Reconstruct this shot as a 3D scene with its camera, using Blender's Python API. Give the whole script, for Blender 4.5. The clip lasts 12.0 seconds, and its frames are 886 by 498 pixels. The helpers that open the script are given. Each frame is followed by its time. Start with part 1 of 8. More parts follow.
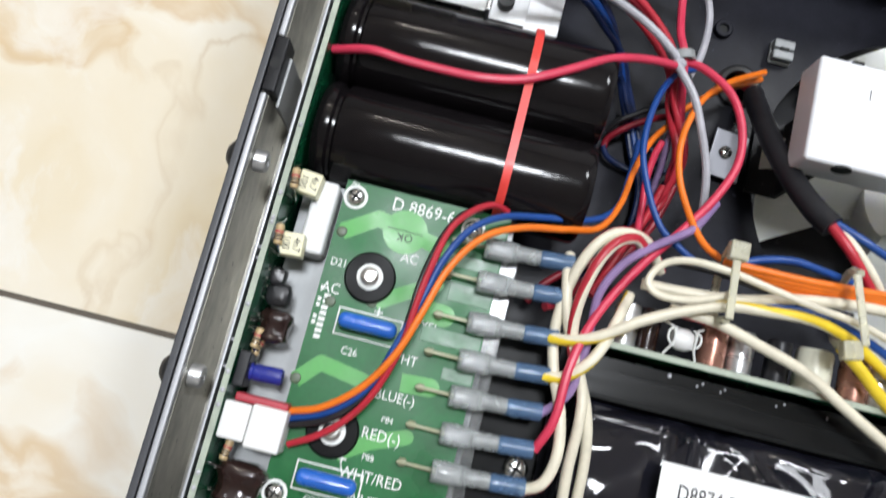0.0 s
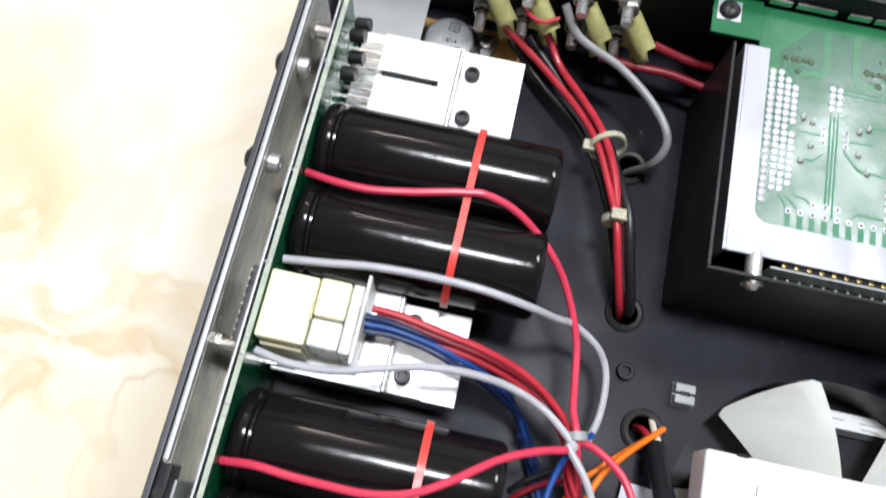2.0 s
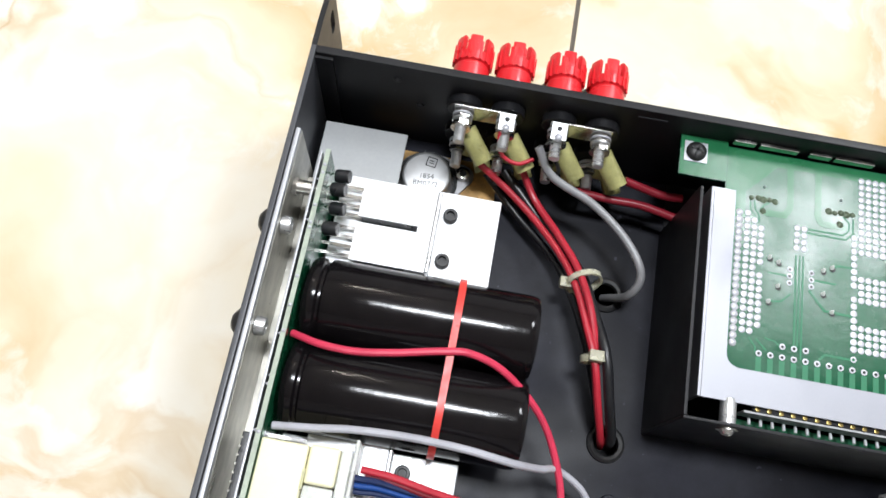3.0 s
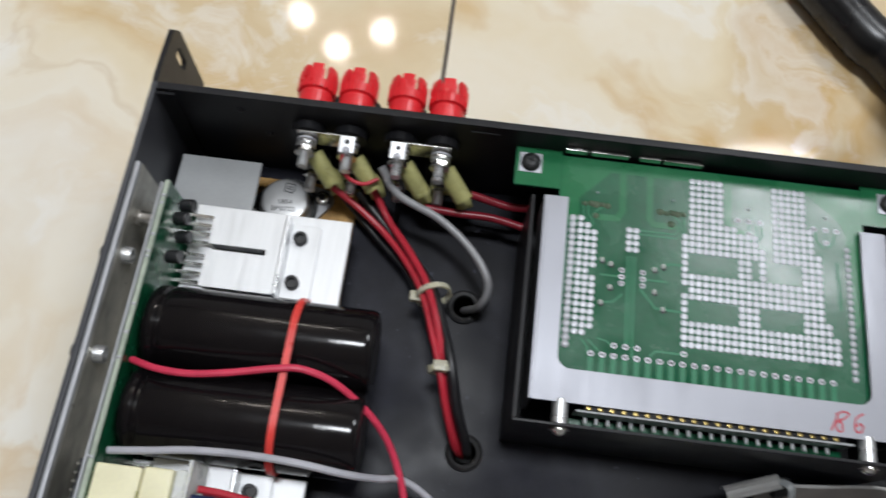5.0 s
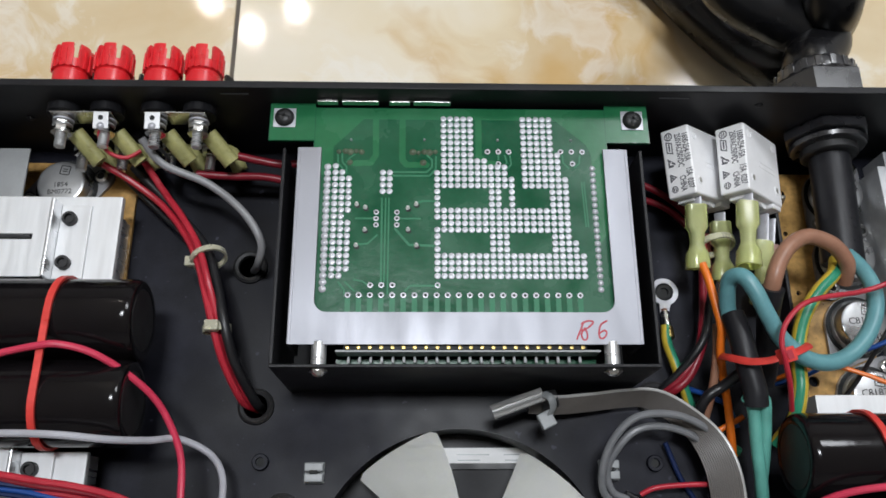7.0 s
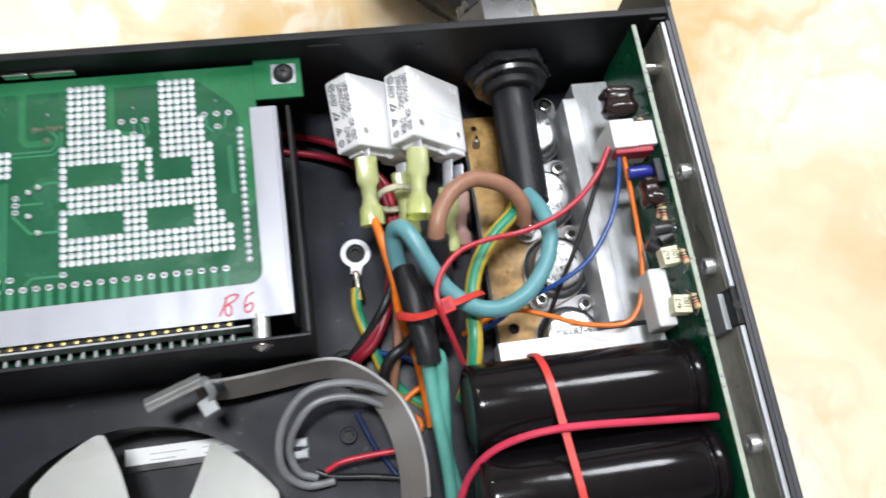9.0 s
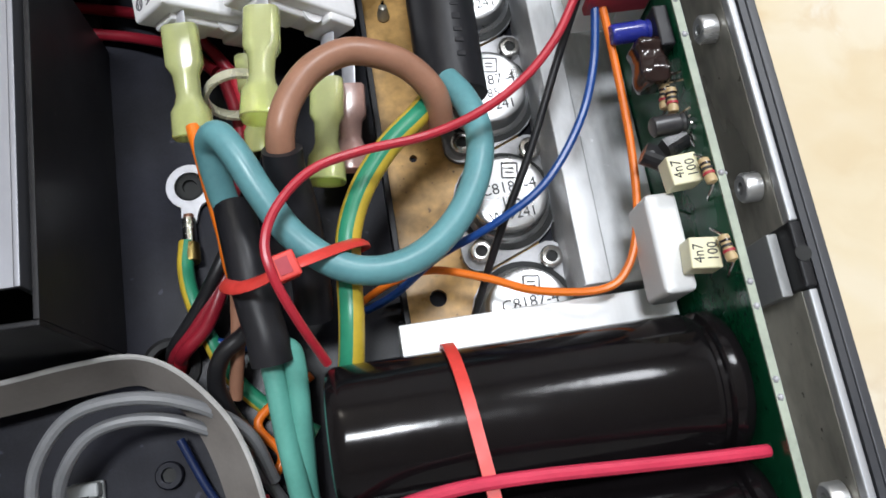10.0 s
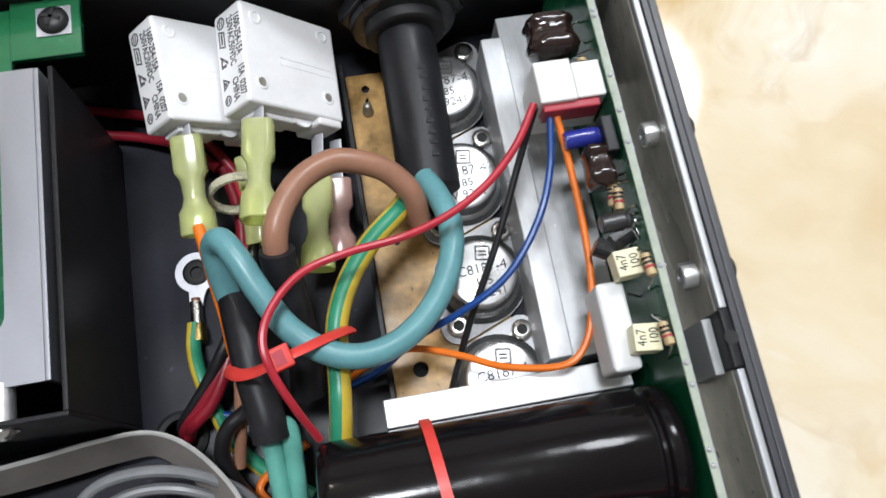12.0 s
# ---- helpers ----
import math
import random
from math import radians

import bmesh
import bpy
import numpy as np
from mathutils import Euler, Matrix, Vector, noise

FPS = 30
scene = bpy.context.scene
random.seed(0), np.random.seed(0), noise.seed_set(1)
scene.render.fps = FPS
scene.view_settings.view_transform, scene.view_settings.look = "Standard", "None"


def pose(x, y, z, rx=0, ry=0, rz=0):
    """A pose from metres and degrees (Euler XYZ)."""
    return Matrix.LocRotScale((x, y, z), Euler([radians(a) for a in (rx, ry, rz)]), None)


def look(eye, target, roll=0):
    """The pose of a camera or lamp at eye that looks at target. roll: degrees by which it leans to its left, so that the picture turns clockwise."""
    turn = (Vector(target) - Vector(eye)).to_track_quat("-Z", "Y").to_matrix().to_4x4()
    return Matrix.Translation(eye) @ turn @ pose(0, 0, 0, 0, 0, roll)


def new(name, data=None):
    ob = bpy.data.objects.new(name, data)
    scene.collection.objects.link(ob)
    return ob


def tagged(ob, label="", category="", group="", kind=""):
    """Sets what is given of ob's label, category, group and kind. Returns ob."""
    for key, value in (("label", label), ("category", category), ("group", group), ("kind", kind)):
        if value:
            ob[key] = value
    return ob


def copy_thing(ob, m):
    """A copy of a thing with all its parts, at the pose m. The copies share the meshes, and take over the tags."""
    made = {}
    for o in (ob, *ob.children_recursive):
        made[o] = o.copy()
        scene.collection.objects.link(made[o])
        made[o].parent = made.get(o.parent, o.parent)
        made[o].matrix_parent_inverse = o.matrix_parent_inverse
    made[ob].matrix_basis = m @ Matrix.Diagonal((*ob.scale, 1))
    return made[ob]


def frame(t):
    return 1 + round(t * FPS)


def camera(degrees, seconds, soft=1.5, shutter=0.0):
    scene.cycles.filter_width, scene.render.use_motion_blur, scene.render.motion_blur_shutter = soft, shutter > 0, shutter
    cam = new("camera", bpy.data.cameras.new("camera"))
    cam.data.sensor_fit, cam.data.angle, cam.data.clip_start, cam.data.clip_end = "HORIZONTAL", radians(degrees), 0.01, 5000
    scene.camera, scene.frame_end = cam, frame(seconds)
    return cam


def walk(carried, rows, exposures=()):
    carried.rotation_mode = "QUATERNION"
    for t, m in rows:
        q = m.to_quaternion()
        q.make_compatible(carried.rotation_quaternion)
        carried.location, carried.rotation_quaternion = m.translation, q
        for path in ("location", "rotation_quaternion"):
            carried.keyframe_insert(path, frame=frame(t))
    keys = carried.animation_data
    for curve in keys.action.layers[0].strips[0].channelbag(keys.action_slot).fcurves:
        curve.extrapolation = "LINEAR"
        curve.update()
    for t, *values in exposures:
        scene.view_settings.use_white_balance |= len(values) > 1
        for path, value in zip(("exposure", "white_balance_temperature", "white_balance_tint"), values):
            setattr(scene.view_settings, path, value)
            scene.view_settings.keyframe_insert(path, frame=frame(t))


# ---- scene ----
cam = camera(57.70, 12.0, 1.6, 0.4)
PATH = [
    (0, (-0.0173, -0.022, 0.2596), (-0.022, 0.0328, -0.0353), 9.18),
    (0.5, (-0.0182, -0.0028, 0.2616), (-0.0251, 0.0641, -0.0307), 8.07),
    (1, (-0.0174, 0.0164, 0.2626), (-0.0215, 0.092, -0.0277), 10.27),
    (1.5, (-0.0147, 0.0406, 0.2724), (-0.0171, 0.1217, -0.0164), 11.26),
    (2, (-0.0073, 0.0656, 0.2832), (-0.0182, 0.1569, -0.0023), 5.65),
    (2.5, (-0.0067, 0.0871, 0.297), (-0.0217, 0.1872, 0.0146), 3.06),
    (2.7, (-0.017, 0.104, 0.304), (-0.0283, 0.347, -0.4055), 8.1),
    (4.3, (-0.006, 0.107, 0.305), (-0.0259, 0.3848, -0.3934), 5.9),
    (4.5, (0.0089, 0.1084, 0.3077), (-0.0058, 0.2177, 0.0287), 1.86),
    (5, (0.0409, 0.1053, 0.3121), (0.0342, 0.2152, 0.0331), 3.7),
    (5.5, (0.0903, 0.102, 0.315), (0.0932, 0.2062, 0.0337), 3.93),
    (6, (0.1179, 0.1001, 0.3174), (0.125, 0.2001, 0.0347), 3.58),
    (6.5, (0.1151, 0.0979, 0.3183), (0.1213, 0.2, 0.0363), 3.27),
    (6.7, (0.1135, 0.1, 0.319), (0.131, 0.3505, -0.3879), 4.0),
    (8.3, (0.166, 0.089, 0.313), (0.2258, 0.3478, -0.3883), 9.0),
    (8.5, (0.182, 0.0919, 0.3115), (0.2107, 0.189, 0.0292), 11.1),
    (9, (0.2077, 0.0956, 0.3018), (0.2481, 0.1859, 0.0186), 16.64),
    (9.5, (0.2462, 0.1106, 0.2173), (0.2872, 0.1887, -0.0694), 19.33),
    (10, (0.2572, 0.118, 0.1949), (0.2857, 0.1932, -0.0941), 11.97),
    (10.5, (0.2656, 0.1242, 0.1882), (0.2894, 0.202, -0.1006), 8.06),
    (11, (0.2643, 0.1297, 0.1933), (0.2897, 0.2085, -0.095), 8.52),
    (11.5, (0.2627, 0.1318, 0.2005), (0.288, 0.2116, -0.0876), 7.99),
    (12, (0.2639, 0.1252, 0.221), (0.2917, 0.2084, -0.0659), 8.61),
]
walk(cam, [(t, look(eye, target, roll)) for t, eye, target, roll in PATH],
     [(0, 0.24), (1.0, 0.41), (2.5, 0.58), (4.5, -0.29), (5.5, -0.28), (6.5, -0.28), (8.3, 0.12), (9.0, 0.42), (10.0, 0.19), (10.5, 0.25), (11.0, 0.11), (12.0, 0.17)])

# ---- light: an indoor place lit by ceiling lamps ----
world = bpy.data.worlds.new("world")
scene.world = world
world.use_nodes = True
world.node_tree.nodes["Background"].inputs[0].default_value = (0.9, 0.93, 1.0, 1)
world.node_tree.nodes["Background"].inputs[1].default_value = 0.06


def lamp(name, kind, m, energy, colour, **settings):
    data = bpy.data.lights.new(name, kind)
    data.energy, data.color = energy, colour
    if kind == "AREA":
        data.shape, data.size, data.size_y = "ELLIPSE" if settings["size"] == settings["size_y"] else "RECTANGLE", settings["size"], settings["size_y"]
    else:
        data.shadow_soft_size = settings["size"]
    ob = new(name, data)
    ob.matrix_world = m
    return ob


CEILING = 2.55
lamp("ceiling_panel_light", "AREA", look((1.27, 1.50, CEILING - 0.03), (1.27, 1.501, 0)), 38, (0.915, 0.95, 1.0), size=0.75, size_y=0.75)
lamp("ceiling_panel_light", "AREA", look((0.06, 0.38, CEILING - 0.03), (0.06, 0.381, 0)), 43, (0.905, 0.946, 1.0), size=0.55, size_y=0.3)

# ---- materials ----
def ramp(nt, stops):
    node = nt.nodes.new("ShaderNodeValToRGB")
    els = node.color_ramp.elements
    while len(els) < len(stops):
        els.new(0.5)
    for el, (at, colour) in zip(els, stops):
        el.position, el.color = at, (*colour, 1)
    return node


def shade(c, k):
    return tuple(min(1.0, v * k) for v in c[:3])


def mat(name, base, rough=0.5, metal=0.0, vary=0.18, scale=60.0, bump=0.05, fine=900.0, coat=0.0, trans=0.0, ior=1.5, spec=0.5,
        rough_vary=0.12, per_object=0.0, sss=0.0, stretch=(1, 1, 1), lo=0.45, hi=0.95):
    """Colour that wanders at a coarse and a fine scale, uneven gloss and a fine relief."""
    m = bpy.data.materials.new(name)
    m.use_nodes = True
    nt = m.node_tree
    b = nt.nodes["Principled BSDF"]
    co = nt.nodes.new("ShaderNodeTexCoord")
    mp = nt.nodes.new("ShaderNodeMapping")
    mp.inputs["Scale"].default_value = stretch
    nt.links.new(co.outputs["Object"], mp.inputs[0])
    big, small = nt.nodes.new("ShaderNodeTexNoise"), nt.nodes.new("ShaderNodeTexNoise")
    big.inputs["Scale"].default_value, small.inputs["Scale"].default_value = scale, fine
    big.inputs["Detail"].default_value, small.inputs["Detail"].default_value = 5, 3
    for n in (big, small):
        nt.links.new(mp.outputs[0], n.inputs["Vector"])
    mix = nt.nodes.new("ShaderNodeMath")
    mix.operation = "MULTIPLY_ADD"
    nt.links.new(small.outputs[0], mix.inputs[0])
    mix.inputs[1].default_value = 0.4
    nt.links.new(big.outputs[0], mix.inputs[2])
    cr = ramp(nt, [(lo, shade(base, 1 - vary)), (hi, shade(base, 1 + vary))])
    nt.links.new(mix.outputs[0], cr.inputs[0])
    colour = cr.outputs[0]
    if per_object:
        info, hsv = nt.nodes.new("ShaderNodeObjectInfo"), nt.nodes.new("ShaderNodeHueSaturation")
        span = nt.nodes.new("ShaderNodeMapRange")
        span.inputs[3].default_value, span.inputs[4].default_value = 1 - per_object, 1 + per_object
        nt.links.new(info.outputs["Random"], span.inputs[0])
        nt.links.new(span.outputs[0], hsv.inputs["Value"])
        nt.links.new(colour, hsv.inputs["Color"])
        colour = hsv.outputs[0]
    nt.links.new(colour, b.inputs["Base Color"])
    rr = nt.nodes.new("ShaderNodeMapRange")
    rr.inputs[1].default_value, rr.inputs[2].default_value = 0.3, 0.75
    rr.inputs[3].default_value, rr.inputs[4].default_value = max(0.02, rough - rough_vary), min(1, rough + rough_vary)
    nt.links.new(big.outputs[0], rr.inputs[0])
    nt.links.new(rr.outputs[0], b.inputs["Roughness"])
    b.inputs["Metallic"].default_value = metal
    b.inputs["IOR"].default_value = ior
    b.inputs["Specular IOR Level"].default_value = spec
    b.inputs["Coat Weight"].default_value = coat
    b.inputs["Coat Roughness"].default_value = 0.08
    b.inputs["Transmission Weight"].default_value = trans
    if sss:
        b.inputs["Subsurface Weight"].default_value = sss
        b.inputs["Subsurface Radius"].default_value = (0.004, 0.004, 0.003)
    if bump:
        bp = nt.nodes.new("ShaderNodeBump")
        bp.inputs["Strength"].default_value, bp.inputs["Distance"].default_value = bump, 0.0006
        nt.links.new(mix.outputs[0], bp.inputs["Height"])
        nt.links.new(bp.outputs[0], b.inputs["Normal"])
    return m


M_DECK = mat("black_painted_steel", (0.0066, 0.0070, 0.0115), 0.46, vary=0.7, spec=0.15, scale=17, bump=0.12, fine=1500, rough_vary=0.22)
M_SIDE = mat("dark_slate_paint", (0.050, 0.052, 0.060), 0.42, vary=0.12, scale=24, bump=0.06, fine=900)
M_BOX = mat("black_satin_sheet", (0.0150, 0.0150, 0.0170), 0.44, vary=0.3, scale=30, bump=0.08, fine=1500, spec=0.2)
M_CAP = mat("black_shrink_sleeve", (0.0064, 0.0053, 0.0060), 0.15, vary=0.25, scale=34, bump=0.36, fine=95, rough_vary=0.05, spec=0.27, stretch=(1.3, 0.8, 0.8))
M_RUBBER = mat("black_rubber", (0.016, 0.016, 0.017), 0.5, vary=0.3, scale=80)
M_CABLE = mat("glossy_black_jacket", (0.007, 0.007, 0.008), 0.30, spec=0.45, vary=0.3, scale=40, bump=0.1, fine=300)
M_GLAND = mat("glossy_black_nylon", (0.020, 0.020, 0.023), 0.33, spec=1.0, vary=0.2, scale=60, bump=0.05)
M_SLEEVE = mat("dark_heat_shrink", (0.016, 0.016, 0.019), 0.42, spec=0.3, vary=0.25, scale=70, bump=0.15, fine=500)
M_ALU = mat("bare_aluminium", (0.72, 0.73, 0.74), 0.34, 0.85, vary=0.06, scale=40, bump=0.03, stretch=(1, 14, 1))
M_WHITE_ALU = mat("pale_milled_aluminium", (0.78, 0.79, 0.80), 0.42, 0.25, vary=0.05, scale=40, bump=0.03, stretch=(12, 1, 1))
M_FRAME = mat("brushed_grey_aluminium", (0.29, 0.295, 0.325), 0.45, 0.5, vary=0.05, scale=30, bump=0.015, stretch=(3, 1, 1))
M_STEEL = mat("bright_steel", (0.68, 0.67, 0.65), 0.22, 1.0, vary=0.12, scale=120, bump=0.03)
M_DULL = mat("dull_grey_metal", (0.44, 0.425, 0.375), 0.38, 0.5, vary=0.4, scale=34, bump=0.10, fine=260, stretch=(1, 0.5, 1), lo=0.55, hi=0.88)
M_GREYSHEET = mat("grey_sheet", (0.33, 0.34, 0.345), 0.5, 0.3, vary=0.08, scale=60)
M_PCB = mat("green_solder_mask", (0.006, 0.092, 0.040), 0.25, vary=0.22, scale=50, bump=0.22, fine=420, spec=0.38)
M_POUR = mat("covered_copper_area", (0.020, 0.155, 0.062), 0.27, vary=0.15, scale=50, bump=0.18, fine=420, spec=0.32)
# Pale mint puts the lamp glare on the tinned pads into their colour.
M_TIN_GLARE = mat("tinned_copper_with_glare", (0.13, 0.25, 0.16), 0.42, 0.0, vary=0.3, scale=160, bump=0.25, fine=500)
M_FLUX = mat("dull_flux_solder", (0.085, 0.115, 0.070), 0.45, 0.0, vary=0.3, scale=400)
M_BAR = mat("pale_grey_bar", (0.42, 0.43, 0.44), 0.45, vary=0.06)
M_TOPEDGE = mat("plain_grey_edge", (0.42, 0.43, 0.45), 0.45, 0.5, vary=0.03, scale=20, bump=0.0)
M_PCB2 = mat("bright_green_solder_mask", (0.008, 0.125, 0.032), 0.36, spec=0.28, vary=0.2, scale=50, bump=0.08, fine=600)
M_TRACE = mat("masked_copper_trace", (0.026, 0.185, 0.090), 0.4, spec=0.28, vary=0.1, scale=90, bump=0.04)
M_TRACE2 = mat("wide_green_trace", (0.055, 0.33, 0.05), 0.38, vary=0.1, scale=90, bump=0.04)
M_EDGE = mat("fibre_board_edge", (0.38, 0.43, 0.35), 0.6, vary=0.2, scale=200)
M_SOLDER = mat("bright_solder", (0.50, 0.505, 0.545), 0.40, 0.25, vary=0.12, scale=400, bump=0.05, per_object=0.1)
M_GOLD = mat("gold_contact", (0.36, 0.27, 0.10), 0.35, 1.0, vary=0.1, scale=200)
# Near-black that stands in for the shade inside holes, sockets and gaps.
M_HOLE_SHADE = mat("hole_shade_black", (0.008, 0.009, 0.009), 0.7, vary=0.1)
M_INK = mat("white_ink", (0.80, 0.82, 0.80), 0.6, vary=0.05)
M_STAMP = mat("grey_black_stamp", (0.085, 0.085, 0.10), 0.6, vary=0.4, scale=900)
M_BLACK_INK = mat("black_ink", (0.02, 0.02, 0.022), 0.6, vary=0.1)
M_RED_INK = mat("red_marker_ink", (0.42, 0.03, 0.05), 0.5, vary=0.2)
M_RED = mat("red_plastic", (0.72, 0.022, 0.030), 0.33, vary=0.08, scale=90, bump=0.04)
M_TIE = mat("red_nylon_tie", (0.70, 0.055, 0.045), 0.38, vary=0.12, scale=200, per_object=0.05)
M_TIEW = mat("natural_nylon_tie", (0.70, 0.68, 0.53), 0.3, vary=0.1, scale=200, trans=0.4, ior=1.3, sss=0.2)
M_BRK = mat("white_thermoset", (0.90, 0.90, 0.91), 0.45, vary=0.05, scale=120, bump=0.04)
M_YEL = mat("translucent_lime_nylon", (0.90, 0.97, 0.46), 0.13, vary=0.06, scale=200, trans=0.66, coat=0.3, ior=1.2)
M_YEL2 = mat("dull_yellow_sleeve", (0.40, 0.385, 0.16), 0.35, vary=0.25, scale=150, sss=0.2)
M_CLEAR = mat("clear_blueish_nylon", (0.86, 0.89, 0.90), 0.14, vary=0.08, scale=200, trans=0.92, coat=0.2, ior=1.3)
M_HAZYCLEAR = mat("hazy_clear_sleeve", (0.82, 0.87, 0.88), 0.22, vary=0.15, scale=260, trans=0.74, coat=0.2, ior=1.3, bump=0.2, fine=500)
M_TARNISH = mat("tarnished_tin", (0.24, 0.245, 0.15), 0.45, 0.2, vary=0.3, scale=400)
M_VARNISH = mat("dark_varnished_sheet", (0.006, 0.0064, 0.0066), 0.24, vary=0.3, scale=50, spec=0.22, bump=0.55, fine=230, stretch=(0.07, 1, 1))
M_PINKCLEAR = mat("pinkish_clear_nylon", (0.72, 0.46, 0.40), 0.16, vary=0.15, scale=200, trans=0.6, coat=0.2, ior=1.3)
M_BLUECLEAR = mat("blue_clear_nylon", (0.17, 0.30, 0.52), 0.2, vary=0.12, scale=200, trans=0.6, coat=0.3, ior=1.3)
M_CREAM = mat("cream_nylon_housing", (0.82, 0.78, 0.54), 0.42, vary=0.06, scale=120, sss=0.2)
M_MILKY = mat("milky_nylon_housing", (0.84, 0.83, 0.68), 0.35, vary=0.08, scale=120, trans=0.12)
M_HAZY = mat("hazy_clear_nylon", (0.80, 0.815, 0.78), 0.3, vary=0.1, scale=120, trans=0.22, ior=1.25, sss=0.25)
M_BLADE = mat("milky_fan_blade", (0.97, 0.98, 0.93), 0.22, vary=0.03, scale=40, bump=0.03, sss=0.35)
M_FANBOX = mat("white_painted_bracket", (0.80, 0.81, 0.84), 0.4, vary=0.03, scale=50, bump=0.03)
M_LABEL = mat("white_label", (0.85, 0.85, 0.85), 0.5, vary=0.03)
M_WHITE = mat("white_plastic", (0.80, 0.80, 0.79), 0.4, vary=0.04)
M_CAN = mat("dull_silver_can", (0.50, 0.505, 0.51), 0.33, 0.85, vary=0.08, scale=60, bump=0.04)
M_FLANGE = mat("grey_nickel_flange", (0.30, 0.30, 0.31), 0.40, 0.65, vary=0.25, scale=90, bump=0.05)
M_PHEN = mat("brown_phenolic_board", (0.44, 0.255, 0.080), 0.36, vary=0.42, scale=95, spec=0.4, bump=0.12, fine=420, lo=0.54, hi=0.9)
M_RAIL = mat("drawn_aluminium_rail", (0.52, 0.53, 0.545), 0.46, 0.35, vary=0.16, scale=34, bump=0.05, fine=300, stretch=(3, 0.8, 1), lo=0.5, hi=0.9)
M_RIBBON_END = mat("silvery_ribbon_end", (0.42, 0.415, 0.405), 0.38, 0.15, vary=0.12, scale=120)
M_RIBBON = mat("grey_ribbon_cable", (0.145, 0.132, 0.122), 0.48, spec=0.35, vary=0.1, scale=120)


def creased_film():
    """Thin black plastic film: glossy, with sharp bent creases."""
    m = mat("black_plastic_film", (0.009, 0.009, 0.014), 0.10, vary=0.2, scale=60, bump=0.0, coat=0.4)
    nt = m.node_tree
    co, ridge = nt.nodes.new("ShaderNodeTexCoord"), nt.nodes.new("ShaderNodeTexNoise")
    ridge.inputs["Scale"].default_value, ridge.inputs["Detail"].default_value, ridge.inputs["Distortion"].default_value = 24, 1.2, 1.2
    nt.links.new(co.outputs["Object"], ridge.inputs["Vector"])
    fold = nt.nodes.new("ShaderNodeMath")
    fold.operation = "PINGPONG"
    fold.inputs[1].default_value = 0.14
    nt.links.new(ridge.outputs[0], fold.inputs[0])
    bp = nt.nodes.new("ShaderNodeBump")
    bp.inputs["Strength"].default_value, bp.inputs["Distance"].default_value = 0.8, 0.022
    nt.links.new(fold.outputs[0], bp.inputs["Height"])
    nt.links.new(bp.outputs[0], nt.nodes["Principled BSDF"].inputs["Normal"])
    return m


M_BAG = creased_film()
M_SHIELD = mat("dark_shield_sheet", (0.0045, 0.0048, 0.005), 0.38, vary=0.3, scale=50, spec=0.09)
M_BLUECAP = mat("blue_lacquer", (0.02, 0.13, 0.55), 0.22, vary=0.1, scale=200, coat=0.5)
M_DKBLUE = mat("dark_blue_sleeve", (0.02, 0.03, 0.26), 0.25, vary=0.1, scale=200, coat=0.3)
M_BROWNCAP = mat("dark_brown_lacquer", (0.020, 0.009, 0.008), 0.2, vary=0.3, scale=200, coat=0.3, bump=0.3, fine=700)
M_TAN = mat("tan_resistor_lacquer", (0.52, 0.38, 0.20), 0.4, vary=0.1, scale=400)
M_COPPER = mat("copper_can", (0.40, 0.20, 0.15), 0.25, 0.6, vary=0.15, scale=200)
M_CERAMIC = mat("white_cement", (0.78, 0.79, 0.80), 0.6, vary=0.04, bump=0.08)
M_CLIP = mat("grey_nylon_clip", (0.29, 0.305, 0.31), 0.45, vary=0.15)
M_DARKCHIP = mat("black_epoxy", (0.018, 0.018, 0.02), 0.35, vary=0.2, scale=200)
M_GLUE = mat("clear_glue", (0.55, 0.56, 0.54), 0.18, vary=0.2, scale=60, trans=0.5, bump=0.5, fine=200)


def dusty(m, dust, scale, low, high, amount):
    """Rubbed and dusty patches over a plain paint."""
    nt = m.node_tree
    b = nt.nodes["Principled BSDF"]
    base = b.inputs["Base Color"].links[0].from_socket
    co, patch, speck = nt.nodes.new("ShaderNodeTexCoord"), nt.nodes.new("ShaderNodeTexNoise"), nt.nodes.new("ShaderNodeTexNoise")
    patch.inputs["Scale"].default_value, patch.inputs["Detail"].default_value, patch.inputs["Roughness"].default_value = scale, 8, 0.65
    speck.inputs["Scale"].default_value, speck.inputs["Detail"].default_value = scale * 14, 2
    for n in (patch, speck):
        nt.links.new(co.outputs["Object"], n.inputs["Vector"])
    wide = ramp(nt, [(low, (0, 0, 0)), (high, (amount, amount, amount))])
    dots = ramp(nt, [(0.70, (0, 0, 0)), (0.74, (1, 1, 1))])
    nt.links.new(patch.outputs[0], wide.inputs[0])
    nt.links.new(speck.outputs[0], dots.inputs[0])
    most = nt.nodes.new("ShaderNodeMath")
    most.operation = "MAXIMUM"
    nt.links.new(wide.outputs[0], most.inputs[0])
    nt.links.new(dots.outputs[0], most.inputs[1])
    mix = nt.nodes.new("ShaderNodeMix")
    mix.data_type = "RGBA"
    nt.links.new(most.outputs[0], mix.inputs[0])
    nt.links.new(base, mix.inputs[6])
    mix.inputs[7].default_value = (*dust, 1)
    nt.links.new(mix.outputs[2], b.inputs["Base Color"])


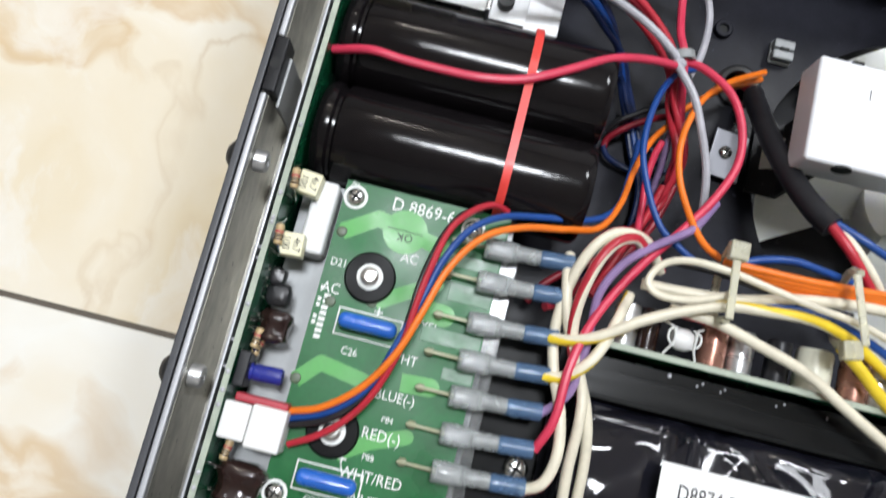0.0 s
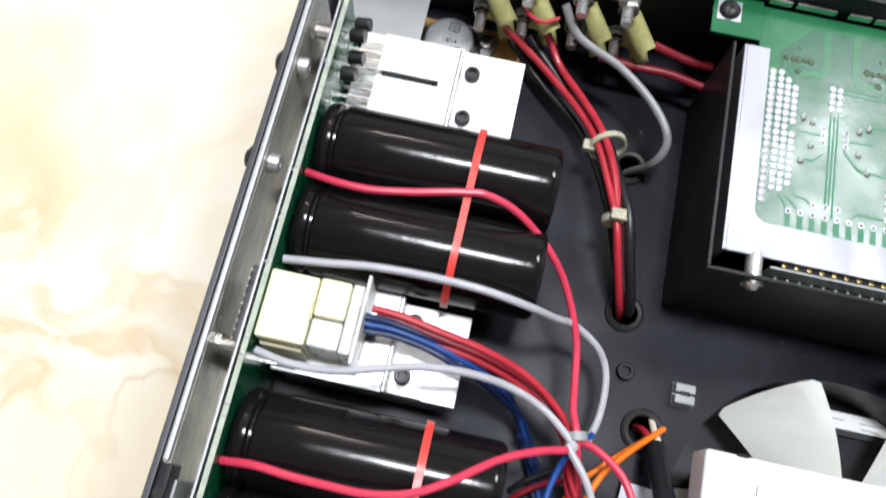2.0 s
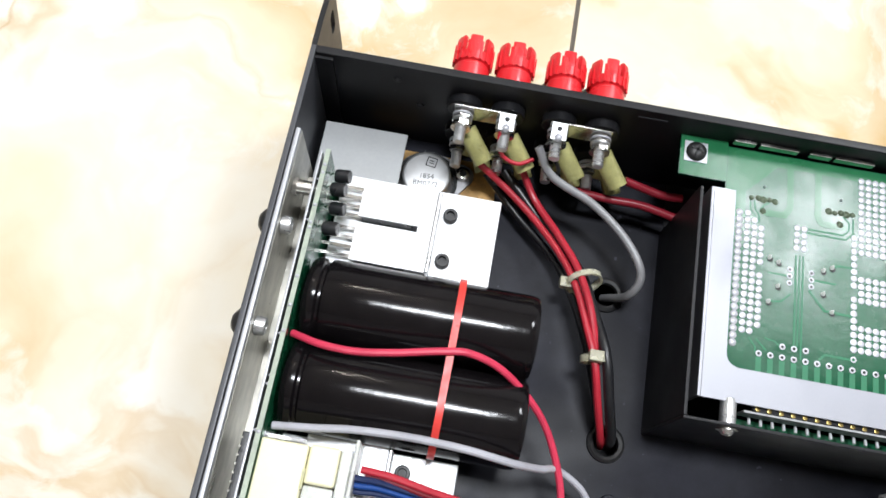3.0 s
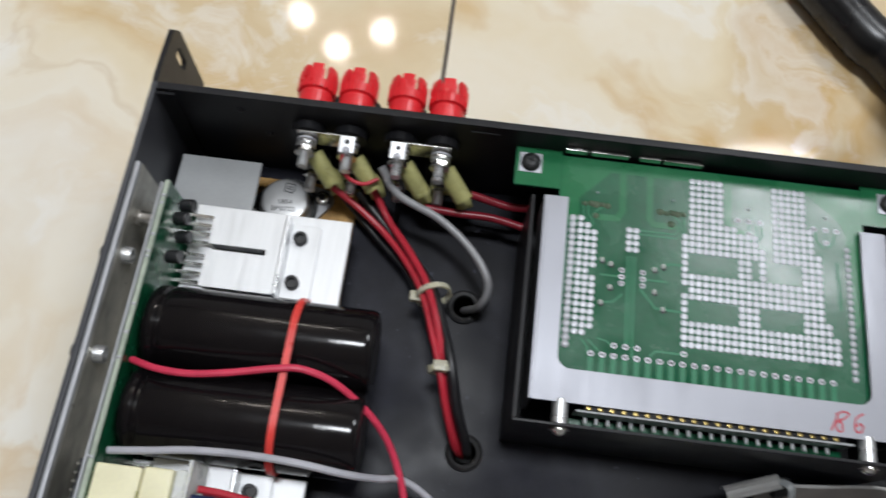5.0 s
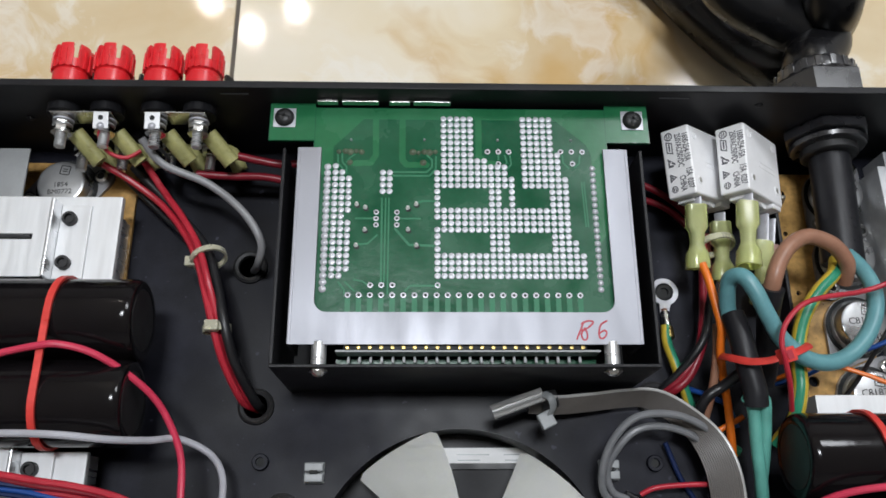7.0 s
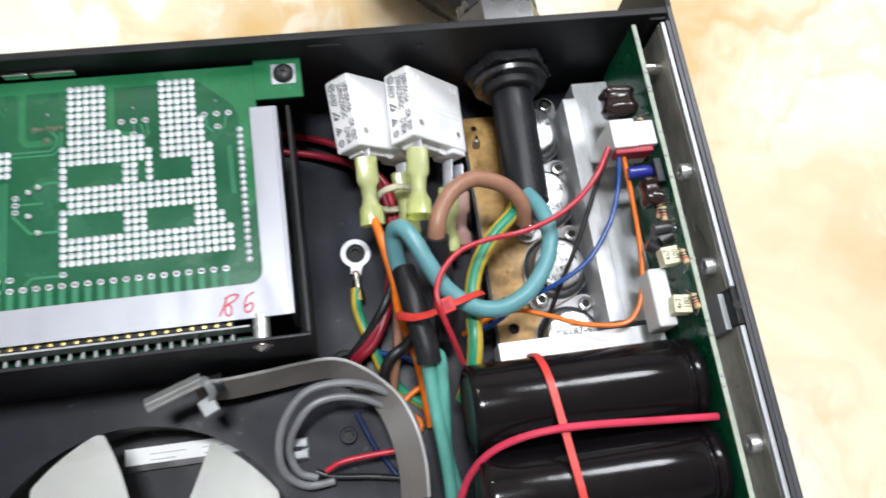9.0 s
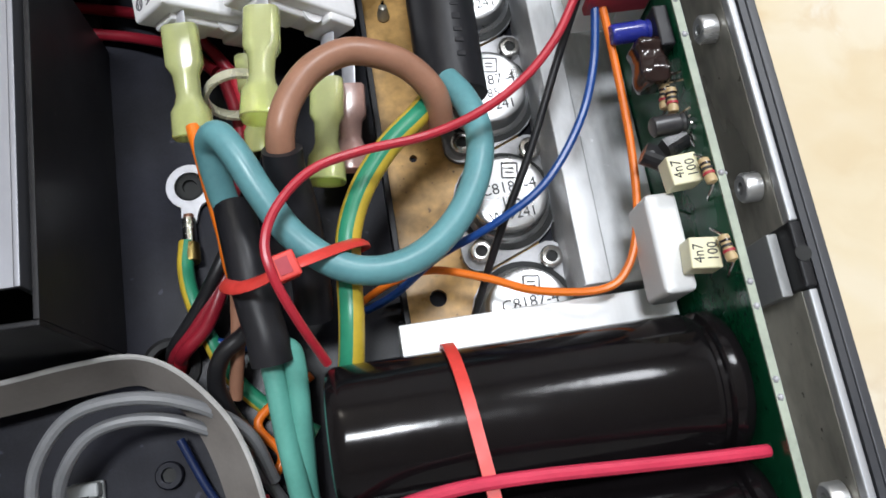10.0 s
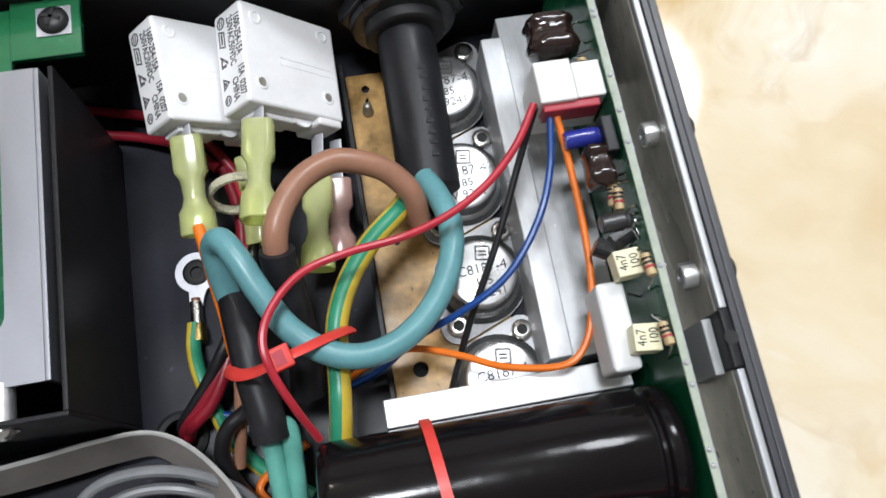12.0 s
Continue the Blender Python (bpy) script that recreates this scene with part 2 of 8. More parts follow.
dusty(M_DECK, (0.040, 0.042, 0.060), 16, 0.46, 0.72, 0.5)
dusty(M_BOX, (0.036, 0.037, 0.042), 22, 0.52, 0.78, 0.25)
dusty(M_PHEN, (0.15, 0.080, 0.028), 48, 0.56, 0.74, 0.6)
dusty(M_RAIL, (0.74, 0.75, 0.77), 26, 0.50, 0.60, 0.55)
dusty(M_DULL, (0.12, 0.115, 0.095), 26, 0.50, 0.70, 0.6)

WIRE = {}


def wire_mat(name, colour, rough=0.36):
    if name not in WIRE:
        WIRE[name] = mat(name + "_wire_sleeve", colour, rough, vary=0.12, scale=140, bump=0.03, rough_vary=0.06)
    return WIRE[name]


W_RED = wire_mat("red", (0.46, 0.022, 0.04))
W_DKRED = wire_mat("dark_red", (0.24, 0.012, 0.024))
W_PINK = wire_mat("pinkish_red", (0.62, 0.04, 0.09))
W_GREY = wire_mat("grey", (0.42, 0.42, 0.46))
W_GREY2 = wire_mat("mid_grey", (0.185, 0.19, 0.20))
W_GREY3 = wire_mat("dull_grey", (0.26, 0.26, 0.27))
W_EARTH = wire_mat("deep_green", (0.025, 0.25, 0.14))
W_BLUE = wire_mat("blue", (0.010, 0.062, 0.27))
W_DKBLUE = wire_mat("navy", (0.008, 0.020, 0.078))
W_ORANGE = wire_mat("orange", (0.85, 0.19, 0.015))
W_BLACK = wire_mat("black", (0.014, 0.014, 0.016))
W_WHITE = wire_mat("cream", (0.74, 0.69, 0.55))
W_EARTH_YELLOW = wire_mat("dull_yellow", (0.58, 0.42, 0.045))
W_YELLOW = wire_mat("yellow", (0.80, 0.58, 0.03))
W_VIOLET = wire_mat("violet", (0.27, 0.18, 0.36))
W_TEAL = wire_mat("teal", (0.125, 0.315, 0.345))
W_GREEN = wire_mat("sea_green", (0.115, 0.37, 0.31))
W_BROWN = wire_mat("brown", (0.33, 0.165, 0.105))


def marble():
    """Polished cream stone-look tile with ochre clouds and a few brown veins."""
    m = bpy.data.materials.new("polished_cream_marble")
    m.use_nodes = True
    nt = m.node_tree
    b = nt.nodes["Principled BSDF"]
    geo = nt.nodes.new("ShaderNodeNewGeometry")
    info = nt.nodes.new("ShaderNodeObjectInfo")
    push = nt.nodes.new("ShaderNodeVectorMath")
    push.operation = "MULTIPLY_ADD"
    push.inputs[0].default_value = (7, 5, 3)
    nt.links.new(info.outputs["Random"], push.inputs[1])
    nt.links.new(geo.outputs["Position"], push.inputs[2])
    warp = nt.nodes.new("ShaderNodeTexNoise")
    warp.inputs["Scale"].default_value, warp.inputs["Detail"].default_value = 6, 4
    nt.links.new(push.outputs[0], warp.inputs["Vector"])
    add = nt.nodes.new("ShaderNodeVectorMath")
    add.operation = "MULTIPLY_ADD"
    add.inputs[1].default_value = (0.28, 0.28, 0.28)
    nt.links.new(warp.outputs["Color"], add.inputs[0])
    nt.links.new(push.outputs[0], add.inputs[2])
    cloud = nt.nodes.new("ShaderNodeTexNoise")
    cloud.inputs["Scale"].default_value, cloud.inputs["Detail"].default_value = 5.0, 9
    nt.links.new(add.outputs[0], cloud.inputs["Vector"])
    cr = ramp(nt, [(0.32, (0.66, 0.51, 0.31)), (0.43, (0.77, 0.66, 0.47)), (0.54, (0.82, 0.75, 0.62)), (0.68, (0.86, 0.84, 0.78))])
    nt.links.new(cloud.outputs[0], cr.inputs[0])
    vein = nt.nodes.new("ShaderNodeTexNoise")
    vein.inputs["Scale"].default_value, vein.inputs["Detail"].default_value = 4.2, 7
    nt.links.new(add.outputs[0], vein.inputs["Vector"])
    line = ramp(nt, [(0.468, (0, 0, 0)), (0.490, (1, 1, 1)), (0.503, (0.75, 0.75, 0.75)), (0.535, (0, 0, 0))])
    nt.links.new(vein.outputs[0], line.inputs[0])
    mix = nt.nodes.new("ShaderNodeMix")
    mix.data_type = "RGBA"
    mix.inputs[7].default_value = (0.60, 0.37, 0.13, 1)
    where = nt.nodes.new("ShaderNodeTexNoise")
    where.inputs["Scale"].default_value, where.inputs["Detail"].default_value = 3.1, 4
    nt.links.new(add.outputs[0], where.inputs["Vector"])
    zone = nt.nodes.new("ShaderNodeMapRange")
    zone.inputs[1].default_value, zone.inputs[2].default_value, zone.inputs[3].default_value, zone.inputs[4].default_value = 0.40, 0.60, 0.12, 0.75
    nt.links.new(where.outputs[0], zone.inputs[0])
    amount = nt.nodes.new("ShaderNodeMath")
    amount.operation = "MULTIPLY"
    nt.links.new(zone.outputs[0], amount.inputs[1])
    nt.links.new(line.outputs[0], amount.inputs[0])
    nt.links.new(amount.outputs[0], mix.inputs[0])
    nt.links.new(cr.outputs[0], mix.inputs[6])
    # pale patches with a crisp rim
    patch = nt.nodes.new("ShaderNodeTexNoise")
    patch.inputs["Scale"].default_value, patch.inputs["Detail"].default_value, patch.inputs["Roughness"].default_value = 9.0, 8, 0.62
    nt.links.new(add.outputs[0], patch.inputs["Vector"])
    rim = ramp(nt, [(0.55, (0, 0, 0)), (0.60, (1, 1, 1)), (0.70, (0.35, 0.35, 0.35))])
    nt.links.new(patch.outputs[0], rim.inputs[0])
    pale = nt.nodes.new("ShaderNodeMix")
    pale.data_type = "RGBA"
    pale.inputs[7].default_value = (0.87, 0.86, 0.83, 1)
    weight = nt.nodes.new("ShaderNodeMath")
    weight.operation = "MULTIPLY"
    weight.inputs[1].default_value = 0.42
    nt.links.new(rim.outputs[0], weight.inputs[0])
    nt.links.new(weight.outputs[0], pale.inputs[0])
    nt.links.new(mix.outputs[2], pale.inputs[6])
    # thin broken brown hairlines
    hair = nt.nodes.new("ShaderNodeTexNoise")
    hair.inputs["Scale"].default_value, hair.inputs["Detail"].default_value = 2.6, 8
    nt.links.new(add.outputs[0], hair.inputs["Vector"])
    thin = ramp(nt, [(0.492, (0, 0, 0)), (0.5, (1, 1, 1)), (0.508, (0, 0, 0))])
    nt.links.new(hair.outputs[0], thin.inputs[0])
    broken = nt.nodes.new("ShaderNodeMath")
    broken.operation = "MULTIPLY"
    gap = nt.nodes.new("ShaderNodeMapRange")
    gap.inputs[1].default_value, gap.inputs[2].default_value, gap.inputs[3].default_value, gap.inputs[4].default_value = 0.45, 0.6, 0.0, 0.5
    nt.links.new(cloud.outputs[0], gap.inputs[0])
    nt.links.new(thin.outputs[0], broken.inputs[0])
    nt.links.new(gap.outputs[0], broken.inputs[1])
    last = nt.nodes.new("ShaderNodeMix")
    last.data_type = "RGBA"
    last.inputs[7].default_value = (0.50, 0.33, 0.15, 1)
    nt.links.new(broken.outputs[0], last.inputs[0])
    nt.links.new(pale.outputs[2], last.inputs[6])
    nt.links.new(last.outputs[2], b.inputs["Base Color"])
    b.inputs["Roughness"].default_value = 0.07
    return m


M_MARBLE = marble()
M_GROUT = mat("dark_grout", (0.12, 0.10, 0.08), 0.8, vary=0.2)
M_WALL = mat("white_wall_paint", (0.52, 0.52, 0.53), 0.8, vary=0.04, scale=3, fine=60)
import itertools

# ---- building helpers ----
def thing(name, label, category, at=(0, 0, 0), group="", kind=""):
    ob = new(name)
    ob.location = at
    ob.empty_display_size = 0.005
    return tagged(ob, label, category, group, kind)


def flat_faces(me):
    """Normals weighted by area, so that large faces beside small bevels stay flat."""
    around = [[] for _ in me.vertices]
    for p in me.polygons:
        for v in p.vertices:
            around[v].append((p.normal, p.area))
    normals = []
    for p in me.polygons:
        for v in p.vertices:
            n = Vector((0, 0, 0))
            for pn, area in around[v]:
                if pn.dot(p.normal) > 0.7:
                    n += pn * area
            normals.append(n.normalized() if n.length > 0 else p.normal.copy())
    me.normals_split_custom_set(normals)


def mesh_of(name, bm, material, smooth=True):
    me = bpy.data.meshes.new(name)
    bmesh.ops.recalc_face_normals(bm, faces=bm.faces)
    bm.to_mesh(me)
    bm.free()
    for m in material if isinstance(material, (list, tuple)) else [material]:
        me.materials.append(m)
    if smooth:
        for p in me.polygons:
            p.use_smooth = True
        me.set_sharp_from_angle(angle=radians(35))
        if len(me.polygons) < 500:
            flat_faces(me)
    return me


def part(name, bm, material, parent, label="", kind="", smooth=True):
    ob = new(name, mesh_of(name, bm, material, smooth))
    if parent is not None:
        ob.parent = parent
        off, top = Vector((0, 0, 0)), parent
        while top is not None:
            off += top.location
            top = top.parent
        ob.location = -off
    return tagged(ob, label, "", "", kind)


def solo(name, bm, material, label, category, group="", kind="", smooth=True):
    return tagged(new(name, mesh_of(name, bm, material, smooth)), label, category, group, kind)


def box(bm, x0, x1, y0, y1, z0, z1, bevel=0.0, m=None, seg=2):
    vs = [bm.verts.new((x, y, z)) for x in (x0, x1) for y in (y0, y1) for z in (z0, z1)]
    fs = [bm.faces.new([vs[i] for i in q]) for q in ((0, 1, 3, 2), (4, 6, 7, 5), (0, 4, 5, 1), (2, 3, 7, 6), (0, 2, 6, 4), (1, 5, 7, 3))]
    if bevel:
        es = {e for f in fs for e in f.edges}
        r = bmesh.ops.bevel(bm, geom=list(es), offset=bevel, segments=seg, affect="EDGES", profile=0.5)
        vs = list({v for f in r["faces"] for v in f.verts} | {v for v in vs if v.is_valid})
    if m is not None:
        bmesh.ops.transform(bm, matrix=m, verts=[v for v in vs if v.is_valid])
    return bm


def B(*a, **k):
    return box(bmesh.new(), *a, **k)


def turned(bm, profile, p0, axis, seg=24, cap=True):
    """A body of revolution: (distance along axis, radius) rows from p0."""
    axis = Vector(axis).normalized()
    u = axis.orthogonal().normalized()
    v = axis.cross(u)
    rings = []
    for d, r in profile:
        c = Vector(p0) + axis * d
        rings.append([bm.verts.new(c + (u * math.cos(a) + v * math.sin(a)) * max(r, 1e-5)) for a in (2 * math.pi * i / seg for i in range(seg))])
    for a, b in zip(rings, rings[1:]):
        for i in range(seg):
            bm.faces.new((a[i], a[(i + 1) % seg], b[(i + 1) % seg], b[i]))
    if cap:
        bm.faces.new(rings[0][::-1])
        bm.faces.new(rings[-1])
    return bm


def R(profile, p0, axis, seg=24, cap=True):
    return turned(bmesh.new(), profile, p0, axis, seg, cap)


def rod(bm, a, b, r, seg=16, bevel=0.0):
    a, b = Vector(a), Vector(b)
    n = (b - a).length
    e = min(bevel, n / 2)
    prof = [(0, r - e), (e, r), (n - e, r), (n, r - e)] if bevel else [(0, r), (n, r)]
    return turned(bm, prof, a, b - a, seg)


def smooth_path(points, steps=8):
    """A rounded line through the points (Catmull-Rom)."""
    p = [Vector(q) for q in points]
    p = [2 * p[0] - p[1], *p, 2 * p[-1] - p[-2]]
    out = []
    for i in range(1, len(p) - 2):
        for s in range(steps):
            t = s / steps
            a, b, c, d = p[i - 1], p[i], p[i + 1], p[i + 2]
            out.append(0.5 * (2 * b + (c - a) * t + (2 * a - 5 * b + 4 * c - d) * t * t + (3 * b - a - 3 * c + d) * t**3))
    return out + [p[-2]]


def tube(bm, points, r, seg=10, steps=8, twist=0.0, stripe=None, flat=1.0, phase=0.0):
    """A round cord along the points. stripe: faces of these indices take the second material."""
    path = smooth_path(points, steps)
    t0 = (path[1] - path[0]).normalized()
    u = t0.orthogonal().normalized()
    rings = []
    for i, c in enumerate(path):
        t = (path[min(i + 1, len(path) - 1)] - path[max(i - 1, 0)]).normalized()
        u = (u - t * u.dot(t)).normalized()
        v = t.cross(u)
        rad = r(i / (len(path) - 1)) if callable(r) else r
        rings.append([bm.verts.new(c + (u * math.cos(a) + v * math.sin(a) * flat) * rad) for a in (2 * math.pi * k / seg + twist * i + phase for k in range(seg))])
    for a, b in zip(rings, rings[1:]):
        for i in range(seg):
            f = bm.faces.new((a[i], a[(i + 1) % seg], b[(i + 1) % seg], b[i]))
            if stripe and i in stripe:
                f.material_index = 1
    bm.faces.new(rings[0][::-1])
    bm.faces.new(rings[-1])
    return bm


def wire(points, r, material, label, name="wire", category="wire", group="", stripe=None, stripe_mat=None, twist=0.0, seg=0, steps=8, phase=0.0):
    seg = seg or (16 if r > 0.0015 else 10)
    bm = tube(bmesh.new(), points, r, seg, steps, twist, stripe, phase=phase)
    return solo(name, bm, [material, stripe_mat] if stripe_mat else material, label, category, group)


def plate(bm, outline, z0, z1, holes=()):
    """A flat sheet from z0 to z1 with an outline and holes, each a list of (x, y)."""
    loops = []
    for pts in (outline, *holes):
        vs = [bm.verts.new((x, y, z0)) for x, y in pts]
        loops.append([bm.edges.new((vs[i], vs[(i + 1) % len(vs)])) for i in range(len(vs))])
    r = bmesh.ops.triangle_fill(bm, use_beauty=True, use_dissolve=False, edges=[e for l in loops for e in l])
    fs = [g for g in r["geom"] if isinstance(g, bmesh.types.BMFace)]
    ex = bmesh.ops.extrude_face_region(bm, geom=fs)
    up = [g for g in ex["geom"] if isinstance(g, bmesh.types.BMVert)]
    bmesh.ops.translate(bm, vec=(0, 0, z1 - z0), verts=up)
    return bm


def circle(x, y, r, n=32, a0=0.0):
    return [(x + r * math.cos(a0 + 2 * math.pi * i / n), y + r * math.sin(a0 + 2 * math.pi * i / n)) for i in range(n)]


def rounded(x0, x1, y0, y1, r, n=5):
    out = []
    for cx, cy, a in ((x1 - r, y1 - r, 0), (x0 + r, y1 - r, 90), (x0 + r, y0 + r, 180), (x1 - r, y0 + r, 270)):
        out += [(cx + r * math.cos(radians(a + 90 * i / n)), cy + r * math.sin(radians(a + 90 * i / n))) for i in range(n + 1)]
    return out


def words(text, size, m, material, name, parent=None, label="", squeeze=1.0, thick=0.00005, bold=0.0):
    """Lettering as a thin mesh in the built-in font; m: its place, with x along the line and z off the surface."""
    cu = bpy.data.curves.new(name, "FONT")
    cu.body, cu.size, cu.extrude, cu.resolution_u = text, size, thick, 2
    cu.offset = bold
    cu.align_x, cu.align_y = "CENTER", "CENTER"
    tmp = new("tmp", cu)
    bpy.context.view_layer.update()
    me = bpy.data.meshes.new_from_object(tmp.evaluated_get(bpy.context.evaluated_depsgraph_get()))
    bpy.data.objects.remove(tmp)
    bpy.data.curves.remove(cu)
    me.transform(m @ Matrix.Diagonal((squeeze, 1, 1, 1)))
    me.materials.clear()
    me.materials.append(material)
    me.name = name
    ob = new(name, me)
    if parent is not None:
        ob.parent = parent
        off, top = Vector((0, 0, 0)), parent
        while top is not None:
            off += top.location
            top = top.parent
        ob.location = -off
    return tagged(ob, label)


def hex_nut(bm, p, axis, r, h, seg=6):
    return turned(bm, [(0, r * 0.92), (h * 0.12, r), (h * 0.88, r), (h, r * 0.92)], p, axis, seg)


def socket_screw(at, r, h, material, label, group="", axis=(0, 0, 1), kind="socket"):
    """A screw head on a surface: socket, cross or plain."""
    axis = Vector(axis).normalized()
    s = thing("screw", label, "screw", at, group)
    if kind == "socket":
        part("head", R([(0, r), (h * 0.85, r), (h, r * 0.9), (h, r * 0.55), (h * 0.45, r * 0.5)], at, axis, 20), material, s)
        # Dark disc paints the shade at the bottom of the recess.
        part("socket", R([(h * 0.42, r * 0.54), (h * 0.5, r * 0.54)], at, axis, 6), M_HOLE_SHADE, s)
    else:
        part("head", R([(0, r), (h * 0.35, r), (h * 0.75, r * 0.78), (h, r * 0.35)], at, axis, 20), material, s)
        u = axis.orthogonal().normalized()
        v = axis.cross(u)
        m = Matrix((u, v, axis)).transposed().to_4x4()
        m.translation = Vector(at) + axis * h * 0.75
        bm = bmesh.new()
        for a, b in ((r * 0.62, r * 0.12), (r * 0.12, r * 0.62)):
            box(bm, -a, a, -b, b, -h * 0.1, h * 0.3, m=m @ pose(0, 0, 0, 0, 0, 25))
        part("cross_slot", bm, M_HOLE_SHADE, s)
    return s

# ---- the room: polished tile floor, plain walls and ceiling ----
FLOOR_Z = -0.030
MID = 0.130  # the chassis is symmetric about this x
room = dict(x0=-2.385, x1=2.43, y0=-2.43, y1=3.185)
floor = solo("floor", B(room["x0"], room["x1"], room["y0"], room["y1"], FLOOR_Z - 0.05, FLOOR_Z - 0.0012), M_GROUT,
             "dark grout bed under cream polished tiles", "floor", kind="structure")
solo("wall_north", B(room["x0"], room["x1"], room["y1"], room["y1"] + 0.1, FLOOR_Z - 0.05, CEILING + 0.1), M_WALL, "plain white painted wall", "wall", kind="structure")
solo("wall_south", B(room["x0"], room["x1"], room["y0"] - 0.1, room["y0"], FLOOR_Z - 0.05, CEILING + 0.1), M_WALL, "plain white painted wall", "wall", kind="structure")
solo("wall_west", B(room["x0"] - 0.1, room["x0"], room["y0"] - 0.1, room["y1"] + 0.1, FLOOR_Z - 0.05, CEILING + 0.1), M_WALL, "plain white painted wall", "wall", kind="structure")
solo("wall_east", B(room["x1"], room["x1"] + 0.1, room["y0"] - 0.1, room["y1"] + 0.1, FLOOR_Z - 0.05, CEILING + 0.1), M_WALL, "plain white painted wall", "wall", kind="structure")
solo("ceiling", B(room["x0"], room["x1"], room["y0"], room["y1"], CEILING, CEILING + 0.1), M_WALL, "plain white ceiling", "ceiling", kind="structure")

JX, JY, TILE = 0.0215, -0.0225, 0.8
tile_mesh = mesh_of("tile", B(0.001, TILE - 0.001, 0.001, TILE - 0.001, FLOOR_Z - 0.009, FLOOR_Z, 0.0006), M_MARBLE)
for i in range(-3, 3):
    for j in range(-3, 4):
        tile = new("tile", tile_mesh)
        tile.location = (JX + i * TILE, JY + j * TILE, 0)
        tile.parent = floor

# pendant bulbs, seen as reflections in the polished tiles
M_BULB = bpy.data.materials.new("glowing_bulb")
M_BULB.use_nodes = True
M_BULB.node_tree.nodes["Principled BSDF"].inputs["Emission Color"].default_value = (1.0, 0.93, 0.82, 1)
M_BULB.node_tree.nodes["Principled BSDF"].inputs["Emission Strength"].default_value = 95
for bx, by in ((-0.645, 1.925), (-0.49, 1.80), (-0.335, 1.89)):
    pl = thing("pendant_lamp", "glowing round bulb on a thin ceiling cord", "lamp", (bx, by, 2.08), "bulbs over the floor")
    part("bulb", R([(-0.034, 0.004), (-0.028, 0.02), (-0.015, 0.031), (0, 0.034), (0.015, 0.031), (0.03, 0.018), (0.04, 0.014)], (bx, by, 2.08), (0, 0, 1)), M_BULB, pl)
    part("cord", rod(bmesh.new(), (bx, by, 2.12), (bx, by, CEILING), 0.003, 8), M_RUBBER, pl)

# ---- the chassis ----
XL, XR, YR, YF, TOP = -0.0805, 0.3420, 0.2595, -0.175, 0.0548
FAN = (MID + 0.0005, 0.081, 0.057)
chassis = thing("amplifier_chassis", "open black steel amplifier chassis lying on the tiles", "chassis", (MID, 0.05, FLOOR_Z))
GROMMETS = [(0.0512, 0.1467, 0.0062), (0.0449, 0.204, 0.0062), (0.0635, 0.1065, 0.0068), (0.2080, 0.1493, 0.0062)]
deck = bmesh.new()
plate(deck, [(XL + 0.002, YF + 0.002), (XR - 0.002, YF + 0.002), (XR - 0.002, YR - 0.003), (XL + 0.002, YR - 0.003)], -0.0015, 0.0,
      [circle(*FAN, 72)] + [circle(x, y, r - 0.0008, 20) for x, y, r in GROMMETS])
part("deck", deck, M_DECK, chassis, "dull black painted inner deck", smooth=False)
part("rear_panel", B(XL + 0.002, XR - 0.002, YR - 0.003, YR, FLOOR_Z + 0.004, TOP, 0.0004), M_BOX, chassis)
part("corner_flange", B(XL + 0.002, XL + 0.0085, YR - 0.0042, YR - 0.0031, 0.0, TOP - 0.0018), M_BOX, chassis)
part("corner_flange", B(XR - 0.0085, XR - 0.002, YR - 0.0042, YR - 0.0031, 0.0, TOP - 0.0018), M_BOX, chassis)
part("front_panel", B(XL + 0.002, XR - 0.002, YF - 0.003, YF, FLOOR_Z + 0.004, TOP, 0.0004), M_BOX, chassis)
part("bottom_panel", B(XL + 0.002, XR - 0.002, YF, YR - 0.003, FLOOR_Z + 0.003, FLOOR_Z + 0.0045), M_BOX, chassis)
for sx in (XL, XR - 0.002):
    part("side_panel", B(sx, sx + 0.002, YF - 0.003, YR, FLOOR_Z + 0.003, TOP, 0.0003), M_SIDE, chassis, "dark slate painted side")
    lo, hi = (XL + 0.0020, -0.0786) if sx < 0 else (2 * MID + 0.0786, XR - 0.0020)
    part("top_flange", B(lo, hi, YF, 0.2262 if sx < 0 else YR - 0.006, TOP - 0.0014, TOP - 0.0004), M_SIDE, chassis, "dark slate painted top flange")
    ear = bmesh.new()
    oz = [(0.0, TOP), (0.010, TOP), (0.024, 0.0535), (0.0275, 0.048), (0.0275, 0.012), (0.020, -0.004), (0.0, -0.012)]
    plate(ear, oz, 0, 0.002, [rounded(0.0175, 0.0225, 0.034, 0.046, 0.0024)])
    bmesh.ops.transform(ear, matrix=Matrix(((0, 0, 1, sx), (1, 0, 0, YR), (0, 1, 0, 0), (0, 0, 0, 1))), verts=ear.verts)
    part("ear", ear, M_BOX, chassis, "black rear ear with an oblong slot")
for fx in (XL + 0.03, XR - 0.03):
    for fy in (YF + 0.03, YR - 0.03):
        part("foot", R([(0, 0.008), (0.003, 0.009)], (fx, fy, FLOOR_Z), (0, 0, 1)), M_RUBBER, chassis)

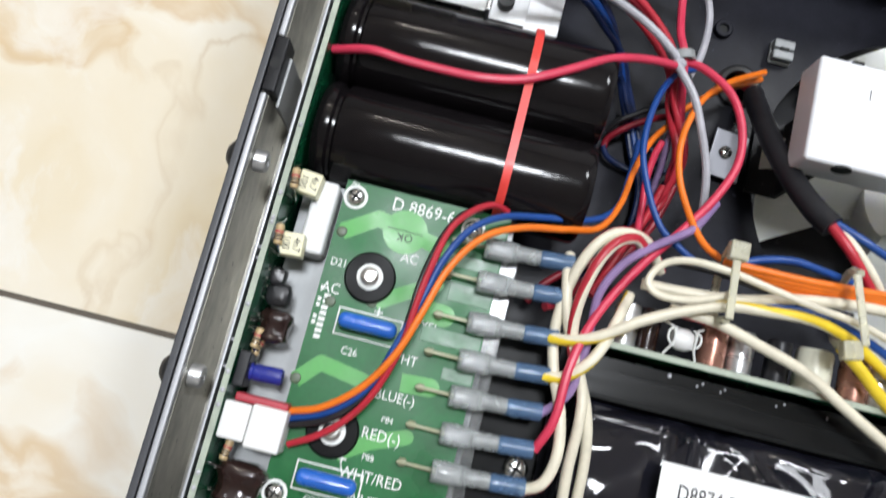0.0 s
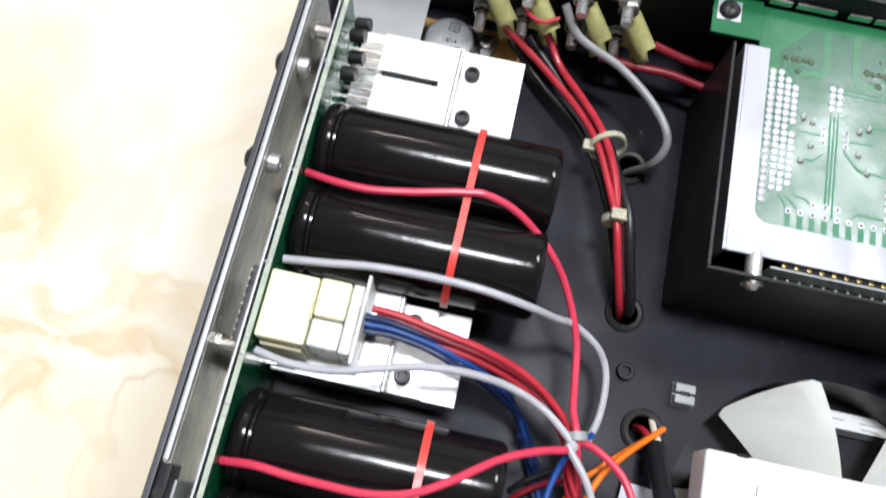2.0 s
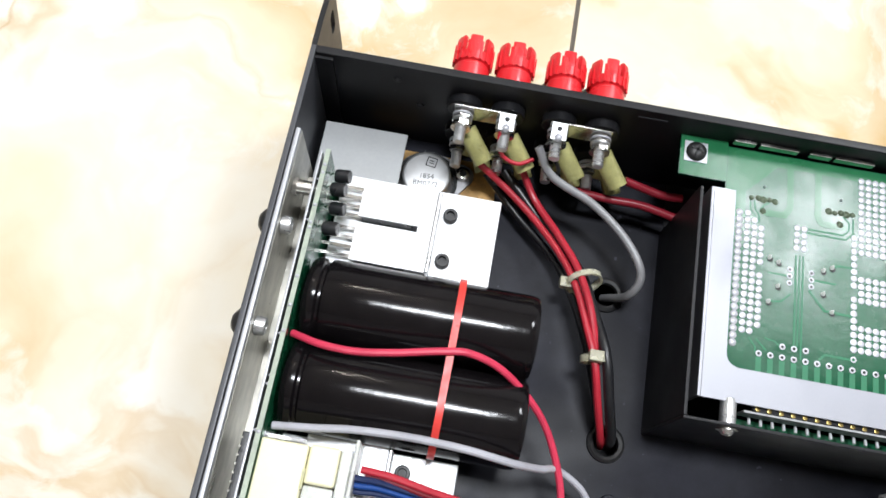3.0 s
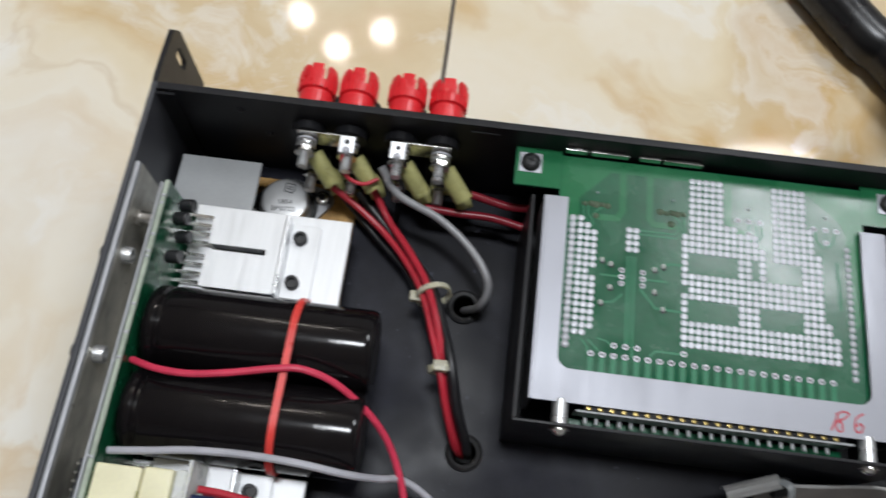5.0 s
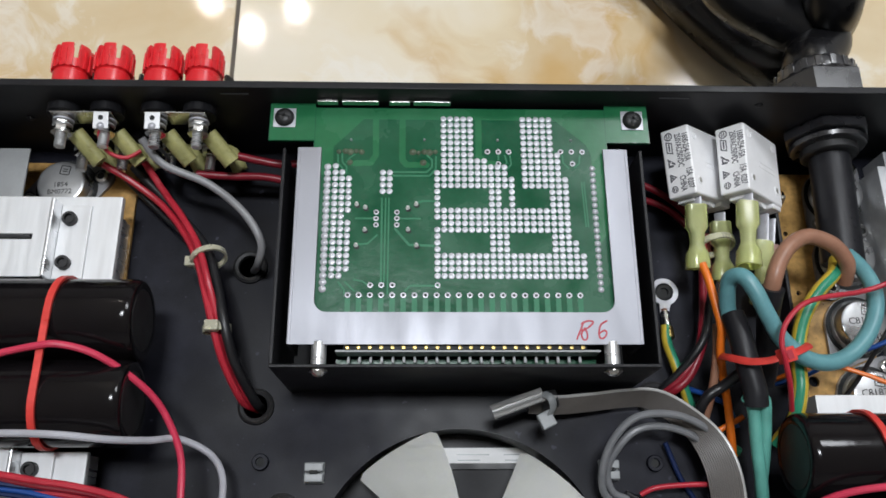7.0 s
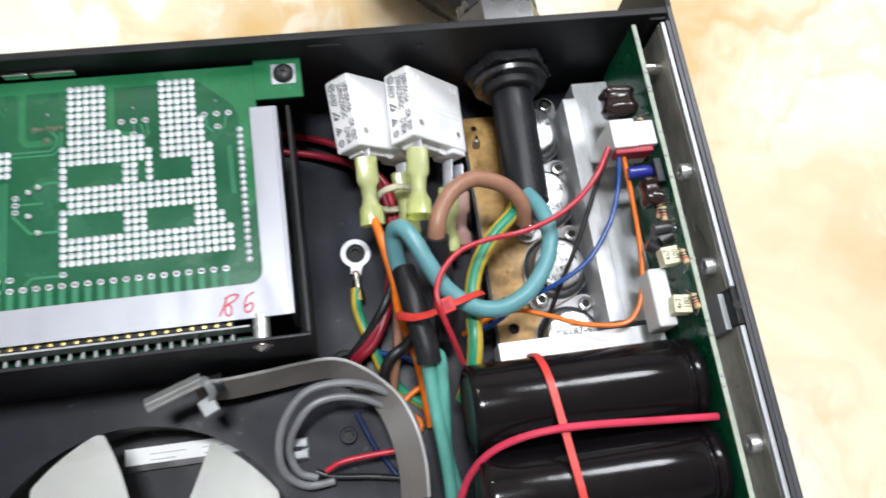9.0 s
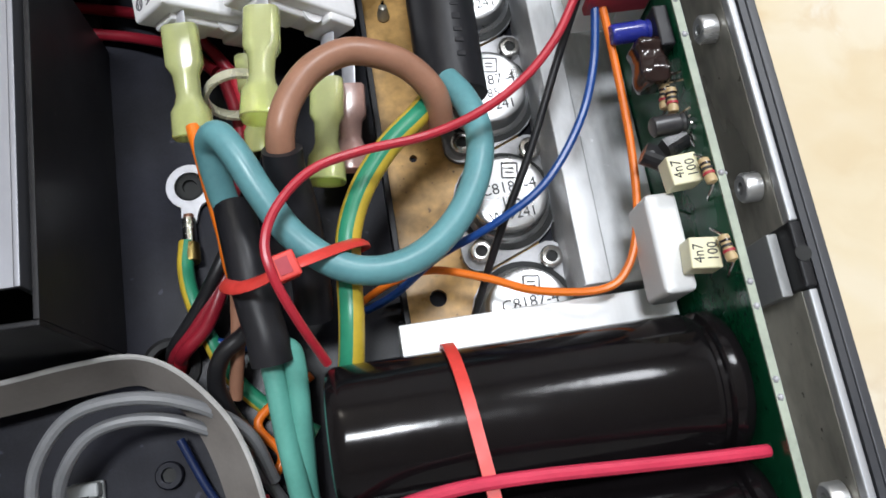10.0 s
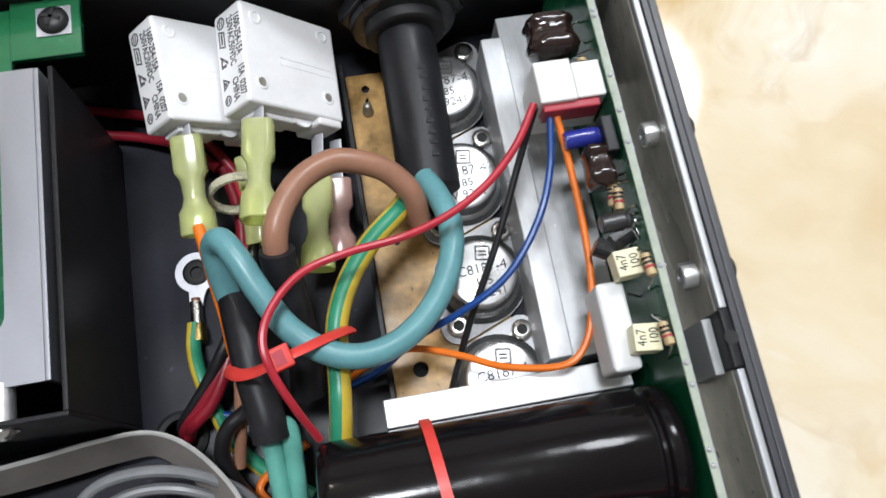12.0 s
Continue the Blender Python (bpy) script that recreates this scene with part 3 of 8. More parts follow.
# aluminium side walls inside the black sides; their bare top edge is the bright line
def side_wall(sign):
    x = lambda v: v if sign < 0 else 2 * MID - v
    if sign < 0:
        pin_strip = thing("pin_strip", "dark pin strip with bright pins behind the upright board", "connector", (-0.0705, 0.112, 0.03))
        part("strip", B(-0.0718, -0.0696, 0.0990, 0.1240, 0.0330, 0.0462, 0.0003), M_DARKCHIP, pin_strip)
        for k in range(9):
            part("pin", R([(0, 0.0004), (0.0008, 0.0004)], (-0.0716, 0.1005 + 0.0027 * k, 0.0462), (0, 0, 1), 6), M_DULL, pin_strip)
    w = thing("side_heat_sink", "grey aluminium side wall with a bright bare top edge", "heat sink", (x(-0.0775), 0.05, 0), "side heat sinks")
    lo, hi = sorted((x(-0.0785), x(-0.0765)))
    back = 0.2266 if sign < 0 else YR - 0.006
    part("wall_plate", B(lo, hi, YF + 0.01, back, 0.0, 0.0515), M_DULL, w)
    lo, hi = sorted((x(-0.0784), x(-0.0766)))
    tabs = (0.0544, ) if sign < 0 else (0.1440, )
    ends = [YF + 0.01] + [e for t in tabs for e in (t - (0.0085 if sign < 0 else 0.0066), t + (0.0085 if sign < 0 else 0.0066))] + [back]
    for a, b in zip(ends[::2], ends[1::2]):
        part("top_edge", B(lo, hi, a, b, 0.0515, 0.0540, 0.0004), M_TOPEDGE, w, "bright bare aluminium edge")
    for t in tabs:
        lo2, hi2 = sorted((x(-0.0783), x(-0.0745 if sign < 0 else -0.0758)))
        half = 0.008 if sign < 0 else 0.0065
        tb = part("tab", B(lo2, hi2, t - half, t + half, 0.046, 0.0548, 0.0006), M_BOX, w, "black steel tab with a hole")
        # Flat dark disc on the tab paints the hole's shade; nothing is cut.
        part("tab_hole", R([(0, 0.0016), (0.0003, 0.0016)], ((lo2 + hi2) / 2, t, 0.0547), (0, 0, 1), 14), M_HOLE_SHADE, tb)
        lo3, hi3 = sorted((x(-0.0745), x(-0.0735)))
        part("tab_lip", B(lo3, hi3, t - 0.0105, t + 0.004, 0.030, 0.050, 0.0003) if sign < 0 else B(lo3, hi3 + 0.0012, t - 0.0070, t + 0.0055, 0.030, 0.0500, 0.0003), M_GREYSHEET, tb)
    lo5, hi5 = sorted((x(-0.0690), x(-0.0681)))
    part("inner_lip", B(lo5, hi5, YF + 0.02, 0.2215 if sign < 0 else 0.25, 0.022, 0.0500, 0.0002), M_TOPEDGE, w, "bright aluminium lip beside the board")
    lo4, hi4 = sorted((x(-0.0765), x(-0.0672)))
    part("channel_floor", B(lo4, hi4, YF + 0.01, 0.222, 0.004, 0.022), M_DULL, w)
    return w


side_wall(-1)
side_wall(1)
for side, ys in ((-1, (0.1933, 0.1576, 0.0291, -0.0306, -0.085)), (1, (0.1961, 0.1604, 0.1, 0.05))):
    for y in ys:
        x = -0.0763 if side < 0 else 2 * MID + 0.0763
        s = thing("side_bolt", "steel bolt through the side wall with a round head", "bolt", (x, y, 0.0462), "bolts in the sides")
        d = -side
        part("inner_end", R([(0, 0.0031), (0.0028, 0.0031), (0.0034, 0.0026), (0.0034, 0.0013), (0.002, 0.0012)], (x, y, 0.0462), (d, 0, 0), 18), M_ALU, s)
        part("outer_head", R([(0, 0.0045), (0.002, 0.0042), (0.0034, 0.0025), (0.0037, 0.0008)], (XL if side < 0 else XR, y, 0.0462), (-d, 0, 0), 18), M_RUBBER, s, "black domed outer head")
for side, ys in ((-1, (0.0985, 0.2085)), (1, (0.2395, ))):
    for y in ys:
        x0, x1 = (-0.0765, -0.0668) if side < 0 else (2 * MID + 0.0668, 2 * MID + 0.0765)
        st = thing("spacer_post", "round steel spacer between side wall and board", "spacer", (x0, y, 0.0445), "spacers")
        part("barrel", rod(bmesh.new(), (x0, y, 0.0445), (x1, y, 0.0445), 0.0027, 18, 0.0004), M_STEEL, st)
        part("collar", rod(bmesh.new(), (x0 + 0.0002, y, 0.0445), (x0 + 0.002, y, 0.0445), 0.0033, 6), M_STEEL, st)

# grommets, bolts and clips on the deck
for x, y, r in GROMMETS:
    solo("grommet", R([(-0.002, r - 0.0012), (0.0, r - 0.0018), (0.0014, r - 0.0014), (0.0018, r - 0.0002), (0.0012, r + 0.0008), (0.0002, r + 0.001)], (x, y, 0.0), (0, 0, 1), 28, cap=False),
         M_RUBBER, "black rubber grommet in a deck hole", "grommet", "grommets")
for x, y in ((0.0545, 0.1256), (0.2060, 0.1246)):
    socket_screw((x, y, 0.0), 0.0032, 0.0022, M_DECK, "black painted pan-head bolt on the deck", "deck bolts")
for x, y in ((0.0753, 0.1215), (0.1877, 0.1221)):
    c = thing("nylon_clip", "small grey nylon clip fixed on the deck", "clip", (x, y, 0), "deck clips")
    part("base", B(x - 0.0038, x + 0.0038, y - 0.004, y + 0.004, 0, 0.0018, 0.0005), M_CLIP, c)
    part("jaw", B(x - 0.0036, x + 0.0036, y + 0.0003, y + 0.0036, 0.0015, 0.005, 0.0006), M_CLIP, c)
    part("jaw", B(x - 0.0036, x + 0.0036, y - 0.0036, y - 0.0003, 0.0015, 0.005, 0.0006), M_CLIP, c)
    part("hinge", R([(0, 0.0011), (0.003, 0.0011)], (x - 0.0015, y, 0.0042), (1, 0, 0), 10), M_HOLE_SHADE, c)

# ---- the plug-in card in its black tray ----
tray = thing("card_tray", "black sheet-steel tray open at the top", "tray", (MID, 0.2, 0))
BX0, BX1, BY0, BZ = 0.0640, 0.1980, 0.1525, 0.0490
for a, b in ((BX0, BX0 + 0.0012), (BX1 - 0.0012, BX1)):
    part("side_wall", B(a, b, BY0 + 0.0012, 0.2345, 0.0, BZ, 0.0002), M_BOX, tray)
part("front_wall", B(BX0, BX1, BY0, BY0 + 0.0012, 0.0, BZ, 0.0003), M_BOX, tray)
part("tray_floor", B(BX0 + 0.0012, BX1 - 0.0012, BY0 + 0.0012, YR - 0.0035, 0.0003, 0.0015), M_BOX, tray)

PZ = 0.0435
card = thing("circuit_card", "green plug-in circuit card with rows of solder dots", "circuit board", (MID, 0.21, PZ))
tabL, tabR = 0.0573, 0.2032
outline = [(0.0745, 0.1625), (0.1865, 0.1625), (0.1865, 0.2405), (tabR, 0.2405), (tabR, 0.2568), (0.1870, 0.2568), (0.1865, 0.2548), (0.0745, 0.2548), (0.0740, 0.2568), (tabL, 0.2568), (tabL, 0.2405), (0.0745, 0.2405)]
part("board", plate(bmesh.new(), outline, PZ - 0.0016, PZ), M_PCB, card, "glossy green solder mask", smooth=False)
for x in (0.0630, 0.1969):
    part("screw_pad", B(x - 0.0042, x + 0.0042, 0.2460, 0.2540, PZ + 0.0001, PZ + 0.0004), M_SOLDER, card)
    socket_screw((x, 0.25, PZ + 0.0004), 0.0037, 0.0022, M_RUBBER, "black cross-head screw in the card's corner", "card screws", kind="cross")

# solder dots on a 2.54 mm grid
PITCH = 0.00254
dot = mesh_of("solder_dot", R([(0, 0.00122), (0.0002, 0.00116), (0.00030, 0.0009), (0.00034, 0.0001)], (0, 0, 0), (0, 0, 1), 9), M_SOLDER)
GX, GY = 0.1213, 0.1867
cells = set()
for c0, c1, r0, r1 in ((1, 21, 0, 3), (0, 0, 0, 7), (0, 0, 9, 16), (8, 10, 4, 6), (17, 20, 4, 5), (17, 19, 6, 6), (1, 19, 7, 10), (8, 9, 11, 13), (11, 11, 11, 13),
                       (17, 19, 11, 15), (1, 11, 14, 15), (1, 10, 16, 17), (1, 7, 18, 18), (1, 5, 19, 25), (13, 17, 14, 25), (18, 18, 16, 19), (12, 12, 7, 10)):
    cells |= {(c, r) for c in range(c0, c1 + 1) for r in range(r0, r1 + 1)}
cells = sorted(cells, key=lambda c: (c[1], c[0]))
left_block = [(-15, r) for r in range(0, 18)] + [(-14, r) for r in range(0, 17)] + [(-13, r) for r in range(1, 9)] + [(-13, r) for r in range(10, 16)] + [(c, r) for c in (-8, -7) for r in range(13, 17)]
rest = bmesh.new()
for n, (c, r) in enumerate(cells + left_block):
    x, y = GX + c * PITCH, GY + r * PITCH
    if n < 300:
        d = new("solder_dot", dot)
        d.parent = card
        d.location = (x - MID, y - 0.21, 0.0)
    else:
        turned(rest, [(0, 0.00122), (0.0002, 0.00116), (0.00030, 0.0009), (0.00034, 0.0001)], (x, y, PZ), (0, 0, 1), 9)
for r in range(20):
    turned(rest, [(0, 0.0014), (0.0002, 0.0013), (0.0005, 0.0007), (0.0006, 0.0001)], (GX - 16 * PITCH - 0.0004, GY - 0.005 + r * 0.00252, PZ), (0, 0, 1), 9)
    turned(rest, [(0, 0.0012), (0.0002, 0.0011), (0.0005, 0.0007), (0.0006, 0.0001)], (GX + 23 * PITCH + 0.0004, GY - 0.005 + r * 0.00252, PZ), (0, 0, 1), 9)
part("solder_dots", rest, M_SOLDER, card, kind="stuff")


def ring_pad(x, y, r=0.00105):
    p = part("pad_ring", R([(0, r), (0.00015, r), (0.00018, r * 0.55), (0.00005, r * 0.5)], (x, y, PZ), (0, 0, 1), 12, cap=False), M_SOLDER, card)
    # The hole is a dark disc inside the ring, its shade put in as colour.
    part("hole", R([(0, r * 0.56), (0.00008, r * 0.56)], (x, y, PZ), (0, 0, 1), 10), M_HOLE_SHADE, p)


FIN0, FINP = 0.0893, 0.003957
for i in range(22):
    ring_pad(FIN0 + i * FINP, 0.1795)
for x, y in [(FIN0 + k * FINP, 0.1832) for k in (2, 3, 4)] + [(GX, 0.1832)]:
    ring_pad(x, y)
for x, y in ((0.1405, 0.2363), (0.1446, 0.2363), (0.1486, 0.2363), (0.1445, 0.2313), (0.1684, 0.2365), (0.1726, 0.2365), (0.1767, 0.2365), (0.1727, 0.2315)):
    ring_pad(x, y)
for x in (0.0988, 0.1064):
    for y in (0.2063, 0.2088, 0.2113):
        ring_pad(x, y, 0.001)

layer = itertools.count()


def trace(pts, w, bm, z=PZ):
    """A flat copper line; each length lies a hair above the one before, with a round joint."""
    for (ax, ay), (bx, by) in zip(pts, pts[1:]):
        up = 0.00004 + 0.000004 * (next(layer) % 12)
        n = math.hypot(bx - ax, by - ay)
        a = math.atan2(by - ay, bx - ax)
        box(bm, 0, n, -w / 2, w / 2, 0, up, m=Matrix.Translation((ax, ay, z)) @ Matrix.Rotation(a, 4, "Z"))
        turned(bm, [(0, w / 2), (up + 0.000002, w / 2)], (bx, by, z), (0, 0, 1), 12)
    return bm


for i in range(22):
    part("trace", trace([(FIN0 + i * FINP, 0.1783), (FIN0 + i * FINP, 0.1730)], 0.0019, bmesh.new()), M_TRACE, card, "lighter green covered copper trace")
for pts, w in (([(0.1045, 0.2276), (0.1174, 0.2276), (0.1194, 0.2298), (0.1194, 0.2327), (0.1175, 0.2347)], 0.0007), ([(0.1045, 0.2261), (0.1183, 0.2261), (0.1208, 0.2288), (0.1209, 0.2340)], 0.0007),
               ([(0.0838, 0.2352), (0.0841, 0.2310), (0.0858, 0.2290)], 0.0006), ([(0.0855, 0.2352), (0.0856, 0.2318), (0.0873, 0.2296), (0.0873, 0.2270)], 0.0006), ([(0.0905, 0.2350), (0.0885, 0.2335), (0.0872, 0.2315)], 0.0006),
               ([(0.0911, 0.2088), (0.0980, 0.2088)], 0.0007), ([(0.0917, 0.1985), (0.0960, 0.1990), (0.0992, 0.2022)], 0.0007), ([(0.1074, 0.2088), (0.1150, 0.2088)], 0.0007),
               ([(0.1056, 0.2050), (0.1110, 0.1985), (0.1205, 0.1982)], 0.0009), ([(0.1136, 0.2150), (0.1160, 0.2158), (0.1205, 0.2158)], 0.0009), ([(0.1008, 0.2171), (0.1010, 0.1832)], 0.0007),
               ([(0.1022, 0.2171), (0.1021, 0.1844)], 0.0006), ([(0.1034, 0.2171), (0.1034, 0.1800)], 0.0006), ([(0.1217, 0.1830), (0.1116, 0.1830), (0.1098, 0.1812)], 0.0008),
               ([(0.0910, 0.1852), (0.0945, 0.1846), (0.0968, 0.1828)], 0.0006), ([(0.0880, 0.1845), (0.0916, 0.1810)], 0.0006), ([(0.0856, 0.1845), (0.0880, 0.1815), (0.0880, 0.1800)], 0.0006),
               ([(0.1446, 0.2355), (0.1446, 0.2330)], 0.0006), ([(0.1470, 0.2350), (0.1478, 0.2318), (0.1455, 0.2290), (0.1420, 0.2270)], 0.0006), ([(0.1490, 0.2350), (0.1494, 0.2310), (0.1465, 0.2276)], 0.0006),
               ([(0.1690, 0.2352), (0.1692, 0.2318), (0.1712, 0.2296)], 0.0006), ([(0.1758, 0.2352), (0.1752, 0.2315), (0.1735, 0.2300)], 0.0006), ([(0.1766, 0.2240), (0.1772, 0.2060)], 0.0005), ([(0.1757, 0.2240), (0.1763, 0.2060)], 0.0005)):
    part("trace", trace(pts, w, bmesh.new()), M_TRACE, card, "lighter green covered copper trace")
for pts in ([(0.0979, 0.2502), (0.0982, 0.2346), (0.0964, 0.2314), (0.0897, 0.2310)], [(0.1081, 0.2502), (0.1082, 0.2327), (0.1098, 0.2306), (0.1174, 0.2306)],
            [(0.1373, 0.2502), (0.1371, 0.2345), (0.1400, 0.2315), (0.1436, 0.2312)]):
    part("copper_tongue", trace(pts, 0.0024, bmesh.new()), M_POUR, card, "wide lighter green covered copper tongue")
for x, y in ((0.0915, 0.2144), (0.0947, 0.2132), (0.0947, 0.2044), (0.0917, 0.1983), (0.1104, 0.2130), (0.1135, 0.2146), (0.1105, 0.2045), (0.1136, 0.1984)):
    st = part("stub", R([(0, 0.0009), (0.0003, 0.0008), (0.0012, 0.0005), (0.0016, 0.0002)], (x, y, PZ), (0, 0.2, 1), 8), M_INK, card, "bright soldered stub")
    # Near-black disc lies just off each stub's foot.
    part("bore", R([(0, 0.0010), (0.00009, 0.0010)], (x + 0.0003, y - 0.0006, PZ), (0, 0, 1), 10), M_HOLE_SHADE, st)
for x, y in ((0.0887, 0.2409), (0.1165, 0.2411), (0.1445, 0.2412), (0.1726, 0.2414)):
    part("stub", R([(0, 0.0005), (0.0006, 0.0004), (0.0008, 0.0002)], (x, y, PZ), (0, 0, 1), 8), M_SOLDER, card)
for k, (x, y) in enumerate(((0.0842, 0.2359), (0.0867, 0.2359), (0.0885, 0.2359), (0.0907, 0.2359), (0.0927, 0.2359), (0.1121, 0.2357), (0.1143, 0.2357), (0.1165, 0.2358), (0.1184, 0.2358), (0.1206, 0.2358), (0.0885, 0.2315), (0.1161, 0.2312))):
    part("dull_joint", R([(0, 0.0010 + 0.0002 * (k % 3)), (0.0004, 0.0008), (0.0006, 0.0002)], (x, y + 0.0003 * (k % 2), PZ), (0, 0, 1), 9), M_FLUX, card, "dull brownish solder joint")
part("copper_pour", plate(bmesh.new(), [(0.0749, 0.2400), (0.0749, 0.2545), (0.1862, 0.2545), (0.1862, 0.2060), (0.1812, 0.1990), (0.1800, 0.2350), (0.1782, 0.2396), (0.1669, 0.2498), (0.0933, 0.2498), (0.0821, 0.2379), (0.0823, 0.2281), (0.0753, 0.2250)], PZ - 0.00005, PZ + 0.00003), M_POUR, card, "lighter green copper area", smooth=False)
for x0, x1 in ((tabL + 0.0003, 0.0747), (0.1864, tabR - 0.0003)):
    part("copper_pour", plate(bmesh.new(), [(x0, 0.2408), (x1, 0.2408), (x1, 0.2545), (x1, 0.2565), (x0, 0.2565)], PZ - 0.00005, PZ + 0.00003), M_POUR, card, "lighter green copper area", smooth=False)

frame_plate = thing("support_bracket", "pale aluminium U-shaped frame round the card", "bracket", (MID, 0.165, PZ))
U0, U1, UI0, UI1, UB, UT = 0.0702, 0.1922, 0.0778, 0.1842, 0.1612, 0.2366
ur = 0.0045
u = [(U0, UT), (U0, UB), (U1, UB), (U1, UT), (UI1, UT)]
u += [(UI1 - ur + ur * math.cos(a), 0.1727 + ur - ur * math.sin(a)) for a in (math.pi / 2 * i / 6 for i in range(7))]
u += [(UI0 + ur - ur * math.sin(a), 0.1727 + ur - ur * math.cos(a)) for a in (math.pi / 2 * i / 6 for i in range(7))] + [(UI0, UT)]
part("frame_sheet", plate(bmesh.new(), u, PZ + 0.0008, PZ + 0.0022), M_FRAME, frame_plate, smooth=False)
for a, b in ((U0 - 0.0012, U0), (U1, U1 + 0.0012)):
    part("side_flange", B(a, b, UB, UT, PZ - 0.018, PZ + 0.0022, 0.0002), M_FRAME, frame_plate)
pen = bmesh.new()
for stroke in ([(0.1725, 0.1693), (0.1713, 0.1664), (0.1698, 0.1631)], [(0.1715, 0.1685), (0.1741, 0.1696), (0.1759, 0.1691), (0.1739, 0.1671), (0.1717, 0.1662)],
               [(0.1729, 0.1672), (0.1715, 0.1649), (0.1721, 0.1629), (0.1734, 0.1633), (0.1734, 0.1656), (0.1726, 0.1665)],
               [(0.1809, 0.1697), (0.1786, 0.1683), (0.1777, 0.1656), (0.1780, 0.1635), (0.1795, 0.1636), (0.1804, 0.1654), (0.1796, 0.1662), (0.1781, 0.1653)]):
    path = [(p.x, p.y) for p in smooth_path([(x, y, 0) for x, y in stroke], 4)]
    trace(path, 0.00062, pen, PZ + 0.00222)
part("marker_writing", pen, M_RED_INK, frame_plate, "red hand-written marker letters")

edge = thing("edge_connector", "edge connector with gold fingers and a row of pins", "connector", (MID, 0.158, PZ))
part("finger_strip", B(0.0885, 0.1735, 0.1600, 0.1625, PZ - 0.0016, PZ + 0.0001), M_BOX, edge)
part("socket_body", B(0.0856, 0.1785, 0.1591, 0.1599, PZ - 0.008, PZ - 0.0006, 0.0002), M_BAR, edge, "pale grey socket bar")
part("pin_board", B(0.0850, 0.1790, 0.1545, 0.1587, PZ - 0.013, PZ - 0.0116), M_PCB, edge)
for i in range(22):
    x = 0.0898 + i * 0.003924
    part("finger", R([(0, 0.00085), (0.0002, 0.0008), (0.0003, 0.0005)], (x, 0.1606, PZ + 0.0001), (0, 0, 1), 12), M_GOLD, edge)
    part("pin", turned(bmesh.new(), [(0, 0.0003), (0.0003, 0.0006), (0.0020, 0.0005), (0.0024, 0.0003)], (x, 0.1564, PZ - 0.0065), (0, 1, -0.12), 8), M_WHITE_ALU, edge)
for x in (0.0801, 0.1823):
    st = thing("standoff", "round aluminium standoff with a screw", "standoff", (x, 0.156, PZ), "tray standoffs")
    part("barrel", rod(bmesh.new(), (x, 0.1538, PZ), (x, 0.1625, PZ), 0.0027, 20, 0.0003), M_ALU, st)
    part("screw_head", R([(0, 0.0024), (0.0008, 0.0024), (0.0018, 0.0017), (0.0022, 0.0005)], (x, BY0, PZ), (0, -1, 0), 16), M_STEEL, st)
    part("washer", R([(0, 0.0034), (0.0005, 0.0034)], (x, BY0, PZ), (0, -1, 0), 16), M_STEEL, st)

# bright contact strips behind the card
for x0, x1 in ((0.0755, 0.0835), (0.0850, 0.0990), (0.1030, 0.1110), (0.1122, 0.1265)):
    solo("contact_strip", B(x0, x1, 0.2548, 0.2562, 0.0452, 0.0480, 0.0003), M_STEEL, "bright metal strip behind the green card", "contact", "contact strips")

# ---- the fan under the deck and its white bracket ----
FAN_TURN = 46.0
fan = thing("axial_fan", "fan with milky plastic blades in a round deck hole", "fan", (FAN[0], FAN[1], FLOOR_Z + 0.005))
part("fan_ring", R([(-0.0235, 0.0586), (-0.0235, 0.0578), (-0.0018, 0.0578), (-0.0018, 0.0600)], (FAN[0], FAN[1], 0.0), (0, 0, 1), 64, cap=False), M_RUBBER, fan)
part("hub", R([(-0.0225, 0.018), (-0.001, 0.019), (0.0, 0.0185), (0.0, 0.001)], (FAN[0], FAN[1], 0.0), (0, 0, 1), 32), M_BLADE, fan)
for k in range(5):
    bm = bmesh.new()
    grid = []
    for i in range(15):
        row = []
        for j in range(15):
            u, w = i / 14, j / 7 - 1
            tip = 0.0552 + 0.0013 * w * w - 0.0006 * w - 0.0016 * abs(w) ** 16
            rr = 0.0175 + (tip - 0.0175) * u
            low, high = -18.0 - 12 * (1 - u), 18.0 - 3 * (1 - u)
            a = radians(72 * k + FAN_TURN - 1 + (low + high) / 2 + w * (high - low) / 2)
            row.append(bm.verts.new((FAN[0] + rr * math.cos(a), FAN[1] + rr * math.sin(a), -0.0022 - 0.0068 * w + 0.0014 * (1 - w * w))))
        grid.append(row)
    for i in range(14):
        for j in range(14):
            bm.faces.new((grid[i][j], grid[i + 1][j], grid[i + 1][j + 1], grid[i][j + 1]))
    bmesh.ops.solidify(bm, geom=bm.faces, thickness=0.0016)
    part("blade", bm, M_BLADE, fan)
part("strut", B(FAN[0] - 0.008, FAN[0] + 0.040, 0.1245, 0.1325, -0.0245, -0.0230), M_RUBBER, fan)
part("sticker", B(0.1215, 0.1690, 0.1268, 0.1330, -0.0229, -0.0226), M_LABEL, fan, "white printed sticker")
for x0, x1, y in ((0.1305, 0.1440, 0.1302), (0.1310, 0.1400, 0.1280), (0.1500, 0.1590, 0.1302), (0.1505, 0.1570, 0.1280)):
    part("print_bar", B(x0, x1, y - 0.00022, y + 0.00022, -0.0226, -0.02255), M_GREYSHEET, fan)

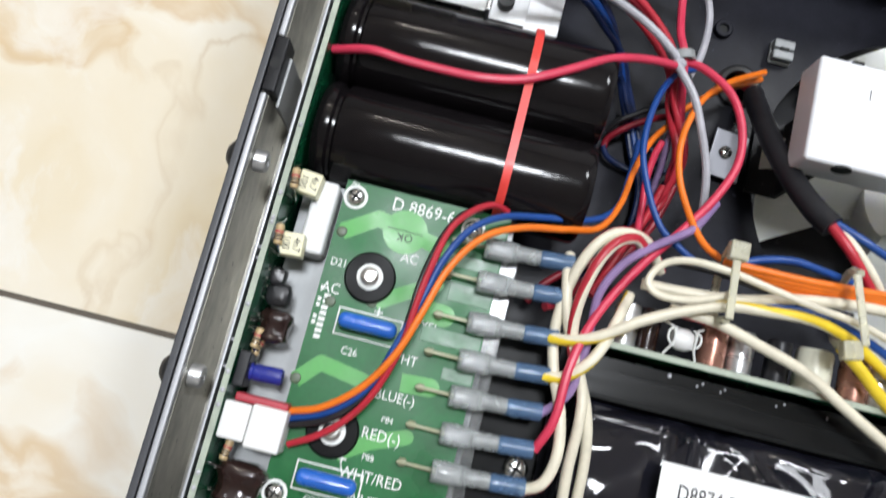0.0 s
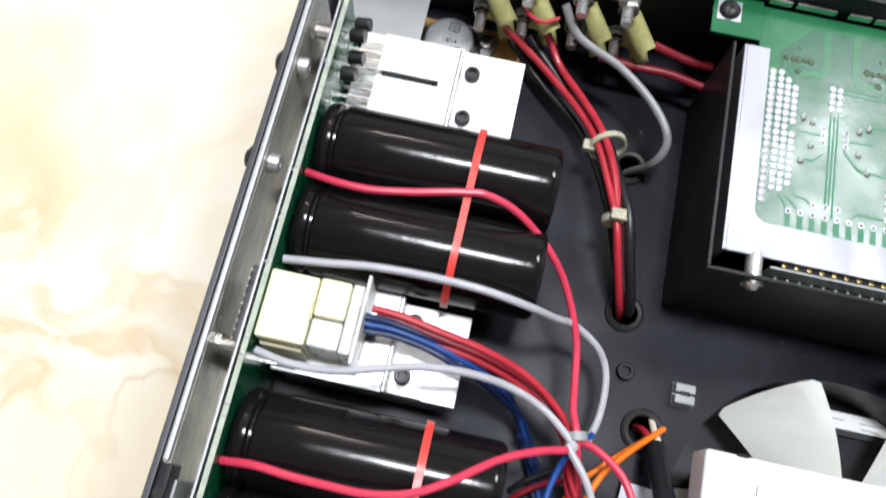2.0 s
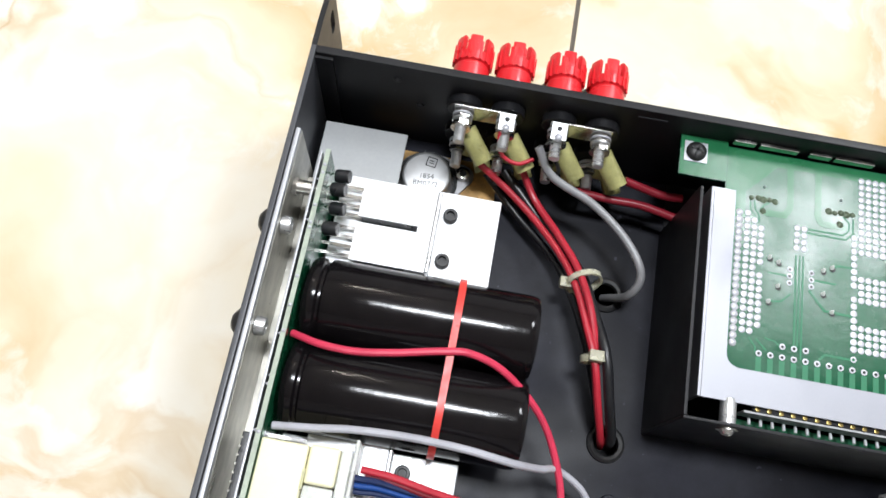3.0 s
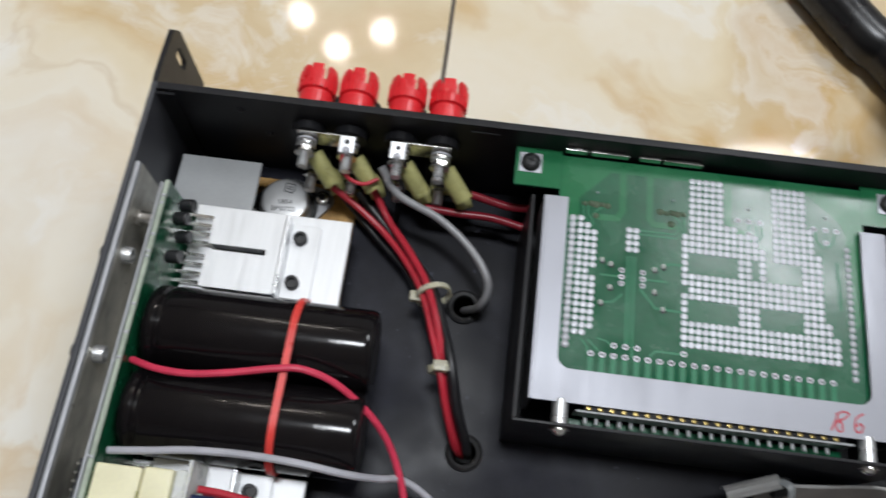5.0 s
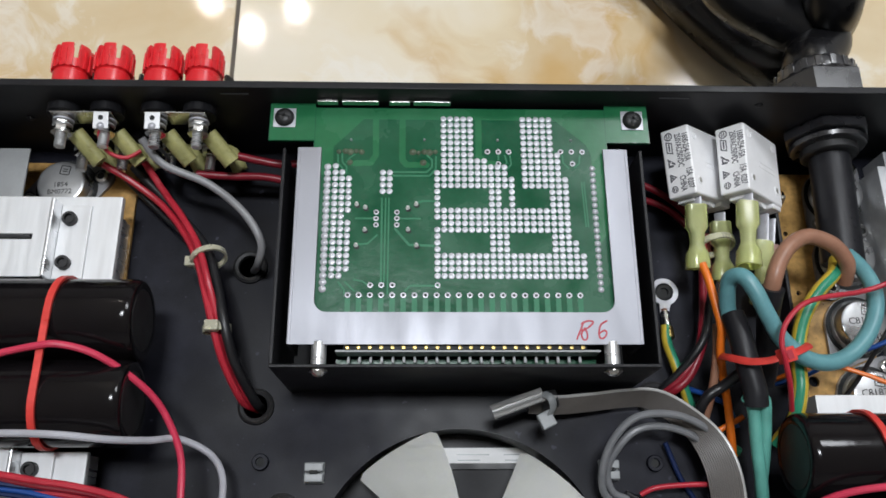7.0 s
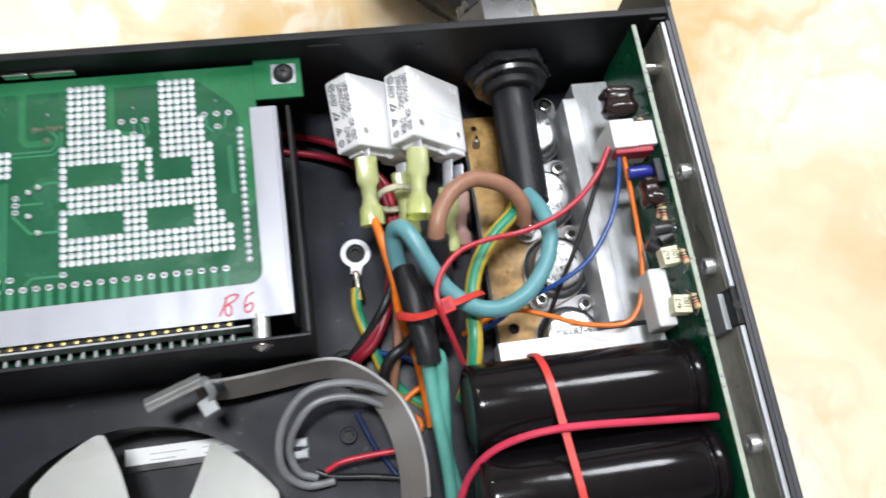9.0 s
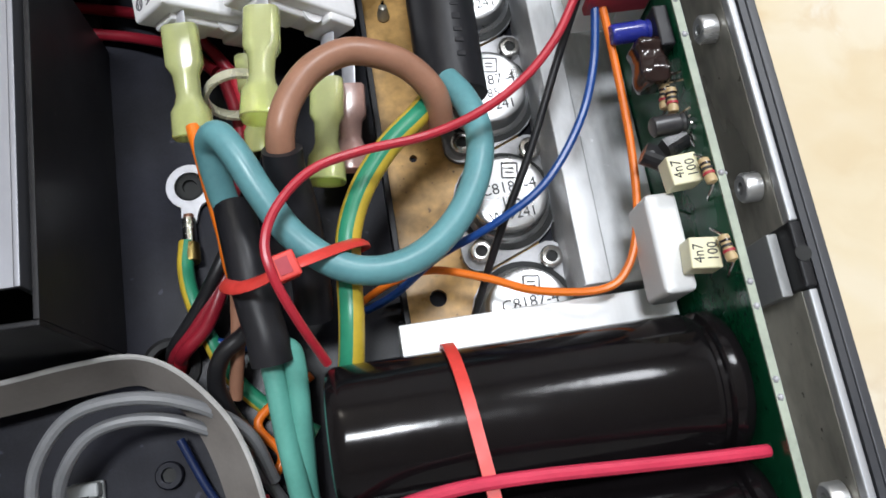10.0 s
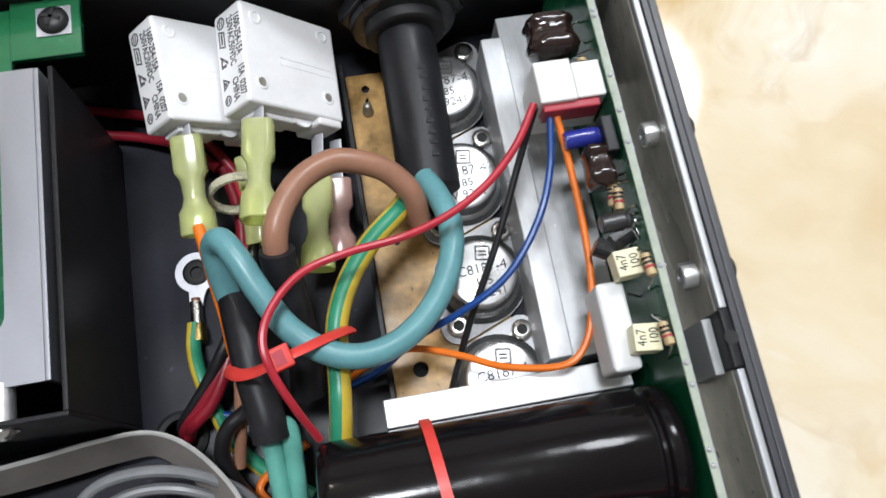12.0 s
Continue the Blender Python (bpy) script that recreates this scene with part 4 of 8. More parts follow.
bracket = thing("fan_bracket", "white painted metal bracket bridging the fan", "bracket", (FAN[0], 0.083, 0.0))
FX0, FX1, FY0, FY1, FZ = 0.0705, 0.1905, 0.0672, 0.0990, 0.0475
part("top_plate", B(FX0, FX1, FY0, FY1, FZ - 0.013, FZ, 0.0012, seg=3), M_FANBOX, bracket)
part("leg", B(FX0 + 0.0106, FX0 + 0.0121, FY0 + 0.003, FY1 - 0.003, 0.0, FZ - 0.0128), M_BOX, bracket)
part("leg", B(FX1 - 0.0121, FX1 - 0.0106, FY0 + 0.003, FY1 - 0.003, 0.0, FZ - 0.0128), M_BOX, bracket)
part("leg_flange", B(FX0 + 0.001, FX0 + 0.0106, FY0 + 0.003, FY1 - 0.003, 0.0, 0.0015), M_BOX, bracket)
part("leg_flange", B(FX1 - 0.0106, FX1 - 0.001, FY0 + 0.003, FY1 - 0.003, 0.0, 0.0015), M_BOX, bracket)
# Dark block and disc on the faces paint the shade of two cutouts.
part("notch", B(FX0 + 0.009, FX0 + 0.0125, FY1 - 0.0006, FY1 + 0.0004, FZ - 0.008, FZ + 0.0003, 0.0004), M_HOLE_SHADE, bracket)
part("notch", R([(0, 0.0028), (0.0006, 0.0028)], (FX0 + 0.0115, FY0 + 0.0002, FZ - 0.002), (0, -1, 0), 14), M_HOLE_SHADE, bracket)
socket_screw((0.1093, 0.0837, FZ), 0.0040, 0.0016, M_STEEL, "cross-head screw on the white bracket", "", kind="cross")
part("scratch", B(0.0858, 0.0861, 0.0885, 0.0915, FZ - 0.0001, FZ + 0.00005), M_DECK, bracket, "small dark scratch")

# ---- the two power modules: upright boards, big capacitors, clamps ----
CAP_R, CAP_Z = 0.0150, 0.0338


def big_capacitor(y):
    """A long black can lying across, its crimped end at the upright board."""
    x0, x1 = -0.0640, 0.0155
    c = thing("capacitor", "large shiny black electrolytic capacitor lying across the chassis", "capacitor", (-0.024, y, CAP_Z - CAP_R), "filter capacitors")
    n = x1 - x0
    r = CAP_R
    prof = [(0, r - 0.0032), (0.0004, r - 0.0012), (0.0016, r - 0.0002), (0.0030, r), (0.0044, r - 0.0002), (0.0052, r - 0.0012), (0.0060, r - 0.0013), (0.0068, r - 0.0003),
            (0.0080, r), (n * 0.3, r), (n * 0.5, r), (n * 0.75, r), (n - 0.0035, r), (n - 0.0015, r - 0.0002), (n - 0.0004, r - 0.0010), (n, r - 0.0024), (n - 0.0004, r - 0.0036)]
    part("can", R(prof, (x0, y, CAP_Z), (1, 0, 0), 48), M_CAP, c)
    part("end_disc", R([(0, r - 0.0036), (0.0005, r - 0.004)], (x1 - 0.0007, y, CAP_Z), (1, 0, 0), 32), M_RUBBER, c)
    part("seal", R([(0, 0.0100), (0.0006, 0.0110)], (x0 - 0.0006, y, CAP_Z), (1, 0, 0), 24), M_RUBBER, c)
    return c


def strap(ya, yb, x, dx=0.0, r=CAP_R, label="red nylon strap round two capacitors"):
    """A flat band round a pair of cans."""
    t = thing("cable_tie", label, "cable tie", (x, (ya + yb) / 2, CAP_Z), "red straps")
    lo, hi = min(ya, yb), max(ya, yb)
    loop = [(hi, radians(-90 + 180 * i / 14)) for i in range(15)] + [(lo, radians(90 + 180 * i / 14)) for i in range(15)]
    bm = bmesh.new()
    rows = []
    for c, a in loop:
        row = []
        for rr in (r + 0.0003, r + 0.0013):
            for w in (-0.0012, 0.0012):
                y = c + rr * math.cos(a)
                row.append(bm.verts.new((x + w + dx * (y - lo) / (hi - lo + 2 * r), y, CAP_Z + rr * math.sin(a))))
        rows.append(row)
    for i in range(len(rows)):
        a, b = rows[i], rows[(i + 1) % len(rows)]
        for q in ((0, 1), (1, 3), (3, 2), (2, 0)):
            bm.faces.new((a[q[0]], a[q[1]], b[q[1]], b[q[0]]))
    part("band", bm, M_TIE, t)
    return t


CAPS_L = (0.1725, 0.1430, 0.0745, 0.0455)
cap0 = big_capacitor(CAPS_L[0])
for y in CAPS_L[1:]:
    copy_thing(cap0, Matrix.Translation((-0.024, y, CAP_Z - CAP_R)))
TURN_Y = 0.1695
TURN_R = Matrix.Translation((2 * MID + 0.0012, TURN_Y, 0)) @ Matrix.Rotation(math.pi, 4, "Z")  # left module to right module
CAPS_R = (TURN_Y - CAPS_L[3], TURN_Y - CAPS_L[2])
for y in (CAPS_L[3], CAPS_L[2]):
    copy_thing(cap0, TURN_R @ Matrix.Translation((-0.024, y, CAP_Z - CAP_R)))
strap(CAPS_L[0], CAPS_L[1], -0.0125, 0.0008)
strap(CAPS_L[2], CAPS_L[3], -0.0088, 0.0002)
strap(CAPS_R[0], CAPS_R[1], 0.2748, -0.0058)

# upright boards
for side in (-1, 1):
    x0, x1 = (-0.0668, -0.0652) if side < 0 else (2 * MID + 0.0664, 2 * MID + 0.0680)
    y0, y1 = (YF + 0.02, 0.2215) if side < 0 else (-0.03, 0.2545)
    b = thing("amplifier_board", "green circuit board standing on edge beside the side wall", "circuit board", (x0, (y0 + y1) / 2, 0.004), "upright boards")
    part("board", B(x0, x1, y0, y1, 0.004, 0.0512), M_PCB, b)
    part("board_edge", B(x0, x1, y0, y1, 0.0512, 0.0517), M_EDGE, b, "pale cut board edge")
    random.seed(5)
    lead = bmesh.new()
    for k in range(40):
        y, z = random.uniform(max(y0, -0.08), y1 - 0.005), random.uniform(0.034, 0.050)
        xx = x0 if side < 0 else x1
        turned(lead, [(0, 0.0008), (0.0006, 0.0006), (0.0014, 0.0003)], (xx, y, z), (side, 0, 0), 6)
    part("solder_joints", lead, M_SOLDER, b, kind="stuff")
    blobs = bmesh.new()
    for k in range(26):
        y = random.uniform(max(y0, -0.08), y1 - 0.005)
        turned(blobs, [(0, 0.0008), (0.0005, 0.0006), (0.0007, 0.0002)], ((x0 + x1) / 2, y, 0.0515), (0, 0, 1), 6)
    part("edge_solder", blobs, M_SOLDER, b, kind="stuff")


def clamp_plate(yc, label, hw=0.0195):
    """An aluminium plate with a slotted spring clamp pressing two devices, held by two socket screws."""
    p = thing("clamp_plate", label, "heat sink", (-0.03, yc, 0.004), "clamp plates")
    part("base_plate", B(-0.0635, -0.0025, yc - hw, yc + hw, 0.0190, 0.0222, 0.0004), M_WHITE_ALU, p)
    part("support", B(-0.0600, -0.0060, yc - 0.0150, yc + 0.0150, 0.0022, 0.0189), M_ALU, p)
    bm = bmesh.new()
    s = 0.0012
    tongue = [(-0.0265, yc - 0.0158), (-0.0265, yc + 0.0158), (-0.0540, yc + 0.0158), (-0.0540, yc + s), (-0.0318, yc + s), (-0.0318, yc - s), (-0.0540, yc - s), (-0.0540, yc - 0.0158)]
    plate(bm, tongue, 0.0282, 0.0292)
    part("spring_clamp", bm, M_WHITE_ALU, p, "pale slotted clamp sheet", smooth=False)
    part("clamp_bend", B(-0.0265, -0.0250, yc - 0.0158, yc + 0.0158, 0.0222, 0.0302, 0.0005), M_ALU, p)
    part("clamp_foot", B(-0.0250, -0.0135, yc - 0.0150, yc + 0.0150, 0.0223, 0.0236, 0.0003), M_WHITE_ALU, p)
    for d in (0.0090, -0.0090):
        part("clamp_screw", R([(0, 0.0027), (0.0026, 0.0027), (0.003, 0.0024), (0.003, 0.0016), (0.0016, 0.0014)], (-0.0208, yc + d, 0.0236), (0, 0, 1), 18), M_RUBBER, p, "black socket-head screw")
    for d in (0.0080, -0.0080):
        pk = part("power_device", B(-0.0530, -0.0340, yc + d - 0.0065, yc + d + 0.0065, 0.0223, 0.0280, 0.0004), M_DARKCHIP, p)
        for k in range(4):
            y = yc + d - 0.0054 + 0.0036 * k
            part("lead", B(-0.0652, -0.0528, y - 0.0006, y + 0.0006, 0.0245, 0.0251), M_STEEL, pk)
    return p


clamp_plate(0.2065, "pale aluminium clamp plate over two power devices")
clamp_plate(0.1124, "pale aluminium clamp plate under the cream plug", 0.0152)
solo("cover_plate", B(-0.0635, -0.0022, -0.0720, 0.0300, 0.0332, 0.0345, 0.0003), M_GREYSHEET, "bare metal cover plate under the green board", "plate")
rp = thing("mounting_bar", "white aluminium bar behind the big capacitor", "bar", (0.29, 0.15, 0.0), "")
part("bar", B(0.2618, 0.3235, 0.1402, 0.1472, 0.0120, 0.0235, 0.0004), M_WHITE_ALU, rp)
part("support", B(0.2680, 0.3160, 0.1410, 0.1480, 0.0022, 0.0119), M_ALU, rp)
solo("grey_shield", B(-0.0755, -0.0430, 0.2225, 0.2478, 0.0195, 0.0205, 0.0002), M_GREYSHEET, "plain grey sheet-metal shield in the rear corner", "shield")
solo("shield_bracket", B(-0.0755, -0.0745, 0.2225, 0.2478, 0.0, 0.0194), M_GREYSHEET, "grey upright flange carrying the shield", "bracket")

# brown insulating boards with round metal transistors
def phenolic(x0, x1, y0, y1, label, holes=(), top=0.0075):
    b = thing("insulating_board", label, "board", ((x0 + x1) / 2, (y0 + y1) / 2, 0), "brown boards")
    part("sheet", plate(bmesh.new(), [(x0, y0), (x1, y0), (x1, y1), (x0, y1)], max(0.0004, top - 0.002), top, [circle(hx, hy, hr, 14) for hx, hy, hr in holes]), M_PHEN, b, smooth=False)
    for fx in (x0 + 0.003, x1 - 0.003) if top > 0.005 else ():
        part("rail", B(fx - 0.002, fx + 0.002, y0, y1, 0.0, 0.0054), M_BOX, b)
    return b


phenolic(-0.0600, -0.0050, 0.1880, 0.2500, "brown insulating board under the clamp plate", (), 0.0021)
phenolic(0.2655, 0.3003, 0.1400, 0.2470, "stained brown insulating board carrying round transistors", [(0.2731, 0.1560, 0.0022), (0.2710, 0.2192, 0.0011), (0.2709, 0.2420, 0.0012), (0.2715, 0.1676, 0.0014), (0.2725, 0.1929, 0.001)], 0.0021)
bs = thing("board_stud", "small bare metal stud with a bent lead on the brown board", "stud", (0.2706, 0.2346, 0.0021))
part("post", R([(0, 0.0016), (0.0012, 0.0017), (0.0040, 0.0011), (0.0044, 0.0004)], (0.2706, 0.2340, 0.0021), (0, 0.25, 1), 12), M_DULL, bs)
part("lead", tube(bmesh.new(), [(0.2706, 0.2352, 0.0060), (0.2709, 0.2370, 0.0052), (0.2712, 0.2386, 0.0022)], 0.0005, 6, 4), M_STEEL, bs)
solo("divider_strip", B(0.2638, 0.2652, 0.1402, 0.2465, 0.0, 0.0107, 0.0002), M_BOX, "thin black metal strip along the brown board", "strip")


def transistor(x, y, z, deg, texts, label):
    """A round metal can on a lozenge flange with two screws."""
    t = thing("power_transistor", label, "transistor", (x, y, z), "round transistors")
    bm = bmesh.new()
    d, e = 0.0151, 0.0046
    pts = []
    for a in range(-25, 26, 10):
        pts.append((d + e * math.cos(radians(a * 2.6)), e * math.sin(radians(a * 2.6))))
    for a in range(50, 131, 16):
        pts.append((0.0131 * math.cos(radians(a)), 0.0131 * math.sin(radians(a))))
    pts += [(-px, -py) for px, py in pts]
    plate(bm, pts, 0, 0.0016)
    turn = Matrix.Translation((x, y, z)) @ Matrix.Rotation(radians(deg), 4, "Z")
    bmesh.ops.transform(bm, matrix=turn, verts=bm.verts)
    part("flange", bm, M_FLANGE, t)
    part("can", R([(0.0016, 0.0115), (0.0026, 0.0112), (0.0032, 0.0102), (0.0070, 0.0099), (0.0080, 0.0096), (0.0085, 0.0086), (0.0085, 0.001)], (x, y, z), (0, 0, 1), 36), M_CAN, t, "bright can with printed type number")
    part("insulator", R([(0.0017, 0.0128), (0.0021, 0.0128), (0.0021, 0.0117)], (x, y, z), (0, 0, 1), 36), M_HOLE_SHADE, t)
    for s in (1, -1):
        p = turn @ Vector((s * d, 0, 0.0016))
        part("screw", R([(0, 0.0030), (0.0022, 0.0029), (0.0026, 0.0024), (0.0026, 0.0015), (0.0014, 0.0013)], p, (0, 0, 1), 16), M_STEEL, t)
        part("screw_recess", R([(0.0014, 0.0015), (0.0016, 0.0015)], p, (0, 0, 1), 6), M_HOLE_SHADE, t)
    for k, (s, size, dy) in enumerate(texts):
        words(s, size, pose(x + 0.0002, y + dy, z + 0.00855, 0, 0, 3), M_BLACK_INK, "printing", t)
    lg = bmesh.new()
    for q in range(4):
        a = q * math.pi / 2
        box(lg, -0.0019, 0.0019, 0.0017, 0.0021, 0, 0.00005, m=pose(x + 0.0012, y + 0.0055, z + 0.0085, 0, 0, -8) @ Matrix.Rotation(a, 4, "Z"))
    box(lg, -0.0010, 0.0010, -0.0007, -0.0003, 0, 0.00005, m=pose(x + 0.0012, y + 0.0055, z + 0.0085, 0, 0, -8))
    box(lg, -0.0010, 0.0010, 0.0003, 0.0007, 0, 0.00005, m=pose(x + 0.0012, y + 0.0055, z + 0.0085, 0, 0, -8))
    part("maker_mark", lg, M_BLACK_INK, t)
    return t


TXT = (("C8187-4", 0.0040, 0.0012), ("185", 0.0034, -0.0024), ("W 9241", 0.0036, -0.0058))
for k in range(4):
    transistor(0.2935, 0.1490 + 0.0288 * k, 0.0022, 56, TXT, "round silver metal-can transistor screwed to the brown board")
transistor(-0.0335, 0.2372, 0.0022, 20, (("1854", 0.0030, -0.001), ("BM0772", 0.0030, -0.0042)), "round silver metal-can transistor in the rear corner")

# aluminium rails beside the right transistors
rail = thing("heat_sink_rail", "grey aluminium rail running along the transistors", "heat sink", (0.303, 0.19, 0))
part("low_rail", B(0.3046, 0.3109, 0.1502, 0.2423, 0.0, 0.0212, 0.0004), M_RAIL, rail)
part("high_rail", B(0.3111, 0.3262, 0.1502, 0.2512, 0.0, 0.0166, 0.0004), M_RAIL, rail)


# ---- parts on the upright boards; made for the left and turned half round for the right ----
def both(ob, dy=0.0, left=True, right=True):
    loc = Vector(ob.location)
    if right:
        copy_thing(ob, Matrix.Translation((0, dy, 0)) @ TURN_R @ Matrix.Translation(loc))
    if not left:
        for o in (*ob.children_recursive, ob):
            bpy.data.objects.remove(o)


def lead_pair(parent, pts):
    for p in pts:
        part("lead", tube(bmesh.new(), p, 0.0003, 6, 4), M_STEEL, parent)


def cement_block(y0, y1):
    t = thing("cement_resistor", "white cement power resistor on the upright board", "resistor", (-0.058, (y0 + y1) / 2, 0.03), "cement resistors")
    part("body", B(-0.0592, -0.0524, y0, y1, 0.0320, 0.0446, 0.0012), M_CERAMIC, t)
    lead_pair(t, [[(-0.0652, y0 + 0.003, 0.035), (-0.062, y0 + 0.002, 0.036), (-0.0587, y0 + 0.003, 0.035)]])
    return t


def film_box(y, tilt):
    t = thing("film_capacitor", "small cream box capacitor on the upright board", "capacitor", (-0.059, y, 0.05), "cream box capacitors")
    part("body", B(-0.0031, 0.0031, -0.0031, 0.0031, -0.0027, 0.0026, 0.0004, m=pose(-0.0598, y, 0.0475, 0, 0, tilt)), M_CREAM, t)
    for text, dx in (("100", -0.0014), ("4n7", 0.0014)):
        words(text, 0.0030, pose(-0.0598 + dx, y, 0.05012, 0, 0, tilt - 90), M_BLACK_INK, "printing", t, squeeze=0.85)
    lead_pair(t, [[(-0.0652, y, 0.0465), (-0.0640, y, 0.0470), (-0.0627, y, 0.0475)]])
    return t


def small_resistor(y, low=0.0):
    t = thing("resistor", "tiny tan resistor with colour bands, standing on the board", "resistor", (-0.0635, y, 0.052), "small resistors")
    a, b = Vector((-0.0629 + low * 0.1, y - 0.0030, 0.0520 - low)), Vector((-0.0634 + low * 0.3, y + 0.0026, 0.0526 - low * 1.2))
    ax = (b - a).normalized()
    part("body", R([(0, 0.0004), (0.0003, 0.0011), (0.0012, 0.0012), (0.0018, 0.001), (0.0038, 0.001), (0.0044, 0.0012), (0.0053, 0.0011), (0.0056, 0.0004)], a, ax, 12), M_TAN, t)
    for d, m in ((0.0012, M_BROWNCAP), (0.0022, M_BLACK_INK), (0.0032, M_RED_INK)):
        part("band", R([(0, 0.00122), (0.0005, 0.00122)], a + ax * d, ax, 12), m, t)
    lead_pair(t, [[a, a + Vector((0.0006, -0.0022, -0.003)), (-0.0652, y - 0.004, 0.0480)], [b, b + Vector((0.0004, 0.0022, -0.003)), (-0.0652, y + 0.004, 0.0480)]])
    return t


def lumpy(name, label, category, y, x1, r, z, material, seed, group="", lobes=False):
    """A dipped component: a lumpy drop with two leads."""
    t = thing(name, label, category, (-0.06, y, z), group)
    bm = bmesh.new()
    bmesh.ops.create_uvsphere(bm, u_segments=28, v_segments=18, radius=1.0)
    n = (x1 + 0.0635) / 2
    for v in bm.verts:
        k = 1 + 0.10 * noise.noise(v.co * 1.7 + Vector((seed, 0, 0))) + 0.05 * noise.noise(v.co * 4.5 + Vector((seed, 2, 0)))
        q = [math.copysign(abs(c) ** 0.55, c) for c in v.co]
        waist = 1 - (0.22 * math.exp(-((v.co.y + 0.1) / 0.22) ** 2) if lobes else 0.0)
        v.co = Vector((-0.0635 + n + q[0] * n * k * waist, y + q[1] * r * k, z + q[2] * r * 0.9 * k * waist))
    part("body", bm, material, t)
    lead_pair(t, [[(-0.0652, y - r * 0.5, z), (-0.0642, y - r * 0.5, z + 0.001), (-0.0625, y - r * 0.4, z)], [(-0.0652, y + r * 0.5, z), (-0.0642, y + r * 0.5, z + 0.001), (-0.0625, y + r * 0.4, z)]])
    return t


both(cement_block(0.0080, 0.0287), 0.001)
both(film_box(0.0257, -6), 0.0040)
both(film_box(0.0085, 4), 0.0040)
both(small_resistor(0.0257), 0.0035)
both(small_resistor(0.0101), 0.0035)
both(small_resistor(-0.0190, 0.007), -0.0060)
both(small_resistor(-0.0172, 0.005), -0.0060)
both(small_resistor(-0.0465, 0.006))
DIPPED = "shiny dark brown dipped capacitor"
both(lumpy("film_capacitor", DIPPED, "capacitor", -0.0135, -0.0545, 0.0045, 0.0440, M_BROWNCAP, 1, "brown capacitors", True), right=False)
both(lumpy("film_capacitor", DIPPED, "capacitor", -0.0135, -0.0562, 0.0054, 0.0450, M_BROWNCAP, 2, "brown capacitors", True), 0.0070, left=False)
both(lumpy("film_capacitor", "dark brown dipped capacitor with twin lobes", "capacitor", -0.0545, -0.0500, 0.0058, 0.0430, M_BROWNCAP, 4, "brown capacitors", True), 0.0032)
EPOXY = "small black epoxy transistor on wire legs"
both(lumpy("small_transistor", EPOXY, "transistor", -0.0050, -0.0570, 0.0032, 0.0440, M_DARKCHIP, 7, "black transistors"), 0.0007, right=False)
both(lumpy("small_transistor", EPOXY, "transistor", -0.0005, -0.0590, 0.0024, 0.0470, M_DARKCHIP, 9, "black transistors"), 0.0007, right=False)


def epoxy_transistor(x, y, z, lean):
    """A black transistor with a rounded back and a flat face, on three wire legs."""
    t = thing("small_transistor", EPOXY, "transistor", (x, y, z), "black transistors")
    rim = [(-0.0024, -0.0014), (0.0024, -0.0014)] + [(0.0025 * math.cos(a), 0.0025 * math.sin(a)) for a in (math.pi * k / 10 - 0.2 + 0.04 * k for k in range(11))]
    m = pose(x, y, z, 0, 90, lean)
    bm = plate(bmesh.new(), rim, -0.0026, 0.0026)
    bmesh.ops.transform(bm, matrix=m, verts=bm.verts)
    part("body", bm, M_DARKCHIP, t, smooth=False)
    lead_pair(t, [[m @ Vector((0.0013 * k, 0, -0.0026)), m @ Vector((0.0013 * k, 0, -0.0045)), (-0.0652, y + 0.0013 * k, z)] for k in (-1, 0, 1)])
    return t


for ex, ey, ez, lean in ((-0.0606, 0.0020, 0.0455, 24), (-0.0575, 0.0034, 0.0425, -30)):
    both(epoxy_transistor(ex, ey, ez, lean), 0.0046, left=False)
bc = thing("electrolytic_capacitor", "tiny glossy black electrolytic capacitor lying sideways", "capacitor", (-0.060, -0.0022, 0.048))
part("can", R([(0, 0.0017), (0.0006, 0.0021), (0.0012, 0.0018), (0.0018, 0.0021), (0.0068, 0.0021), (0.0072, 0.0017)], (-0.0632, -0.0022, 0.0480), (1, 0.06, 0.02), 18), M_GLAND, bc)
lead_pair(bc, [[(-0.0652, -0.0030, 0.0485), (-0.0640, -0.0030, 0.0492), (-0.0632, -0.0026, 0.0485)], [(-0.0652, -0.0014, 0.0485), (-0.0640, -0.0014, 0.0492), (-0.0632, -0.0018, 0.0485)]])
both(bc, 0.0037, left=False)

ec = thing("electrolytic_capacitor", "small violet-blue electrolytic capacitor sticking out sideways", "capacitor", (-0.058, -0.0262, 0.045), "blue electrolytics")
part("can", R([(0, 0.0019), (0.0006, 0.0023), (0.0012, 0.0020), (0.002, 0.0023), (0.0085, 0.0023), (0.009, 0.0019)], (-0.0622, -0.0262, 0.0450), (1, 0.04, 0.02), 20), M_DKBLUE, ec)
lead_pair(ec, [[(-0.0652, -0.027, 0.045), (-0.064, -0.027, 0.0455), (-0.0622, -0.0266, 0.045)]])
both(ec, 0.0026)
gb = thing("box_capacitor", "small dark grey box capacitor", "capacitor", (-0.063, -0.0248, 0.045), "grey boxes")
part("body", B(-0.0650, -0.0618, -0.0305, -0.0212, 0.0420, 0.0495, 0.0005), M_SLEEVE, gb)
both(gb, 0.0014)


